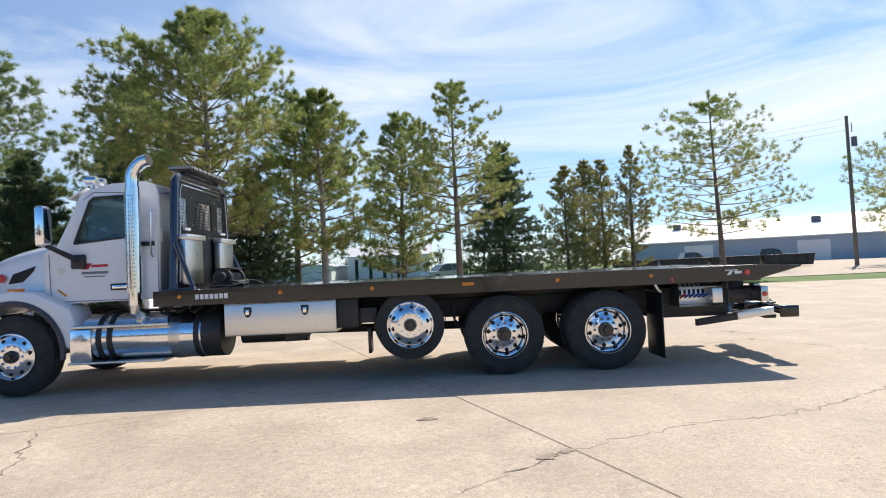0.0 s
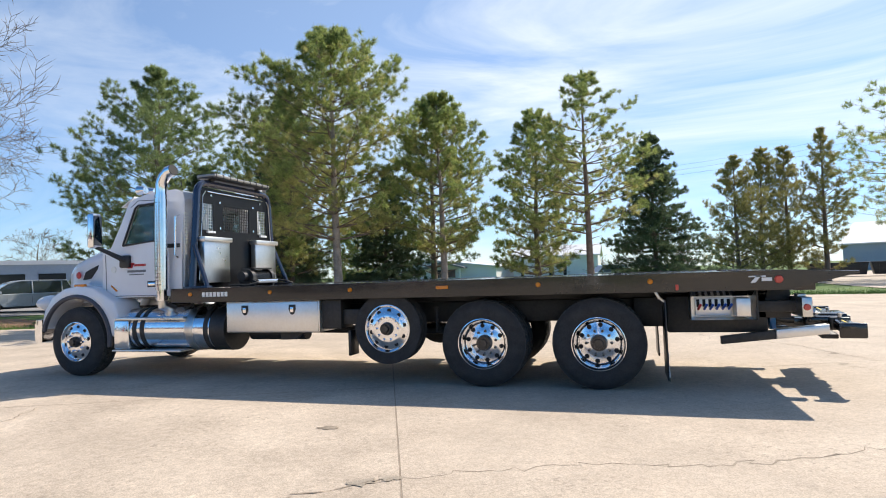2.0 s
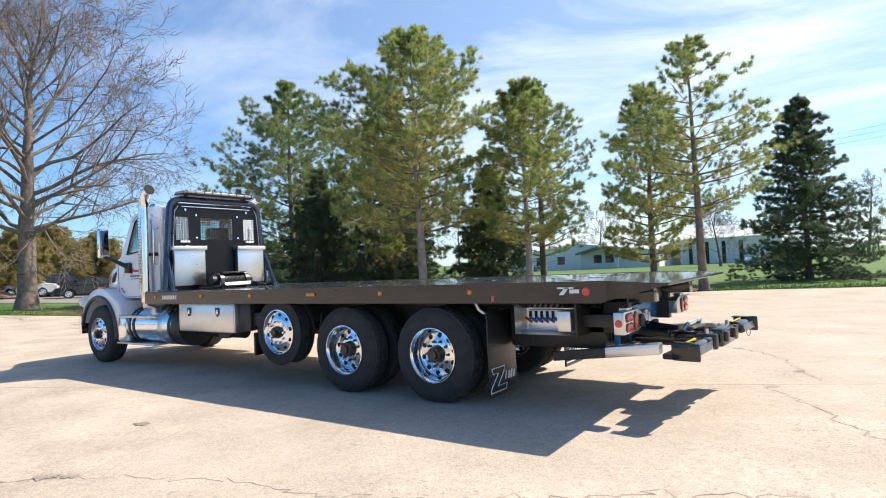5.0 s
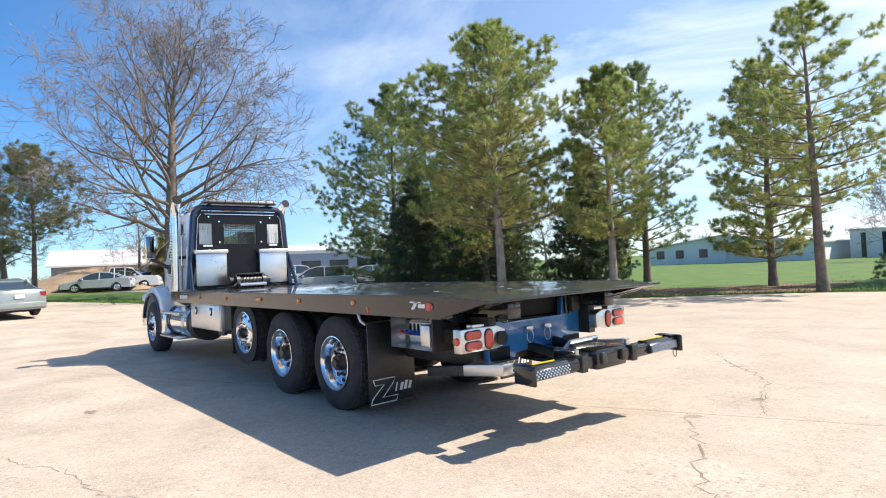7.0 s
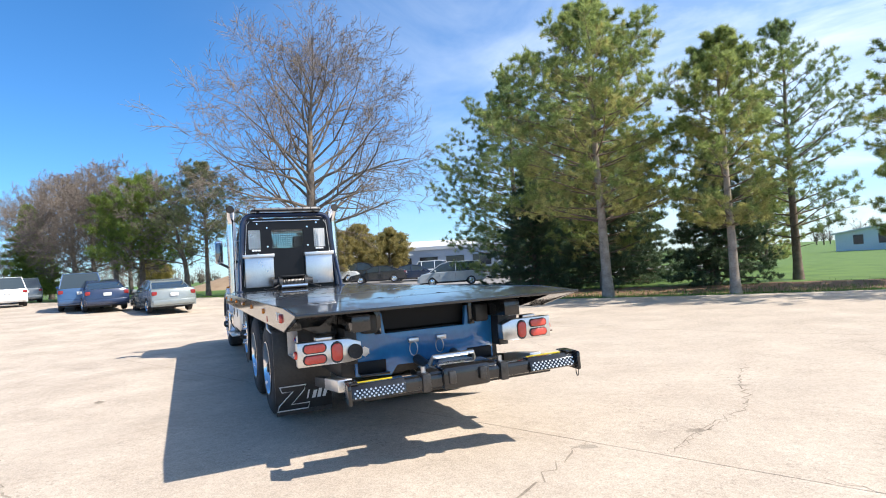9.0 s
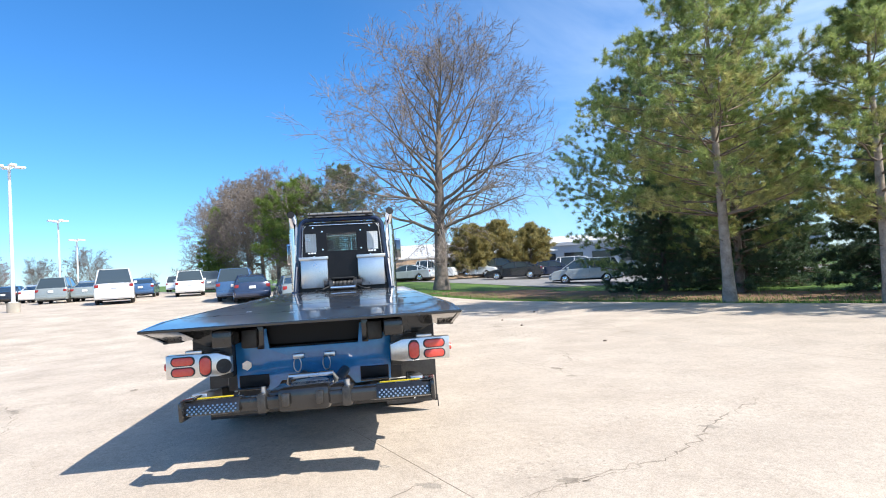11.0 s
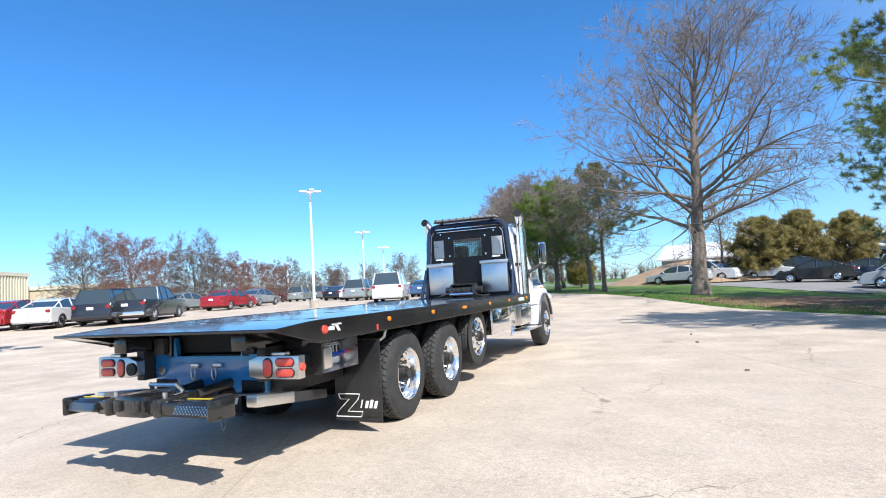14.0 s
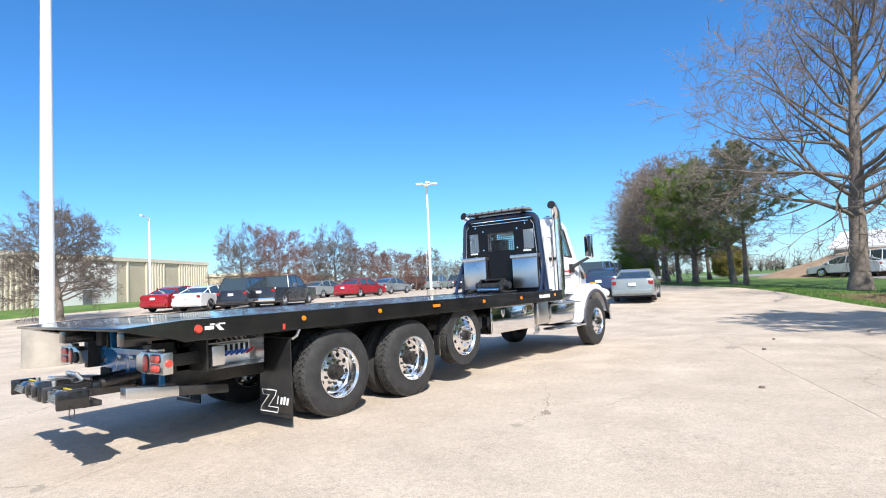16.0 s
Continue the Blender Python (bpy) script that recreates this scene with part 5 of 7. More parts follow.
def pine(x, y, h, radius, first, seed, material, label, lean=(0, 0), gaps=0.25, per=9, length=0.2, up=0.35, count=1.0, shape="pine", bark=None, group="trees behind the lot", trunk_r=None, name="pine_tree"):
    rng = np.random.default_rng(seed)
    t = thing(name, x, y, ground_z(x, y) - 0.05, label, "tree", group)
    tr = trunk_r or 0.014 * h + 0.04
    pts, n = [], 9
    wob = rng.normal(0, 0.05, (n + 1, 2)).cumsum(axis=0)
    for i in range(n + 1):
        f = i / n
        pts.append(np.array([lean[0] * f * h + wob[i][0] * f, lean[1] * f * h + wob[i][1] * f, f * h]))

    def at(f):
        k = min(n - 1, int(f * n))
        return pts[k] + (pts[k + 1] - pts[k]) * (f * n - k)
    trunk = [(at(i / 14), at((i + 1) / 14), tr * (1 - 0.93 * (i / 14)) * (1.25 if i == 0 else 1), tr * (1 - 0.93 * ((i + 1) / 14))) for i in range(14)]
    V, F = tube_arrays(trunk, 10)
    np_mesh("trunk", V, F, bark or M_BARK, t, True)
    limbs, C, D, CI, DI = [], [], [], [], []
    z = first
    while z < h * 0.985:
        f = (z - first) / (h - first)
        if shape == "spruce":
            reach = radius * (1 - f) ** 0.85 + 0.12
        elif shape == "open":
            reach = radius * (0.62 + 0.5 * math.sin(3.0 * min(1, f + 0.12))) * (1 - f ** 2.4) ** 0.8 + 0.15
        else:
            reach = radius * (0.62 + 0.5 * math.sin(math.pi * (0.8 * f + 0.12))) * (1 - f ** 2.2) ** 0.85 + 0.15
        k = int(rng.integers(5, 8)) if shape != "spruce" else int(rng.integers(6, 9))
        a0 = rng.uniform(0, 6.28)
        for i in range(k):
            if rng.random() < gaps * (1 - f * 0.6):
                continue
            a = a0 + 6.283 * i / k + rng.normal(0, 0.25)
            ln = reach * rng.choice((0.62, 0.80, 0.92, 1.0, 1.08)) * rng.uniform(0.92, 1.06)
            rise = (up + rng.normal(0, 0.12)) * (0.3 + f) if shape != "spruce" else -0.18 + 0.5 * f + rng.normal(0, 0.06)
            p = at(min(1, z / h))
            steps = 5
            r = max(0.008, tr * 0.21 * (1 - f * 0.7)) * (ln / radius) ** 0.5
            dirv = np.array([math.cos(a), math.sin(a), rise])
            q = p
            for j in range(steps):
                dirv = dirv + np.array([rng.normal(0, 0.10), rng.normal(0, 0.10), 0.06 if shape != "spruce" else 0.03])
                dirv /= np.linalg.norm(dirv)
                e = q + dirv * ln / steps
                limbs.append((q, e, r * (1 - j / steps) + 0.004, r * (1 - (j + 1) / steps) + 0.004))
                g = (j + 1) / steps
                if g > (0.32 if shape != "spruce" else 0.15):
                    m = max(1, int((1.5 + 2.8 * ln / max(radius, 0.1)) * count * (0.45 + 0.75 * g) + rng.random()))
                    for _ in range(m):
                        side = rng.normal(0, 1, 3)
                        side -= dirv * side.dot(dirv)
                        side /= np.linalg.norm(side) + 1e-9
                        side[2] *= 0.45
                        twl = rng.uniform(0.05, 0.36) * ln * (1.15 - 0.72 * g) + 0.06
                        tw = q + (e - q) * rng.random()
                        end = tw + (side * 0.85 + dirv * 0.6) * twl + np.array([0, 0, 0.05])
                        if rng.random() < 0.5:
                            limbs.append((tw, end, 0.008, 0.004))
                        ax = (end - tw) / (np.linalg.norm(end - tw) + 1e-9)
                        inside = shape != "spruce" and material is M_PINE and g < 0.85 and rng.random() < 0.85 * (1 - f) ** 1.5 + 0.05
                        for _k in range(2):
                            (CI if inside else C).append(end - ax * length * 0.30 * _k), (DI if inside else D).append(ax * 0.35 + np.array([0, 0, 0.22]))
                q = e
            C.append(q), D.append(dirv)
        z += (0.042 if shape == "spruce" else 0.046) * h * rng.uniform(0.7, 1.2)
    top = at(1.0)
    for i in range(10):
        C.append(top - np.array([0, 0, 0.06 * i])), D.append(np.array([rng.normal(0, 0.3), rng.normal(0, 0.3), 0.8]))
    # dead stubs on the bare trunk
    for i in range(8):
        zz = rng.uniform(0.12 * h, max(first, 0.14 * h))
        a = rng.uniform(0, 6.28)
        p = at(zz / h)
        limbs.append((p, p + np.array([math.cos(a), math.sin(a), 0.2]) * rng.uniform(0.3, 0.9), 0.02, 0.004))
    V, F = tube_arrays(limbs, 4)
    np_mesh("branchwork", V, F, M_BARK, t)["kind"] = "stuff"
    near = length < 0.3
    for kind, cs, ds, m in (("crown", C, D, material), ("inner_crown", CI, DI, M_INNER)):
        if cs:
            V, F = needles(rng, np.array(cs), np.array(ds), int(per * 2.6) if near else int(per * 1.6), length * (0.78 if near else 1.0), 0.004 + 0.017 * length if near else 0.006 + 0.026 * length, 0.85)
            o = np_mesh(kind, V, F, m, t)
            if kind == "inner_crown":
                o["label"] = "thin yellowing inner needles"
    return t


def bare_tree(x, y, h, width, seed, label, material, fork=0.25, levels=3, twig=0.005, trunk_r=0.3, group="bare trees", name="bare_tree", limbs=30, rise=(0.30, 1.5), leader=0.90, wide=0.36, dense=0.4, crook=0.13, arch=0.02):
    """A leafless tree: leader, rising limbs and three or four orders of twigs inside an oval crown."""
    rng = np.random.default_rng(seed)
    t = thing(name, x, y, ground_z(x, y) - 0.05, label, "tree", group)
    segs, thin = [], []

    def grow(p, d, ln, r, lev, lift):
        steps = 6 if lev >= levels else (4 if lev > 0 else (1 if twig > 0.012 else 2))
        q = p
        kink = d
        for j in range(steps):
            kink = kink + rng.normal(0, crook, 3) + np.array([0, 0, lift])
            kink = kink / np.linalg.norm(kink)
            e = q + kink * ln / steps
            r0, r1 = max(twig, r * (1 - 0.78 * j / steps)), max(twig * (0.8 if lev > 0 else 0.2), r * (1 - 0.78 * (j + 1) / steps)) if lev > 0 or j < steps - 1 else twig * 0.2
            (segs if r0 > 0.03 else thin).append((q, e, r0, r1))
            q = e
            if lev > 0 and j >= 1:
                for _ in range(2 if (lev >= levels or rng.random() < dense) else 1):
                    side = rng.normal(0, 1, 3)
                    side -= kink * side.dot(kink)
                    side /= np.linalg.norm(side) + 1e-9
                    ang = rng.uniform(0.55, 0.95)
                    nd = kink * math.cos(ang) + side * math.sin(ang)
                    grow(q, nd, ln * rng.uniform(0.30, 0.52) * (1.15 - 0.35 * j / steps) * (1.4 if lev == 1 else 1.0), max(twig, r1 * rng.uniform(0.45, 0.7)), lev - 1, 0.03)
    n = 16
    pts = [np.zeros(3)]
    d = np.array([rng.normal(0, 0.03), rng.normal(0, 0.03), 1.0])
    for i in range(n):
        d = d + np.array([rng.normal(0, 0.06), rng.normal(0, 0.06), 0.12])
        d /= np.linalg.norm(d)
        pts.append(pts[-1] + d * h * leader / n)
    for i in range(n):
        f0, f1 = i / n, (i + 1) / n
        segs.append((pts[i], pts[i + 1], trunk_r * (1.4 if i == 0 else (1 - f0) ** 0.8 + 0.04), trunk_r * ((1 - f1) ** 0.8 + 0.04)))
    for k in range(limbs):
        f = fork + (0.95 - fork) * ((k + rng.uniform(0, 0.8)) / limbs) ** 1.15
        i = min(n - 1, int(f * n))
        p = pts[i] + (pts[i + 1] - pts[i]) * (f * n - i)
        a = 2.4 * k + rng.normal(0, 0.35)
        g = (f - fork) / (1 - fork)
        nd = np.array([math.cos(a), math.sin(a), rise[0] + (rise[1] - rise[0]) * g])
        nd /= np.linalg.norm(nd)
        reach = width / 2 * (0.98 + 0.2 * g if g < wide else (1.0 - (g - wide) / (1.08 - wide)) ** 0.8)
        grow(p, nd, min(h * 0.45, reach * rng.uniform(0.75, 1.15) / math.hypot(nd[0], nd[1]) * 0.86), trunk_r * (0.31 - 0.17 * g) * rng.uniform(0.7, 1.0), levels, arch)
    V, F = tube_arrays(segs, 7)
    np_mesh("trunk", V, F, M_BARKG, t, True)
    V, F = tube_arrays(thin, 3)
    np_mesh("twig_crown", V, F, material, t)["kind"] = "stuff"
    return t


PL = "tall pine with an open irregular crown on the lawn"
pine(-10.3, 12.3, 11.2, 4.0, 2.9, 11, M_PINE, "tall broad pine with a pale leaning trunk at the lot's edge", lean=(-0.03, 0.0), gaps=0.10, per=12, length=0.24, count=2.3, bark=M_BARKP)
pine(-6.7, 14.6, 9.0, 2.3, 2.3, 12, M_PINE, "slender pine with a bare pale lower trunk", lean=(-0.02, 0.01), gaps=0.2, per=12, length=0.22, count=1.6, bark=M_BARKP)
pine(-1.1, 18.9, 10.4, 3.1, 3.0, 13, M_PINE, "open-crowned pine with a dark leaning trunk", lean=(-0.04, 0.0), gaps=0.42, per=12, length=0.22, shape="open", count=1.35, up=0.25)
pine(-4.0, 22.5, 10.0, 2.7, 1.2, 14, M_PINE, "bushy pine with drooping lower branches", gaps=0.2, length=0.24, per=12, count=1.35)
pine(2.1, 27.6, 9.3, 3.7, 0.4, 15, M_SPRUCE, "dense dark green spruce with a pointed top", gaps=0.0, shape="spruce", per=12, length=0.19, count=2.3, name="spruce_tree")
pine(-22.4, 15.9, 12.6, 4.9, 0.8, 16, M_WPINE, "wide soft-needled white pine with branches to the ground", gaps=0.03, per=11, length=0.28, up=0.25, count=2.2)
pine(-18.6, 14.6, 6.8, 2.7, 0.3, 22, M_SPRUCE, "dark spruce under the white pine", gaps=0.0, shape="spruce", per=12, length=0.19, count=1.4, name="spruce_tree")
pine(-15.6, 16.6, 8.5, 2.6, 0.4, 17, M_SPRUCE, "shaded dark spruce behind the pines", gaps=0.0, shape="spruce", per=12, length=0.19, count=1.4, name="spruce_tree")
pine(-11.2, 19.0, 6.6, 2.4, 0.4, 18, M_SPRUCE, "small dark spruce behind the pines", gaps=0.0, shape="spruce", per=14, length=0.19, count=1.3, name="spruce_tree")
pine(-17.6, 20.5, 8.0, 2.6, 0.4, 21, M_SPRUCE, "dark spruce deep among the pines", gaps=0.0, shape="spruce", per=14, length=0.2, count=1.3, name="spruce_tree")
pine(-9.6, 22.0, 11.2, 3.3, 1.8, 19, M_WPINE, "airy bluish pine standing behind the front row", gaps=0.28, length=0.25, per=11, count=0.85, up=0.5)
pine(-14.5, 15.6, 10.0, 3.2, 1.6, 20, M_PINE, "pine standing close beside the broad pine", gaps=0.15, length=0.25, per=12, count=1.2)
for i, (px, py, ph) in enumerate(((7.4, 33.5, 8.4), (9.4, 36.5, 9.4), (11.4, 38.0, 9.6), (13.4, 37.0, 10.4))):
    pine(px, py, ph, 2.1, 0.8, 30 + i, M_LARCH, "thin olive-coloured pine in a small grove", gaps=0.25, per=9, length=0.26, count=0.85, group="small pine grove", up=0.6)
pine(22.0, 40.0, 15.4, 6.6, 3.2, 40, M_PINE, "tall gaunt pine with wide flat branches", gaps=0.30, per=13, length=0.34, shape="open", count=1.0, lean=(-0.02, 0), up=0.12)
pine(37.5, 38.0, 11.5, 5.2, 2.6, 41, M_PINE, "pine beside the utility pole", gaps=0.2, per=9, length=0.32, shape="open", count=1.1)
bare_tree(-29.5, 5.2, 15.6, 15.2, 51, "large leafless shade tree with fine twigs beside the lot", M_TWIG, fork=0.24, levels=3, trunk_r=0.44, limbs=40, twig=0.0115, dense=0.75, rise=(0.22, 1.9), wide=0.14, crook=0.15, arch=0.035)
# row along the far side of the lot
row = [bare_tree(-23.6, -37.2, 5.3, 8.4, 60, "leafless ornamental tree beyond parked cars", M_TWIGD, fork=0.13, levels=3, trunk_r=0.14, group="leafless trees across the lot", twig=0.010, limbs=26, rise=(0.30, 1.1), wide=0.7, dense=1.0, leader=0.8),
       bare_tree(-24.9, -33.9, 5.2, 8.6, 61, "reddish leafless ornamental tree beyond parked cars", M_TWIGR, fork=0.12, levels=3, trunk_r=0.13, group="leafless trees across the lot", twig=0.010, limbs=27, rise=(0.30, 1.1), wide=0.7, dense=1.0, leader=0.8)]
for i, (px, py, k, sc) in enumerate(((-31.1, -34.0, 0, 1.02), (-31.8, -38.6, 1, 0.85), (-37.0, -36.6, 1, 0.85), (-41.2, -38.0, 1, 0.78), (-44.7, -38.6, 1, 0.76), (-49.1, -39.7, 1, 0.76), (-60.9, -47.3, 0, 0.95), (-68.6, -45.5, 0, 0.85), (-74.5, -47.4, 1, 0.8), (-68.6, -48.9, 0, 0.7), (-81.0, -44.7, 0, 0.9), (-83.8, -39.6, 0, 1.1))):
    c = copy_thing(row[k], pose(px, py, ground_z(px, py) - 0.05, 0, 0, 57 * i))
    c.scale = (sc, sc, sc)
bare_tree(-6.8, -27.9, 5.2, 7.6, 75, "spreading leafless tree in front of the warehouse", M_TWIGD, fork=0.2, levels=3, trunk_r=0.2, group="leafless trees across the lot", twig=0.010, limbs=34, rise=(0.22, 0.95), wide=0.6, dense=1.0)
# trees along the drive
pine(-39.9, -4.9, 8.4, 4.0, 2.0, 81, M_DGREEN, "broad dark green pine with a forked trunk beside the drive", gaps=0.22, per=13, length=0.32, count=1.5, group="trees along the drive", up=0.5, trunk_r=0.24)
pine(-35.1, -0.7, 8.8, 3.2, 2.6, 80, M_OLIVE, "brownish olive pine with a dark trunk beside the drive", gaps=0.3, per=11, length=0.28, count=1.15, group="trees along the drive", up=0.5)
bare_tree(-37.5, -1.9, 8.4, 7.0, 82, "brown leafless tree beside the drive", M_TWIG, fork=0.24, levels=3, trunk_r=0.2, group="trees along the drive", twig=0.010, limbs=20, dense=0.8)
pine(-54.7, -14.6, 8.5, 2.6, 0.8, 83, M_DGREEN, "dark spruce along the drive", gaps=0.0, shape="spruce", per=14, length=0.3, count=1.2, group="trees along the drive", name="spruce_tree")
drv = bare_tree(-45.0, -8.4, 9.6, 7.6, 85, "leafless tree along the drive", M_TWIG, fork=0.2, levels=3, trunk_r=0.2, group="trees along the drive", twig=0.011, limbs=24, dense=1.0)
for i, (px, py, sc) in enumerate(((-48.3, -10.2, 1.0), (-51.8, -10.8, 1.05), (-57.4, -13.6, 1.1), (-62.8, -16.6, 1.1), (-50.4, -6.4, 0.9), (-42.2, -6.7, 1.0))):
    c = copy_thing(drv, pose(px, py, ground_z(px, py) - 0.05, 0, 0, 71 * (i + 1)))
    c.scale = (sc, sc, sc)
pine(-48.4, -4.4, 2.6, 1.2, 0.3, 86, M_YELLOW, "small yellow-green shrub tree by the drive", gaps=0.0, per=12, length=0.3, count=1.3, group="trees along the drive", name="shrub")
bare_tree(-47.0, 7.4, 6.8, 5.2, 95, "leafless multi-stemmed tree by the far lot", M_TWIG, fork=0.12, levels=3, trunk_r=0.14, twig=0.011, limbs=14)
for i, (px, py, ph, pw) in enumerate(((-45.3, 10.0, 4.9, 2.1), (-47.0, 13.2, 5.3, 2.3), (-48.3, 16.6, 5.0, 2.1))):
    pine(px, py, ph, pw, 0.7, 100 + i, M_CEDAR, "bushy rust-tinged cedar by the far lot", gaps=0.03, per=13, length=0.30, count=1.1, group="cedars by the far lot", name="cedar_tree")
# trees behind the lawn
far = bare_tree(-40, 60, 9, 8, 96, "leafless tree across the lawn", M_TWIG, fork=0.15, levels=3, trunk_r=0.18, twig=0.017, group="trees across the lawn", limbs=12)
for i, (px, py, sc) in enumerate(((-8, 64, 0.8), (-52, 66, 1.1), (6, 96, 1.3), (-16, 104, 1.4), (-36, 104, 1.3), (-88, 60, 1.1))):
    c = copy_thing(far, pose(px, py, ground_z(px, py) - 0.05, 0, 0, 63 * (i + 1)))
    c.scale = (sc, sc, sc)
for i, (px, py, ph) in enumerate(((-20, 34, 6.5),)):
    pine(px, py, ph, 2.6, 0.5, 110 + i, M_LARCH if i % 2 else M_PINE, "young bushy pine behind the front row", gaps=0.1, per=14, length=0.24, count=1.0, group="trees behind the lot")


# far woods round the horizon
rngw = np.random.default_rng(77)
V, F = [], []
for k in range(230):
    if k < 170:
        cx, cy = rngw.uniform(-330, -150), rngw.uniform(-230, 150)
    else:
        cx, cy = rngw.uniform(-150, 140), rngw.uniform(150, 260)
    hh, ww = rngw.uniform(5, 11), rngw.uniform(3, 6)
    for j in range(170):
        f = rngw.uniform(0.1, 0.8)
        b = np.array([cx + rngw.normal(0, ww * 0.35) * f, cy + rngw.normal(0, ww * 0.35) * f, 0.7 + hh * f * rngw.uniform(0.3, 1.0)])
        d = np.array([rngw.normal(0, 0.8), rngw.normal(0, 0.8), rngw.uniform(0.2, 1.0)]) * hh * 0.22
        sd = np.array([-d[1], d[0], 0.05])
        sd = sd / np.linalg.norm(sd) * 0.10
        V += [b - sd, b + sd, b + d]
    V += [(cx - 0.25, cy, 0), (cx + 0.25, cy, 0), (cx, cy, hh * 0.8), (cx, cy - 0.25, 0), (cx, cy + 0.25, 0), (cx, cy, hh * 0.8)]
tagged(np_mesh("far_woods", V, np.arange(len(V)).reshape(-1, 3), M_TWIG), "brown leafless woods along the horizon", "woods", kind="stuff")


for px, py, ph in ((-26.6, 20.6, 9.4), (-23.6, 21.2, 8.6)):
    pine(px, py, ph, 2.9, 0.4, int(120 + ph * 10), M_SPRUCE, "dark spruce at the end of the pine row", gaps=0.0, shape="spruce", per=11, length=0.2, count=1.4, name="spruce_tree")


# ---- parked cars ----
def car_paint(name, c):
    return mat(name, c, 0.25, coat=0.9, col2=tuple(min(1, v * 1.12 + 0.004) for v in c), scale=2, fine=8, metal=0.15)


CP = {"silver": car_paint("silver_car_paint", (0.24, 0.27, 0.265)), "white": car_paint("white_car_paint", (0.78, 0.78, 0.77)), "red": car_paint("red_car_paint", (0.33, 0.015, 0.02)),
      "pale": car_paint("pale_silver_car_paint", (0.46, 0.50, 0.53)),
      "dark": car_paint("black_car_paint", (0.016, 0.017, 0.022)), "blue": car_paint("blue_car_paint", (0.05, 0.11, 0.22)), "grey": car_paint("grey_car_paint", (0.16, 0.18, 0.19)), "navy": car_paint("navy_car_paint", (0.02, 0.035, 0.08)), "teal": car_paint("pale_teal_car_paint", (0.30, 0.37, 0.37))}
KINDS = {
    # length, width, body profile (front at -x), cabin profile
    "sedan": (4.8, 1.8, [(-2.4, 0.45), (-2.38, 0.62), (-2.25, 0.74), (-1.2, 0.90), (0.3, 0.94), (1.5, 1.01), (2.1, 1.04), (2.3, 1.0), (2.38, 0.84), (2.4, 0.5)], [(-1.3, 0.90), (-0.78, 1.20), (-0.35, 1.37), (0.1, 1.44), (0.6, 1.42), (1.02, 1.33), (1.45, 1.16), (1.8, 1.02)]),
    "suv": (4.8, 1.88, [(-2.4, 0.5), (-2.38, 0.78), (-2.25, 0.98), (-1.2, 1.06), (0.3, 1.06), (2.3, 1.06), (2.38, 0.9), (2.4, 0.5)], [(-1.25, 1.06), (-0.55, 1.66), (0.0, 1.76), (1.9, 1.74), (2.28, 1.06)]),
    "minivan": (4.9, 1.95, [(-2.45, 0.45), (-2.43, 0.7), (-2.2, 0.9), (-1.5, 1.02), (0.3, 1.04), (2.35, 1.04), (2.43, 0.9), (2.45, 0.5)], [(-1.6, 1.01), (-0.75, 1.58), (-0.2, 1.72), (2.0, 1.70), (2.36, 1.04)]),
    "van": (5.3, 2.0, [(-2.65, 0.5), (-2.63, 0.8), (-2.4, 1.05), (-1.7, 1.16), (0.3, 1.2), (2.55, 1.2), (2.63, 0.95), (2.65, 0.5)], [(-1.8, 1.14), (-1.15, 1.85), (-0.7, 1.98), (2.4, 1.96), (2.58, 1.2)]),
    "pickup": (5.6, 1.95, [(-2.8, 0.5), (-2.78, 0.85), (-2.6, 1.05), (-1.3, 1.12), (0.3, 1.12), (2.7, 1.12), (2.78, 0.95), (2.8, 0.55)], [(-1.4, 1.10), (-0.75, 1.68), (-0.3, 1.80), (0.75, 1.78), (1.0, 1.12)]),
}


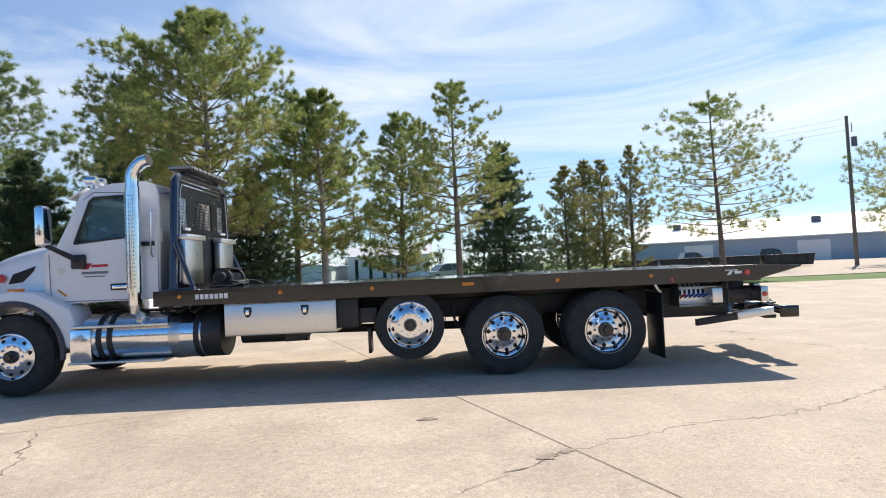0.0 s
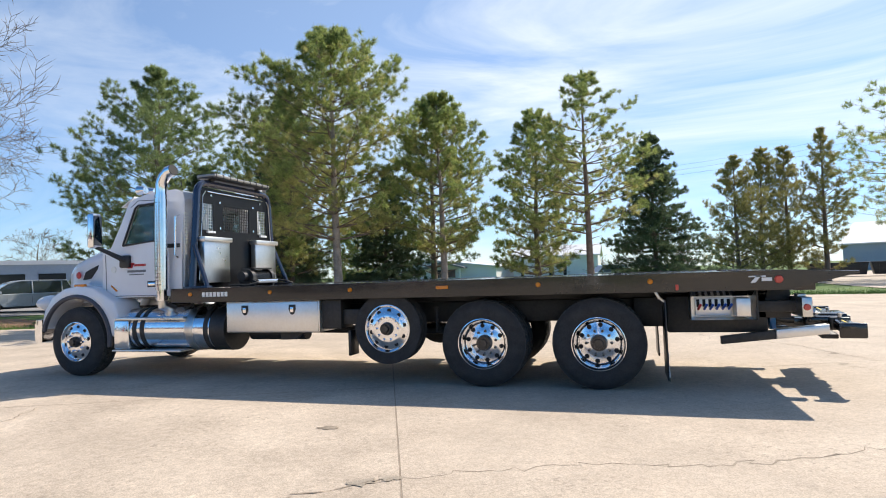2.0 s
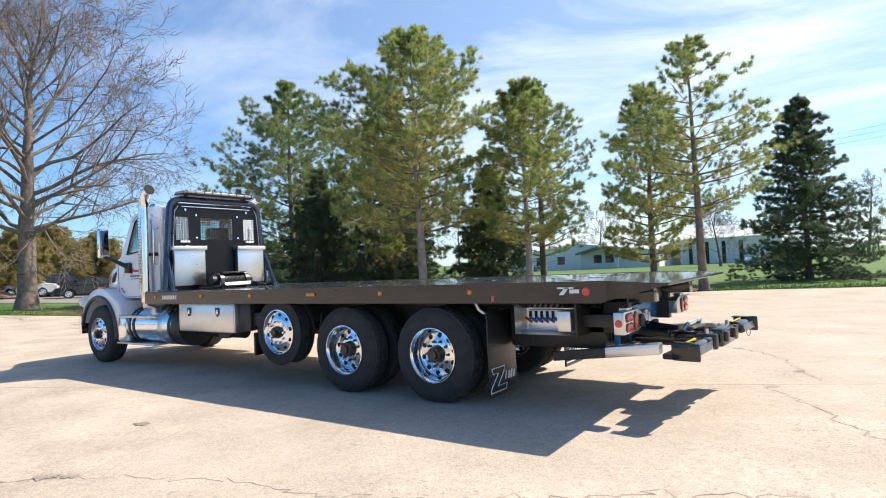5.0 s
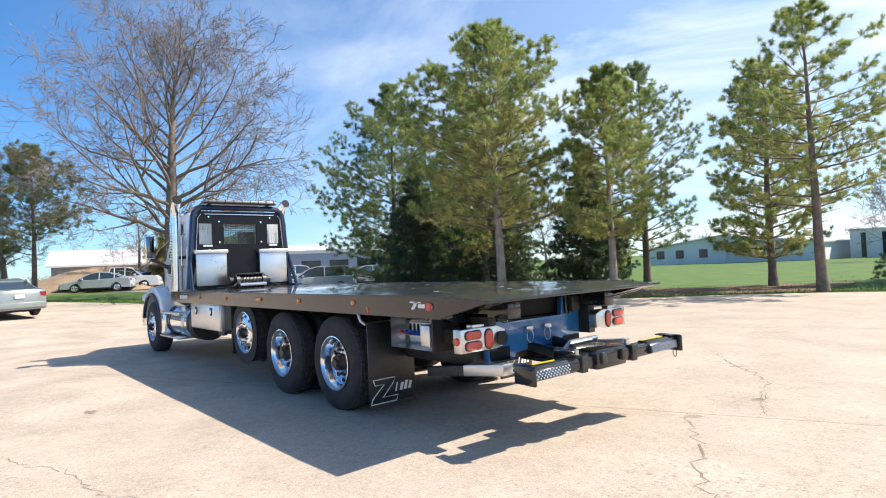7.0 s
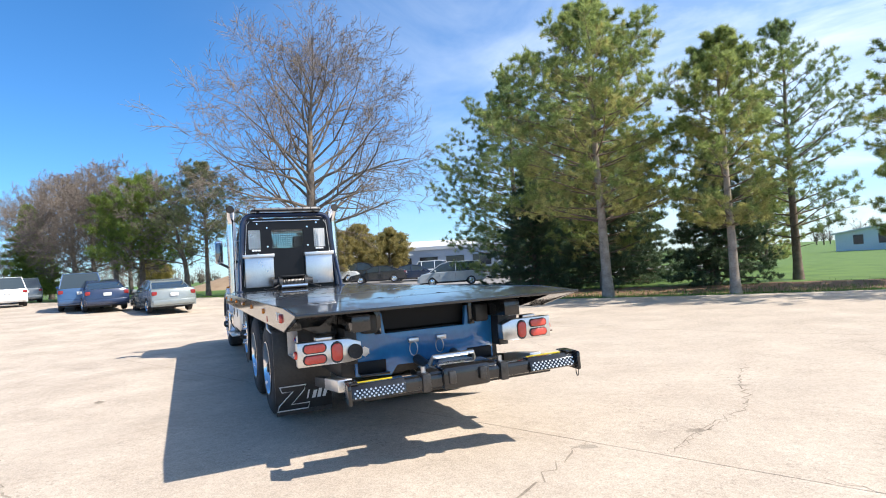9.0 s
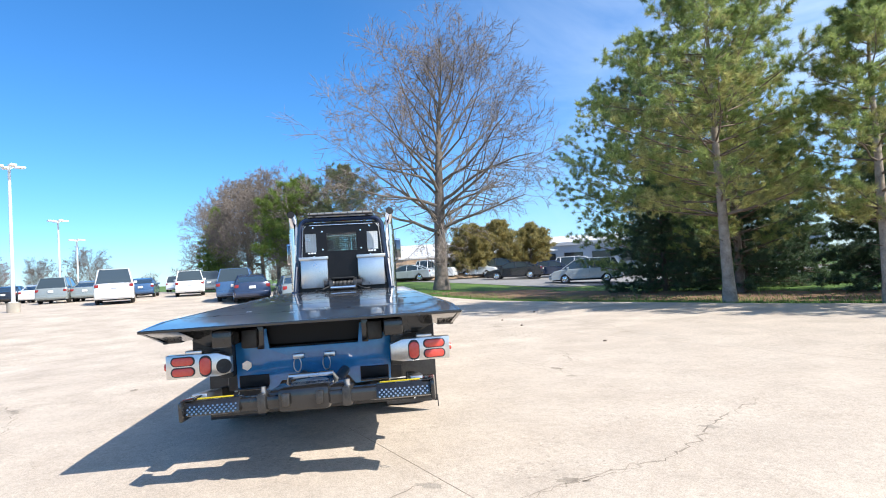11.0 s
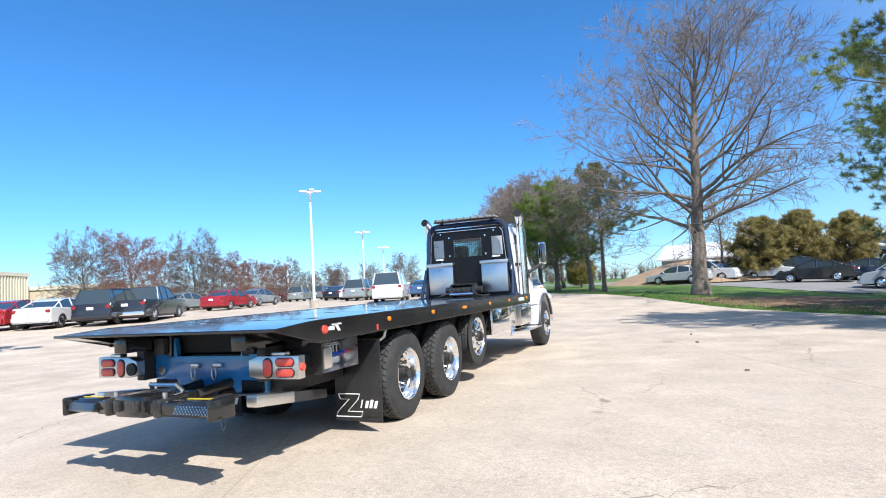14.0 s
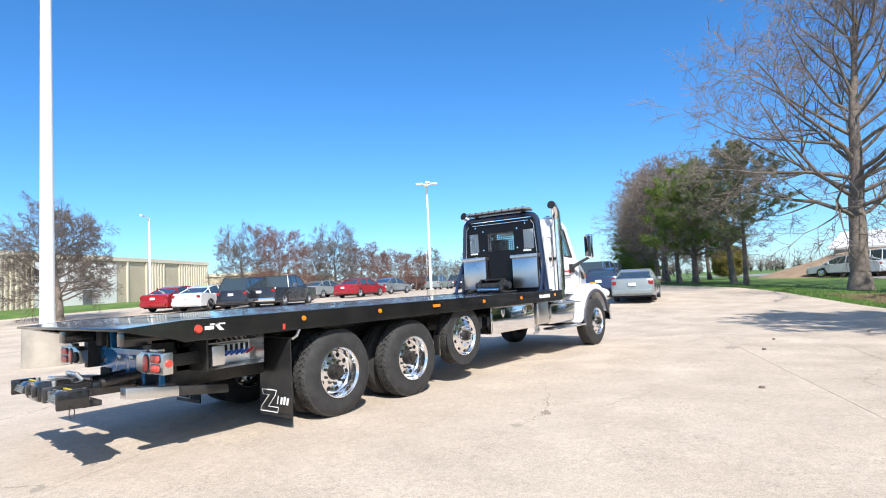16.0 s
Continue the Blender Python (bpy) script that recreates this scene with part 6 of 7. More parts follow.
def build_car(kind, colour, label, group):
    ln, wd, body, cab_p = KINDS[kind]
    c = thing("parked_car" if kind != "pickup" else "pickup_truck", 0, 0, 0, label, "car" if kind != "pickup" else "pickup", group)
    w = wd / 2
    paint = CP[colour]
    zb = 0.28
    wr = 0.33 if kind in ("sedan", "minivan") else 0.38
    ax = ln * 0.29
    # lower body with wheel arches cut into the outline
    pts = list(body)
    low = [(ln / 2 - 0.02, zb)]
    for cx in (ax, -ax):
        low += [(cx + (wr + 0.07) * math.cos(a), 0.30 + (wr + 0.07) * math.sin(a)) for a in [math.radians(d) for d in (0, 30, 60, 90, 120, 150, 180)]]
    low.append((-ln / 2 + 0.02, zb))
    bm = bmesh.new()
    outline = pts + low

    def ring(y, shrink, tuck):
        return [((x * shrink), y, z - tuck * max(0, z - 0.6)) for x, z in outline]
    loft([ring(w * f, k, q) for f, k, q in ((-1, 0.95, 0.10), (-0.97, 0.968, 0.045), (-0.86, 0.986, 0.015), (-0.5, 1.0, 0.0), (0.5, 1.0, 0.0), (0.86, 0.986, 0.015), (0.97, 0.968, 0.045), (1, 0.95, 0.10))], True, bm)
    bmesh.ops.triangulate(bm, faces=[f for f in bm.faces if len(f.verts) > 4])
    bd = part("body", bm, paint, c, angle=30)
    part("underbody", box(-ln / 2 + 0.15, ln / 2 - 0.15, -w + 0.18, w - 0.18, 0.2, 0.75), M_HOLE, c)

    wl_, wt = w * 0.92, w * (0.66 if kind == "sedan" else 0.74)
    zs0, zs1 = cab_p[0][1], max(p[1] for p in cab_p)

    def side_y(z):
        return wl_ + (wt - wl_) * (z - zs0) / (zs1 - zs0)
    bm = bmesh.new()
    lo = [bm.verts.new((x, -side_y(z), z)) for x, z in cab_p]
    hi = [bm.verts.new((x, side_y(z), z)) for x, z in cab_p]
    bm.faces.new(lo), bm.faces.new(hi[::-1])
    for i in range(len(cab_p) - 1):
        bm.faces.new((lo[i], hi[i], hi[i + 1], lo[i + 1]))
    part("cabin_glass", bm, M_CARGLASS, c, angle=20)
    top = cab_p[2:-2] if kind == "sedan" else cab_p[1:-1]
    for s in (-1, 1):
        bm = pipe([(x, s * side_y(z), z) for x, z in cab_p], 0.03, 6)
        part("roof_rail", bm, paint, c)
        for xp in ((cab_p[0][0] + cab_p[-1][0]) / 2 - 0.05, cab_p[-2][0] - 0.25):
            part("pillar", pipe([(xp, s * side_y(zs0), zs0), (xp, s * (side_y(zs1 - 0.04)), zs1 - 0.04)], 0.035, 6), paint, c)
    bm = bmesh.new()
    a = [bm.verts.new((x, -side_y(z) - 0.01, z + 0.025)) for x, z in top]
    b = [bm.verts.new((x, side_y(z) + 0.01, z + 0.025)) for x, z in top]
    a2 = [bm.verts.new((x, -side_y(z) - 0.01, z - 0.04)) for x, z in top]
    b2 = [bm.verts.new((x, side_y(z) + 0.01, z - 0.04)) for x, z in top]
    for i in range(len(top) - 1):
        bm.faces.new((a[i], b[i], b[i + 1], a[i + 1]))
        bm.faces.new((a[i], a[i + 1], a2[i + 1], a2[i]))
        bm.faces.new((b[i + 1], b[i], b2[i], b2[i + 1]))
    bm.faces.new((a[0], a2[0], b2[0], b[0]))
    bm.faces.new((a[-1], b[-1], b2[-1], a2[-1]))
    part("roof", bm, paint, c, angle=40)
    zr = body[-3][1]
    if kind == "pickup":
        # block flush with the sides; shade of the hollow bed is its colour
        part("cargo_bed", box(1.12, ln / 2 - 0.1, -w + 0.1, w - 0.1, 0.9, 1.125), M_HOLE, c)
    for s in (-1, 1):
        part("tail_light", box(ln / 2 - 0.24, ln / 2 - 0.035, min(s * (w - 0.24), s * (w - 0.03)), max(s * (w - 0.24), s * (w - 0.03)), zr - 0.25, zr - 0.08, 0.03), M_TAIL, c)
        part("headlight", box(-ln / 2 - 0.01, -ln / 2 + 0.2, min(s * (w - 0.42), s * (w - 0.03)), max(s * (w - 0.42), s * (w - 0.03)), 0.6, 0.74, 0.02), M_CLEAR, c)
        part("wing_mirror", box(cab_p[0][0] + 0.35, cab_p[0][0] + 0.5, min(s * (w - 0.05), s * (w + 0.14)), max(s * (w - 0.05), s * (w + 0.14)), zs0 + 0.02, zs0 + 0.16, 0.03), paint, c)
        part("door_line", pipe([(-0.85, s * (w + 0.001), 0.45), (-0.85, s * (w + 0.001), 0.85)], 0.006, 4), M_HOLE, c)
        part("door_line", pipe([(0.3, s * (w + 0.001), 0.45), (0.3, s * (w + 0.001), 0.85)], 0.006, 4), M_HOLE, c)
        part("sill_trim", box(-ax + wr + 0.1, ax - wr - 0.1, min(s * (w - 0.05), s * (w + 0.004)), max(s * (w - 0.05), s * (w + 0.004)), 0.24, 0.33, 0.01), M_PLASTIC, c)
    part("rear_bumper", box(ln / 2 - 0.2, ln / 2 + 0.06, -w + 0.05, w - 0.05, 0.34, 0.56, 0.05), paint if kind != "pickup" else M_CHROME, c)
    part("front_bumper", box(-ln / 2 - 0.06, -ln / 2 + 0.2, -w + 0.05, w - 0.05, 0.3, 0.54, 0.05), paint, c)
    part("number_plate", box(ln / 2 + 0.01, ln / 2 + 0.03 if kind not in ("pickup",) else ln / 2 + 0.025, -0.16, 0.16, zr - 0.30, zr - 0.16, 0.004), M_WMARK, c)
    for x in (-ax, ax):
        for s in (-1, 1):
            bm = lathe([(0.20, -0.1), (wr - 0.03, -0.105), (wr, -0.07), (wr, 0.07), (wr - 0.03, 0.105), (0.2, 0.1)], 24)
            wh = part("wheel", bm, M_RUBBER, c)
            wh.matrix_basis = pose(x, s * (w - 0.10), wr, 0, 0, 0 if s < 0 else 180)
            bm = lathe([(0.215, -0.095), (0.2, -0.11), (0.17, -0.085), (0.06, -0.10), (0.0, -0.10)], 24)
            part("wheel_rim", bm, M_ALU, wh)
            for k in range(5):
                a = 1.2566 * k + 0.2
                q = Vector((0.13 * math.cos(a), -0.096, 0.13 * math.sin(a)))
                part("rim_slot", rod(q + Vector((0, 0.02, 0)), q - Vector((0, 0.003, 0)), 0.035, n=8), M_HOLE, wh)
    return c


CARS = [
    # kind, colour, x, y, heading in degrees (0: nose to -x), label, group
    ("sedan", "silver", -22.6, -3.1, 14, "greenish silver sedan parked on the concrete lot, seen from behind", "cars near the drive"),
    ("sedan", "navy", -25.6, -5.9, 14, "dark blue sedan parked beside a silver one", "cars near the drive"),
    ("suv", "blue", -27.2, -6.9, 8, "blue hatchback parked in line", "cars near the drive"),
    ("sedan", "red", -13.2, -27.8, 26, "dark red coupe at the end of the row", "cars across the lot"),
    ("sedan", "white", -13.9, -25.6, 27, "white sedan beside a red coupe", "cars across the lot"),
    ("suv", "dark", -15.4, -23.5, 27, "black sport utility vehicle", "cars across the lot"),
    ("pickup", "dark", -17.0, -22.8, 26, "black pickup truck with an open bed", "cars across the lot"),
    ("sedan", "silver", -27.8, -31.6, 12, "silver sedan in the middle row", "cars across the lot"),
    ("sedan", "red", -27.0, -26.4, 12, "bright dark-red sedan in the middle row", "cars across the lot"),
    ("sedan", "grey", -33.4, -29.2, 12, "grey sedan in the middle row", "cars across the lot"),
    ("sedan", "navy", -33.0, -32.4, 12, "dark blue sedan in the second row", "cars across the lot"),
    ("suv", "dark", -52.5, -42.0, 20, "black suv far across the lot", "cars across the lot"),
    ("suv", "silver", -51.0, -37.8, 20, "silver suv far across the lot", "cars across the lot"),
    ("suv", "grey", -57.5, -39.0, 12, "grey car far across the lot", "cars across the lot"),
    ("sedan", "white", -52.5, -33.8, 14, "white sedan far across the lot", "cars across the lot"),
    ("sedan", "red", -66.0, -42.0, 14, "red car far across the lot", "cars across the lot"),
    ("suv", "silver", -37.0, -21.2, 14, "silver suv parked mid-lot", "cars across the lot"),
    ("sedan", "silver", -38.2, -19.6, 14, "silver sedan parked mid-lot", "cars across the lot"),
    ("van", "white", -30.0, -14.6, 20, "tall white van parked mid-lot", "cars across the lot"),
    ("sedan", "blue", -40.0, -16.6, 14, "small blue car parked mid-lot", "cars across the lot"),
    ("sedan", "silver", -47.5, -20.0, 14, "small silver car parked mid-lot", "cars across the lot"),
    ("suv", "white", -36.5, -12.2, 16, "white crossover parked mid-lot", "cars across the lot"),
    ("suv", "grey", -44.0, -12.8, 14, "grey crossover further along the lot", "cars across the lot"),
    ("sedan", "white", -44.5, -26.4, 14, "white sedan in the far row", "cars across the lot"),
    ("sedan", "dark", -45.5, -29.0, 14, "black car in the far row", "cars across the lot"),
    ("suv", "silver", -74.0, -33.0, 12, "silver suv at the far end", "cars across the lot"),
    ("suv", "white", -62.0, -21.0, 12, "white suv at the far end", "cars across the lot"),
    ("sedan", "white", -70.0, -29.0, 12, "white car at the far end", "cars across the lot"),
    ("minivan", "pale", -32.0, 15.9, 66, "silver minivan parked beyond the grass strip", "cars in the far lot"),
    ("sedan", "dark", -40.0, 12.8, 66, "black sedan in the far lot", "cars in the far lot"),
    ("sedan", "navy", -40.9, 16.4, 246, "dark blue sedan in the far lot", "cars in the far lot"),
    ("suv", "white", -41.3, 19.1, 246, "white suv in the far lot", "cars in the far lot"),
    ("suv", "dark", -45.2, 13.0, 246, "black suv in the far lot", "cars in the far lot"),
    ("minivan", "white", -45.8, 10.4, 246, "white estate car in the far lot", "cars in the far lot"),
    ("sedan", "white", -46.2, 8.6, 246, "white sedan in the far lot", "cars in the far lot"),
    ("pickup", "white", -45.7, 6.1, 246, "white pickup in the far lot", "cars in the far lot"),
    ("sedan", "pale", -44.2, 4.1, 66, "silver sedan at the far lot's edge", "cars in the far lot"),
    ("suv", "teal", -1.5, 52.0, 30, "teal sport utility vehicle parked behind the pines", "vehicles in the rear yard"),
    ("pickup", "dark", 33.0, 52.0, 150, "dark flatbed work truck in the rear yard", "vehicles in the rear yard"),
    ("pickup", "grey", 27.0, 58.0, 180, "grey pickup in the rear yard", "vehicles in the rear yard"),
    ("minivan", "pale", -39.5, 25.0, 66, "silver minivan deep in the far lot", "cars in the far lot"),
    ("sedan", "grey", -43.0, 26.5, 66, "grey sedan deep in the far lot", "cars in the far lot"),
]
protos = {}
for kind, colour, x, y, head, label, group in CARS:
    key = (kind, colour)
    m = pose(x, y, ground_z(x, y) - 0.014, 0, 0, head)
    if key in protos:
        c = copy_thing(protos[key], m)
    else:
        c = protos[key] = build_car(kind, colour, label, group)
        c.matrix_basis = m
    tagged(c, label, "pickup" if kind == "pickup" else "car", group)


# ---- light poles ----
def light_pole(x, y, h, r, heads, base, label, k_=1.0, turn=0.0):
    t = thing("light_pole", x, y, ground_z(x, y) - 0.02, label, "light pole", "parking lot light poles", turn)
    if base:
        bm = bmesh.new()
        rod((0, 0, 0), (0, 0, base[1]), base[0], base[0] * 0.98, 32, bm)
        part("concrete_base", bm, M_CONC_POST, t, "round concrete footing")
    z0 = base[1] if base else 0
    part("pole", rod((0, 0, z0), (0, 0, h), r, r * 0.7, 14), M_POLE, t)
    part("base_flange", box(-r * 1.7, r * 1.7, -r * 1.7, r * 1.7, z0, z0 + 0.04, 0.008), M_POLE, t)
    if heads == "cluster":
        for k in range(4):
            a = math.radians(45 + 90 * k)
            arm = part("lamp_arm", pipe([(0, 0, h - 0.1), (0.5 * k_ * math.cos(a), 0.5 * k_ * math.sin(a), h + 0.02), (0.8 * k_ * math.cos(a), 0.8 * k_ * math.sin(a), h + 0.02)], 0.04 * k_, 8), M_POLE, t)
            b = part("lamp_head", box(-0.42 * k_, 0.42 * k_, -0.26 * k_, 0.26 * k_, -0.1 * k_, 0.1 * k_, 0.05 * k_), M_POLE, t)
            b.matrix_basis = pose(0.85 * k_ * math.cos(a), 0.85 * k_ * math.sin(a), h + 0.02, 0, 0, math.degrees(a))
    elif heads == "tee":
        for s in (-1, 1):
            part("lamp_arm", pipe([(0, 0, h - 0.1), (s * 0.5 * k_, 0, h), (s * 1.2 * k_, 0, h + 0.06)], 0.05 * k_, 8), M_POLE, t)
            part("lamp_head", box(s * 1.2 * k_ - 0.4 * k_, s * 1.2 * k_ + 0.4 * k_, -0.18 * k_, 0.18 * k_, h, h + 0.16 * k_, 0.03), M_POLE, t)
    else:
        part("lamp_arm", pipe([(0, 0, h - 0.05), (0.25 * k_, 0.1 * k_, h + 0.02), (1.6 * k_, 0.6 * k_, h + 0.07)], 0.07 * k_, 8), M_POLE, t)
        part("lamp_head", pipe([(1.5 * k_, 0.56 * k_, h + 0.07), (2.1 * k_, 0.8 * k_, h + 0.09)], [0.09 * k_, 0.16 * k_], 10), M_POLE, t)
    return t


light_pole(-0.47, -9.78, 10.5, 0.165, "cluster", (0.53, 0.98), "tall white light pole on a round concrete footing")
light_pole(-24.4, -17.2, 7.4, 0.09, "cluster", (0.3, 0.5), "tall white light pole with a four-lamp head", 0.55)
light_pole(-40.4, -22.8, 6.2, 0.08, "cluster", (0.3, 0.5), "white light pole further along the lot", 0.55)
light_pole(-50.8, -26.3, 5.5, 0.08, "cluster", (0.3, 0.5), "white light pole at the far end", 0.55)
light_pole(-13.3, -31.8, 6.0, 0.09, "arm", None, "white street light with a single arm", 0.5, 20)
light_pole(-35.9, -37.4, 5.1, 0.07, "arm", None, "white street light behind the trees", 0.5, 20)
light_pole(-53.7, -41.6, 4.8, 0.08, "tee", None, "white double-armed street light", 0.7, 30)


# ---- buildings ----
def building(name, x, y, rz, ln, dp, h, wall, roof, label, eave=0.0, pitch=0.0):
    """Front wall along local x at y=0, depth to +y."""
    t = thing(name, x, y, ground_z(x, y) - 0.1, label, "building", "", rz)
    part("wall", box(0, ln, 0, dp, 0, h), wall, t, smooth=False)
    if pitch:
        bm = prism([(-0.4, h - 0.05), (dp / 2, h + pitch), (dp + 0.4, h - 0.05), (dp + 0.4, h + 0.12), (dp / 2, h + pitch + 0.18), (-0.4, h + 0.12)], "x", -0.4, ln + 0.4)
        part("roof", bm, roof, t, smooth=False)
        part("gable", prism([(0, h), (dp / 2, h + pitch), (dp, h)], "x", 0.02, ln - 0.02), wall, t, smooth=False)
    else:
        part("roof", box(-0.15, ln + 0.15, -0.15, dp + 0.15, h, h + 0.35), roof, t, smooth=False)
    return t


wh = building("warehouse", 1.2, -36.4, 210.5, 37.2, 24, 4.5, M_TAN, M_TANRIB, "long tan warehouse with pale vertical ribs")
for i in range(70):
    x = 36.96 - i * 0.45
    if 13.2 < x < 23.4 or 23.7 < x < 26.1 or 29.1 < x < 31.5:
        continue
    part("rib", box(x - 0.085, x + 0.085, -0.13, 0.0, 0.06, 4.45, 0.0), M_TANRIB, wh, smooth=False)
part("white_panel", box(13.2, 22.0, -0.07, 0.0, 0.0, 4.14), M_WALLW, wh, "white painted wall section", smooth=False)
part("service_door", box(18.0, 19.0, -0.1, -0.06, 0.03, 2.0), M_GMARK, wh, smooth=False)
off = building("office_building", -34.8, -50.8, 215, 36, 12, 2.8, M_TAN, M_TANRIB, "low office building with a glazed front")
for i in range(14):
    part("window", box(1.2 + i * 2.46, 3.1 + i * 2.46, -0.05, 0.0, 0.2, 1.75), M_WIN, off, smooth=False)
part("canopy", box(0, 36, -1.3, 0.0, 1.9, 2.25), M_TANRIB, off, smooth=False)
building("barn", -56.6, 2.5, 80, 27, 9, 2.2, M_WALLG, M_ROOF, "long white-roofed barn with a grey gable", pitch=1.5)
building("shed", -69.7, 25.0, 70, 24, 11, 2.3, M_WALLW, M_ROOF, "white metal shed behind the far lot", pitch=1.3)
b = building("metal_warehouse", 29, 84, -26, 95, 26, 3.6, M_WALLG, M_ROOF, "long low metal warehouse with a pale roof", pitch=3.4)
for i in range(6):
    part("dock_door", box(8 + i * 15, 12 + i * 15, -0.1, 0.0, 0.1, 3.0), M_WALLW, b, smooth=False)
for i in range(9):
    part("roof_vent", box(6 + i * 10, 7.2 + i * 10, 8, 9.2, 5.4, 6.8, 0.1), M_GMARK, b, smooth=False)
b = building("white_hall", -18, 77, 90, 20, 24, 2.3, M_WALLW, M_ROOF, "white hall with a wide shallow gable across the lawn", pitch=1.5)
part("porch_roof", prism([(4.5, 2.2), (8.0, 3.1), (11.5, 2.2), (11.5, 2.45), (8.0, 3.35), (4.5, 2.45)], "x", -2.0, 0.0), M_GMARK, b, smooth=False)
for y in (5.2, 10.8):
    part("porch_post", box(-1.9, -1.7, y - 0.1, y + 0.1, 0.0, 2.3), M_WALLW, b, smooth=False)
for y in (6.4, 8.2, 14.0, 17.5, 20.5):
    part("window", box(-0.06, 0.0, y, y + 1.2, 0.9, 2.1), M_WIN, b, smooth=False)
b = building("striped_hall", -16.5, 83, 0, 13, 12, 3.6, M_WALLW, M_ROOF, "small white hall with dark door bays", pitch=1.8)
for i in range(4):
    part("door_bay", box(1.2 + i * 2.2, 1.7 + i * 2.2, -0.08, 0.0, 0.1, 3.2), M_WIN, b, smooth=False)
b = building("flat_office", -54.6, 18.3, 58.8, 28, 10, 2.8, M_WALLG, M_ROOF, "grey flat-roofed office with a row of windows")
for i in range(9):
    part("window", box(1.0 + i * 2.94, 3.0 + i * 2.94, -0.06, 0.0, 0.8, 2.0), M_WIN, b, smooth=False)
# low stock in the rear yard
for i in range(4):
    t = thing("dumpster", 15.5 + 4.4 * i, 49 - 1.2 * i, -0.02, "long dark steel bin standing in the rear yard", "bin", "bins in the rear yard", -14)
    part("bin_body", prism([(0, 0.15), (4.0, 0.15), (4.2, 1.15), (-0.2, 1.15)], "y", 0, 1.8, 0.02), M_FRAME, t)
    part("bin_rim", box(-0.25, 4.25, -0.05, 1.85, 1.12, 1.2, 0.01), M_PLASTIC, t)
    for k in range(5):
        part("bin_rib", box(0.3 + 0.8 * k, 0.38 + 0.8 * k, -0.06, 0.0, 0.2, 1.12), M_FRAME, t)

# utility pole
up = thing("utility_pole", 33.4, 40, -0.05, "weathered wooden utility pole with wires", "utility pole")
part("pole", rod((0, 0, 0), (-0.1, 0, 12.8), 0.17, 0.12, 12), M_WOODPOLE, up)
part("insulator", rod((0.3, 0, 11.4), (0.3, 0, 12.2), 0.05, n=8), M_POLE, up)
part("transformer", rod((0.45, 0, 10.2), (0.45, 0, 11.0), 0.22, n=14), M_GMARK, up)
bm = bmesh.new()
for k in range(3):
    pipe([(-0.1 - 40 * i / 10, 25 * i / 10, 12.6 - 0.5 * k - 3.0 * (i / 10) * (1 - i / 10)) for i in range(11)], 0.007, 4, bm)
part("wire", bm, M_PLASTIC, up)

# dirt mound by the drive
bm = bmesh.new()
rngm = np.random.default_rng(7)
n, rings = 36, []
for j in range(9):
    f = j / 8
    rings.append([bm.verts.new(((13.5 * (1 - f) + 0.3) * math.cos(6.2832 * k / n) * 0.8, (13.5 * (1 - f) + 0.3) * math.sin(6.2832 * k / n), 2.9 * (1 - (1 - f) ** 1.6) * (1 + 0.10 * math.sin(3 * k / n * 6.28 + j)) * rngm.uniform(0.93, 1.07))) for k in range(n)])
for a, b in zip(rings, rings[1:]):
    for k in range(n):
        bm.faces.new((a[k], a[(k + 1) % n], b[(k + 1) % n], b[k]))
bm.faces.new(rings[-1])
md = part("dirt_mound", bm, M_DIRT)
md.matrix_basis = pose(-50.2, 5.8, ground_z(-50.2, 5.8) - 0.06) @ Matrix.Scale(0.62, 4)
tagged(md, "low mound of bare brown soil beside the far lot", "mound")

# grass bank along the warehouse
ca, sa_ = math.cos(radians(210.5)), math.sin(radians(210.5))


def wall_point(u, v, z):
    return (1.2 + u * ca - v * sa_, -36.4 + u * sa_ + v * ca, z)


V, F = [], []
prof = [(-5.7, -0.05), (-5.2, 0.12), (-3.0, 0.22), (-1.2, 0.30), (-0.2, 0.34), (0.1, 0.34)]
for i in range(34):
    for v, z in prof:
        x, y, q = wall_point(-3 + 1.3 * i, v, z)
        V.append((x, y, ground_z(x, y) + q + 0.02 * math.sin(i * 1.7 + v)))
n = len(prof)
F = [(i * n + j, (i + 1) * n + j, (i + 1) * n + j + 1, i * n + j + 1) for i in range(33) for j in range(n - 1)]
tagged(raw("grass_bank", V, F, M_GRASS, smooth=True), "low green grass bank along the warehouse wall", "ground", kind="structure")


# ---- slabs, joints and cracks of the lot ----
TH = radians(23.0)
UX, UY = Vector((math.cos(TH), math.sin(TH), 0)), Vector((-math.sin(TH), math.cos(TH), 0))
SU, SV, U0, V0 = 12.2, 7.0, -2.77, -0.22
slab_me = None
for i in range(-1, 3):
    for j in range(-6, 3):
        c = UX * (U0 + SU * (i + 0.5)) + UY * (V0 + SV * (j + 0.5))
        cs = [c + UX * a * SU / 2 + UY * b * SV / 2 for a in (-1, 1) for b in (-1, 1)]
        if any(ground_z(p.x, p.y) > 0 or p.x < -9.0 or p.y > edge_y(p.x) - 0.1 for p in cs):
            continue
        if slab_me is None:
            bm = box(-SU / 2 + 0.004, SU / 2 - 0.004, -SV / 2 + 0.004, SV / 2 - 0.004, -0.012, 0.0)
            s = part("slab", bm, M_CONC, LOT, smooth=False)
            slab_me = s.data
        else:
            s = new("slab", slab_me)
            s.parent = LOT
        s.matrix_basis = pose(c.x, c.y, 0, 0, 0, 23.0)


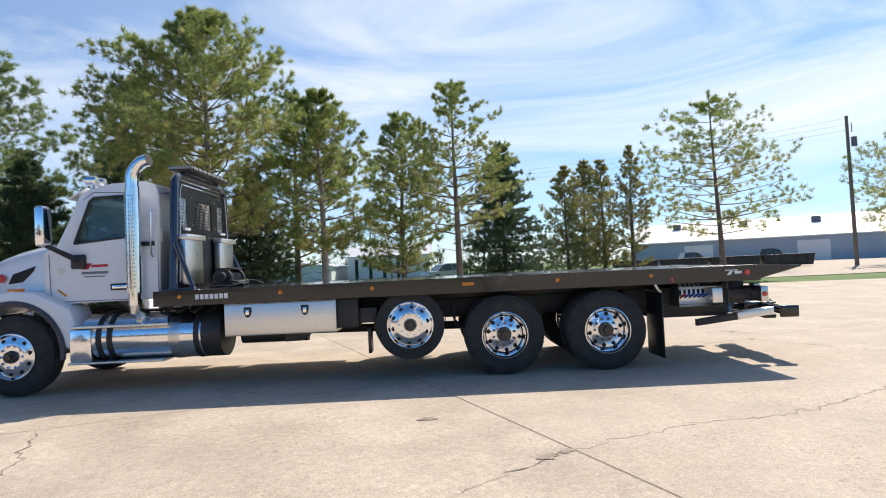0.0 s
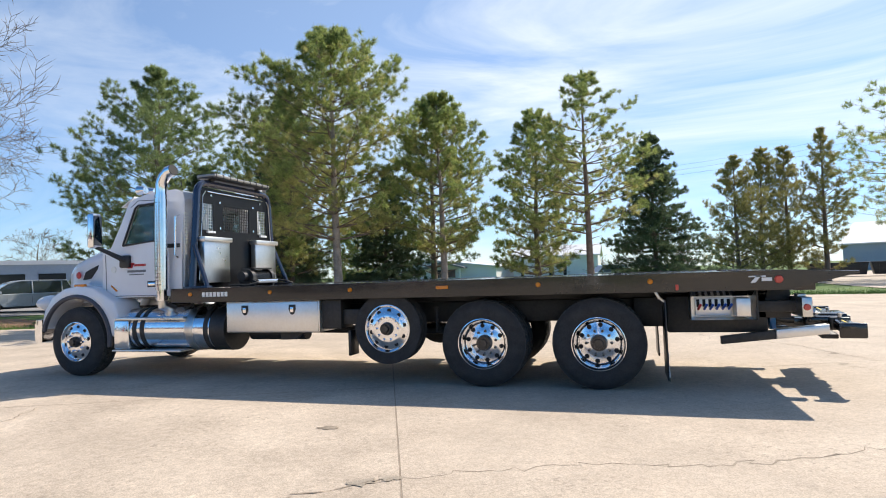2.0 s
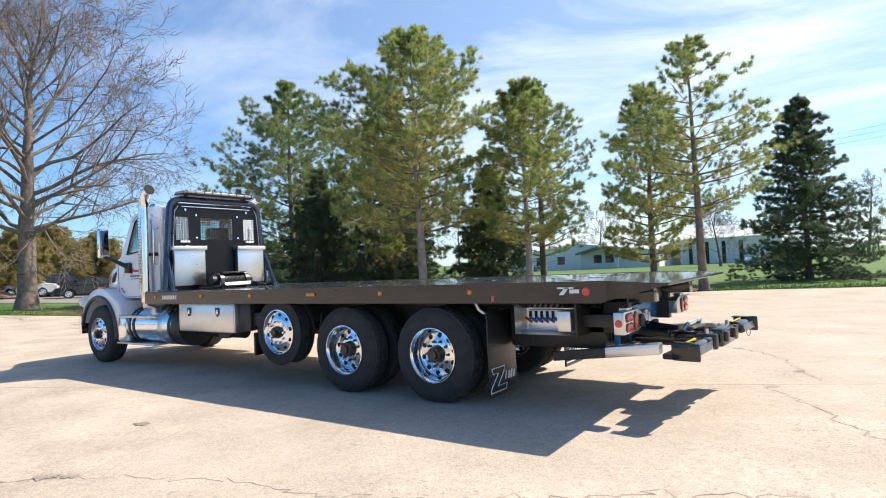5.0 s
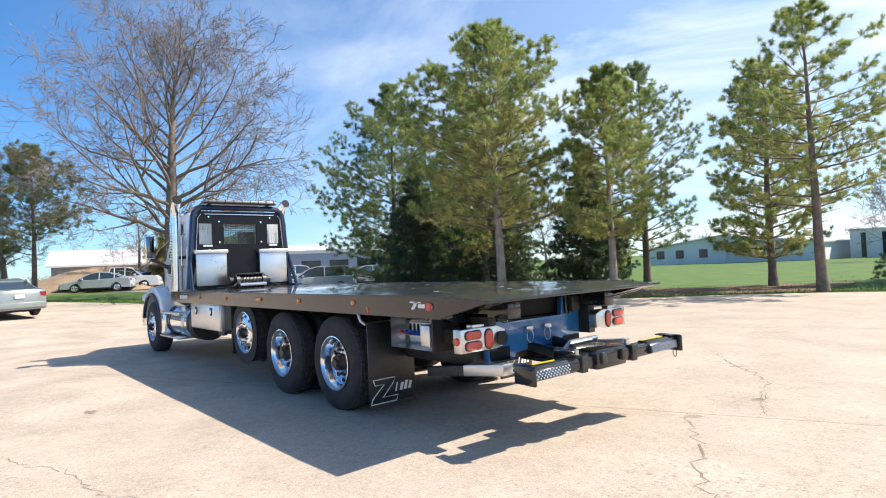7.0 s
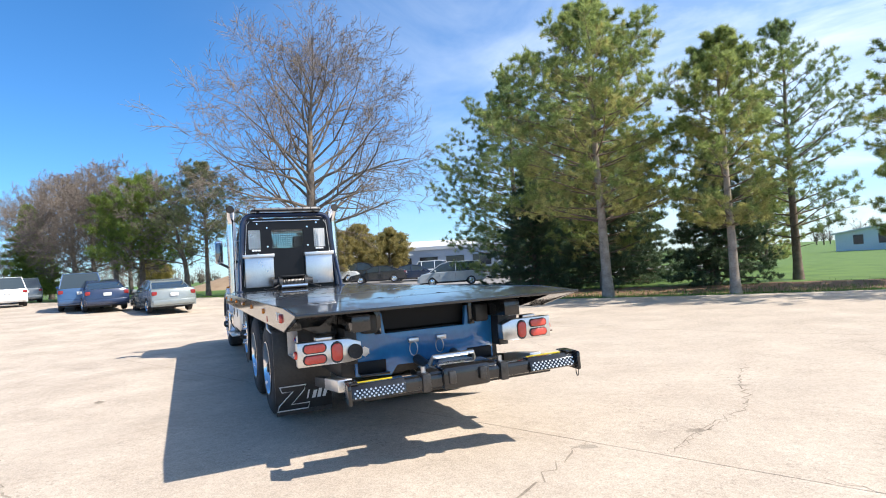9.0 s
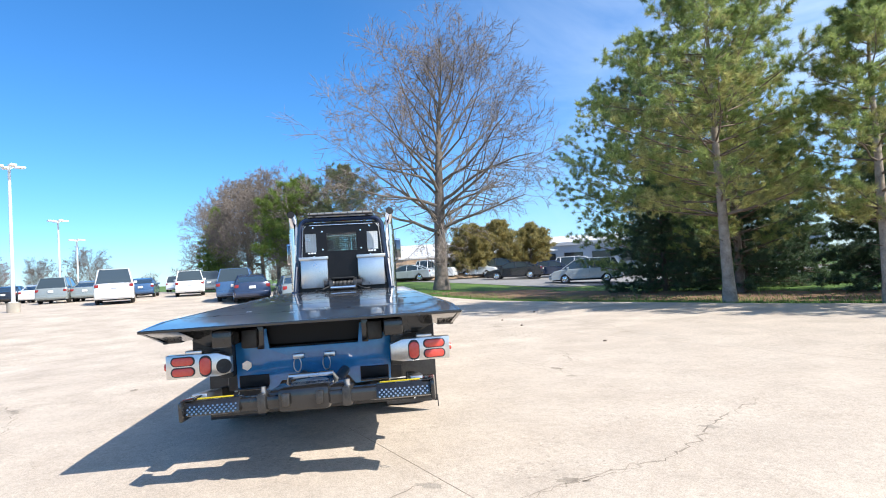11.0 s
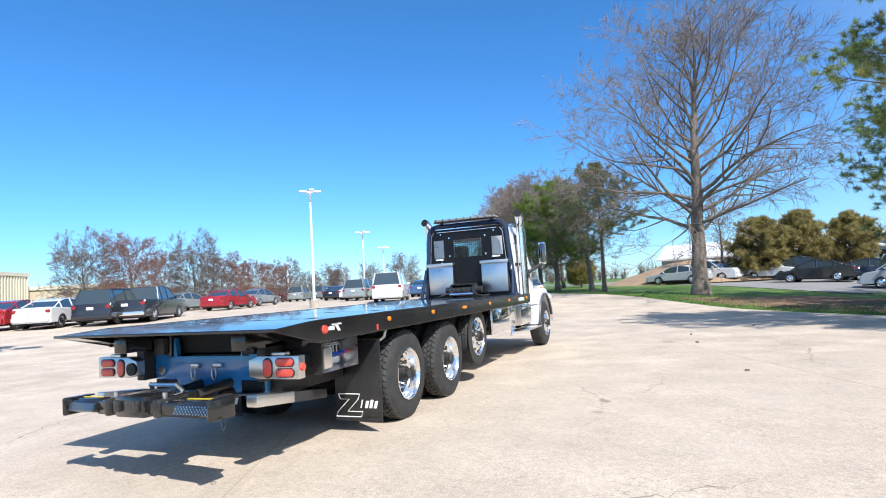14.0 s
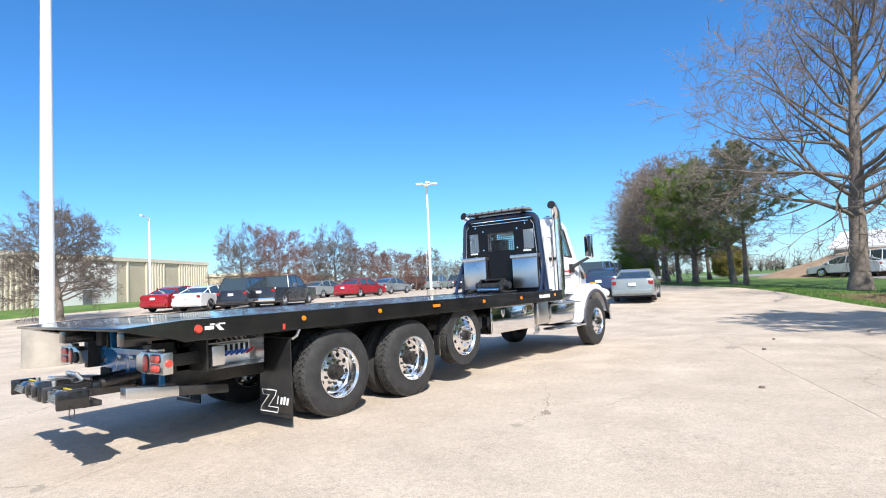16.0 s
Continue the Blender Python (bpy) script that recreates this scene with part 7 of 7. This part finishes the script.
def joint(u=None, v=None, lo=-40, hi=40):
    bm = bmesh.new()
    if u is not None:
        pts = [UX * u + UY * t for t in (lo, hi)]
        side = UX * 0.008
    else:
        pts = [UY * v + UX * t for t in (lo, hi)]
        side = UY * 0.008
    vs = [bm.verts.new(pts[0] - side + Vector((0, 0, -0.0025))), bm.verts.new(pts[1] - side + Vector((0, 0, -0.0025))), bm.verts.new(pts[1] + side + Vector((0, 0, -0.0025))), bm.verts.new(pts[0] + side + Vector((0, 0, -0.0025)))]
    bm.faces.new(vs)
    part("joint", bm, M_JOINT, LOT, smooth=False)


for i in range(0, 2):
    joint(u=U0 + SU * i, lo=-30, hi=7)
for j in range(-4, 2):
    joint(v=V0 + SV * j, lo=-8, hi=24)


def crack(pts, seed, width=0.010, rough=0.06):
    """A jagged ribbon along points on the lot."""
    rng = np.random.default_rng(seed)
    line = []
    for (a, b), (c, d) in zip(pts, pts[1:]):
        n = max(3, int(math.hypot(c - a, d - b) / 0.07))
        for k in range(n):
            f = k / n
            e = math.sin(math.pi * f)
            line.append((a + (c - a) * f + rng.normal(0, rough * 0.5) * (0.4 + e), b + (d - b) * f + rng.normal(0, rough * 0.5) * (0.4 + e)))
    line.append(pts[-1])
    V, F = [], []
    for k, (x, y) in enumerate(line):
        x0, y0 = line[max(0, k - 1)]
        x1, y1 = line[min(len(line) - 1, k + 1)]
        d = math.hypot(x1 - x0, y1 - y0) + 1e-6
        w = width * rng.uniform(0.35, 1.5) * (0.3 + 0.7 * math.sin(math.pi * min(0.97, max(0.03, k / len(line)))))
        nx, ny = -(y1 - y0) / d * w, (x1 - x0) / d * w
        z = ground_z(x, y) + 0.0012
        V += [(x - nx, y - ny, z), (x + nx, y + ny, z)]
        if k:
            F.append((2 * k - 2, 2 * k - 1, 2 * k + 1, 2 * k))
    o = raw("crack", V, F, M_CRACK, LOT)
    return o


CRACKS = [
    [(-2.2, -5.1), (-1.9, -4.84), (-1.59, -4.61), (-1.22, -4.25)],
    [(-1.2, -4.28), (-0.73, -4.06), (-0.2, -3.82), (0.36, -3.69), (0.8, -3.64), (1.5, -3.32), (2.36, -2.8), (3.0, -2.43), (4.2, -2.0)],
    [(1.45, 4.7), (2.27, 3.6), (2.65, 3.3), (3.02, 2.77), (3.2, 1.95), (3.45, 1.33)],
    [(2.91, 1.0), (3.18, 0.55), (3.5, 0.02), (3.72, -0.45), (3.98, -0.8), (4.35, -1.05)],
    [(3.52, 1.31), (3.29, 1.77), (3.15, 2.27), (2.97, 2.75)],
    [(-3.03, 2.32), (-2.1, 2.85), (-1.15, 3.29), (-0.5, 3.35)],
    [(-3.0, 4.0), (-1.73, 3.7)],
    [(4.4, 1.72), (5.8, 2.0), (7.4, 1.6), (9.5, 2.3)],
    [(-9.0, 5.6), (-6.4, 6.4), (-4.6, 6.1), (-2.5, 7.2)],
    [(1.0, 7.6), (2.4, 6.2), (3.8, 5.9), (5.5, 4.6)],
    [(-6.22, -2.96), (-5.95, -3.4), (-5.82, -3.68), (-5.51, -4.33)],
    [(-13.5, 3.0), (-11.0, 4.4), (-9.0, 5.6)],
]
for k, c in enumerate(CRACKS):
    crack(c, 300 + k, 0.010 if k in (1, 2, 3) else 0.006)


def chip(x, y, r, seed, material, stretch=1.6, turn=0.0):
    """A shallow flaked spot with a ragged edge."""
    rng = np.random.default_rng(seed)
    bm = bmesh.new()
    n = 22
    vs = []
    for k in range(n):
        a = 2 * math.pi * k / n
        rr = r * rng.uniform(0.55, 1.2)
        px, py = rr * stretch * math.cos(a), rr * math.sin(a)
        vs.append(bm.verts.new((x + px * math.cos(turn) - py * math.sin(turn), y + px * math.sin(turn) + py * math.cos(turn), ground_z(x, y) + 0.0008)))
    bm.faces.new(vs)
    part("flaked_spot", bm, material, LOT, smooth=False)


for k, (x, y, r, t) in enumerate(((-1.42, -4.42, 0.07, 0.8), (-2.33, -3.2, 0.06, 0.2), (-1.25, -4.3, 0.05, 0.5), (3.2, 1.9, 0.06, 1.2), (3.0, 0.9, 0.07, 0.9), (-1.2, 3.3, 0.07, 0.4), (-0.55, 3.3, 0.06, 1.4), (2.3, 3.6, 0.06, 0.7), (-7.8, 3.9, 0.12, 0.4), (5.6, 4.7, 0.08, 0.2))):
    chip(x, y, r, 400 + k, M_CRACK if k in (1, 3, 5) else M_CHIP, 1.7, t)
for k, (x, y) in enumerate(((-9.4, 4.4), (-7.6, 4.5), (-3.6, 5.1), (-11.5, 6.0))):
    st = part("pebble", box(-0.035, 0.035, -0.025, 0.025, 0, 0.04, 0.012), M_BARK)
    st.matrix_basis = pose(x, y, ground_z(x, y) - 0.012, 0, 0, 40 * k)
    tagged(st, "small dark stone lying on the concrete", "stone", "stones on the lot")

# strip of needle litter under the pines
V, F = [], []
rngl = np.random.default_rng(9)
xs = [-27 + 0.5 * i for i in range(52)]
for x in xs:
    a = edge_y(x) + 1.3 + rngl.uniform(-0.25, 0.25)
    b = edge_y(x) + 7.5 + rngl.uniform(-0.8, 0.8)
    V += [(x, a, ground_z(x, a) - 0.03), (x, b, ground_z(x, b) - 0.03)]
F = [(2 * i, 2 * i + 2, 2 * i + 3, 2 * i + 1) for i in range(len(xs) - 1)]
tagged(raw("litter_bed", V, F, M_LITTER), "brown bed of fallen needles under the pines", "ground", kind="structure")

# grass blades along the lawn's near edge
rngg = np.random.default_rng(5)
n = 26000
gx = rngg.uniform(-34, 14, n)
gy = np.array([edge_y(v) for v in gx]) + rngg.exponential(1.6, n) - 0.05
gz = np.array([ground_z(v, w_) for v, w_ in zip(gx, gy)]) - 0.05
h = rngg.uniform(0.05, 0.13, n)
a = rngg.uniform(0, 6.283, n)
w = 0.012
lean = rngg.normal(0, 0.03, (n, 2))
P = np.stack([gx, gy, gz], 1)
S = np.stack([np.cos(a) * w, np.sin(a) * w, np.zeros(n)], 1)
T = np.stack([gx + lean[:, 0], gy + lean[:, 1], gz + h], 1)
GV = np.stack([P - S, P + S, T], 1).reshape(-1, 3)
gr = np_mesh("grass", GV, np.arange(3 * n).reshape(-1, 3), M_BLADE)
tagged(gr, "short green grass blades along the lawn's edge", "grass", kind="stuff")
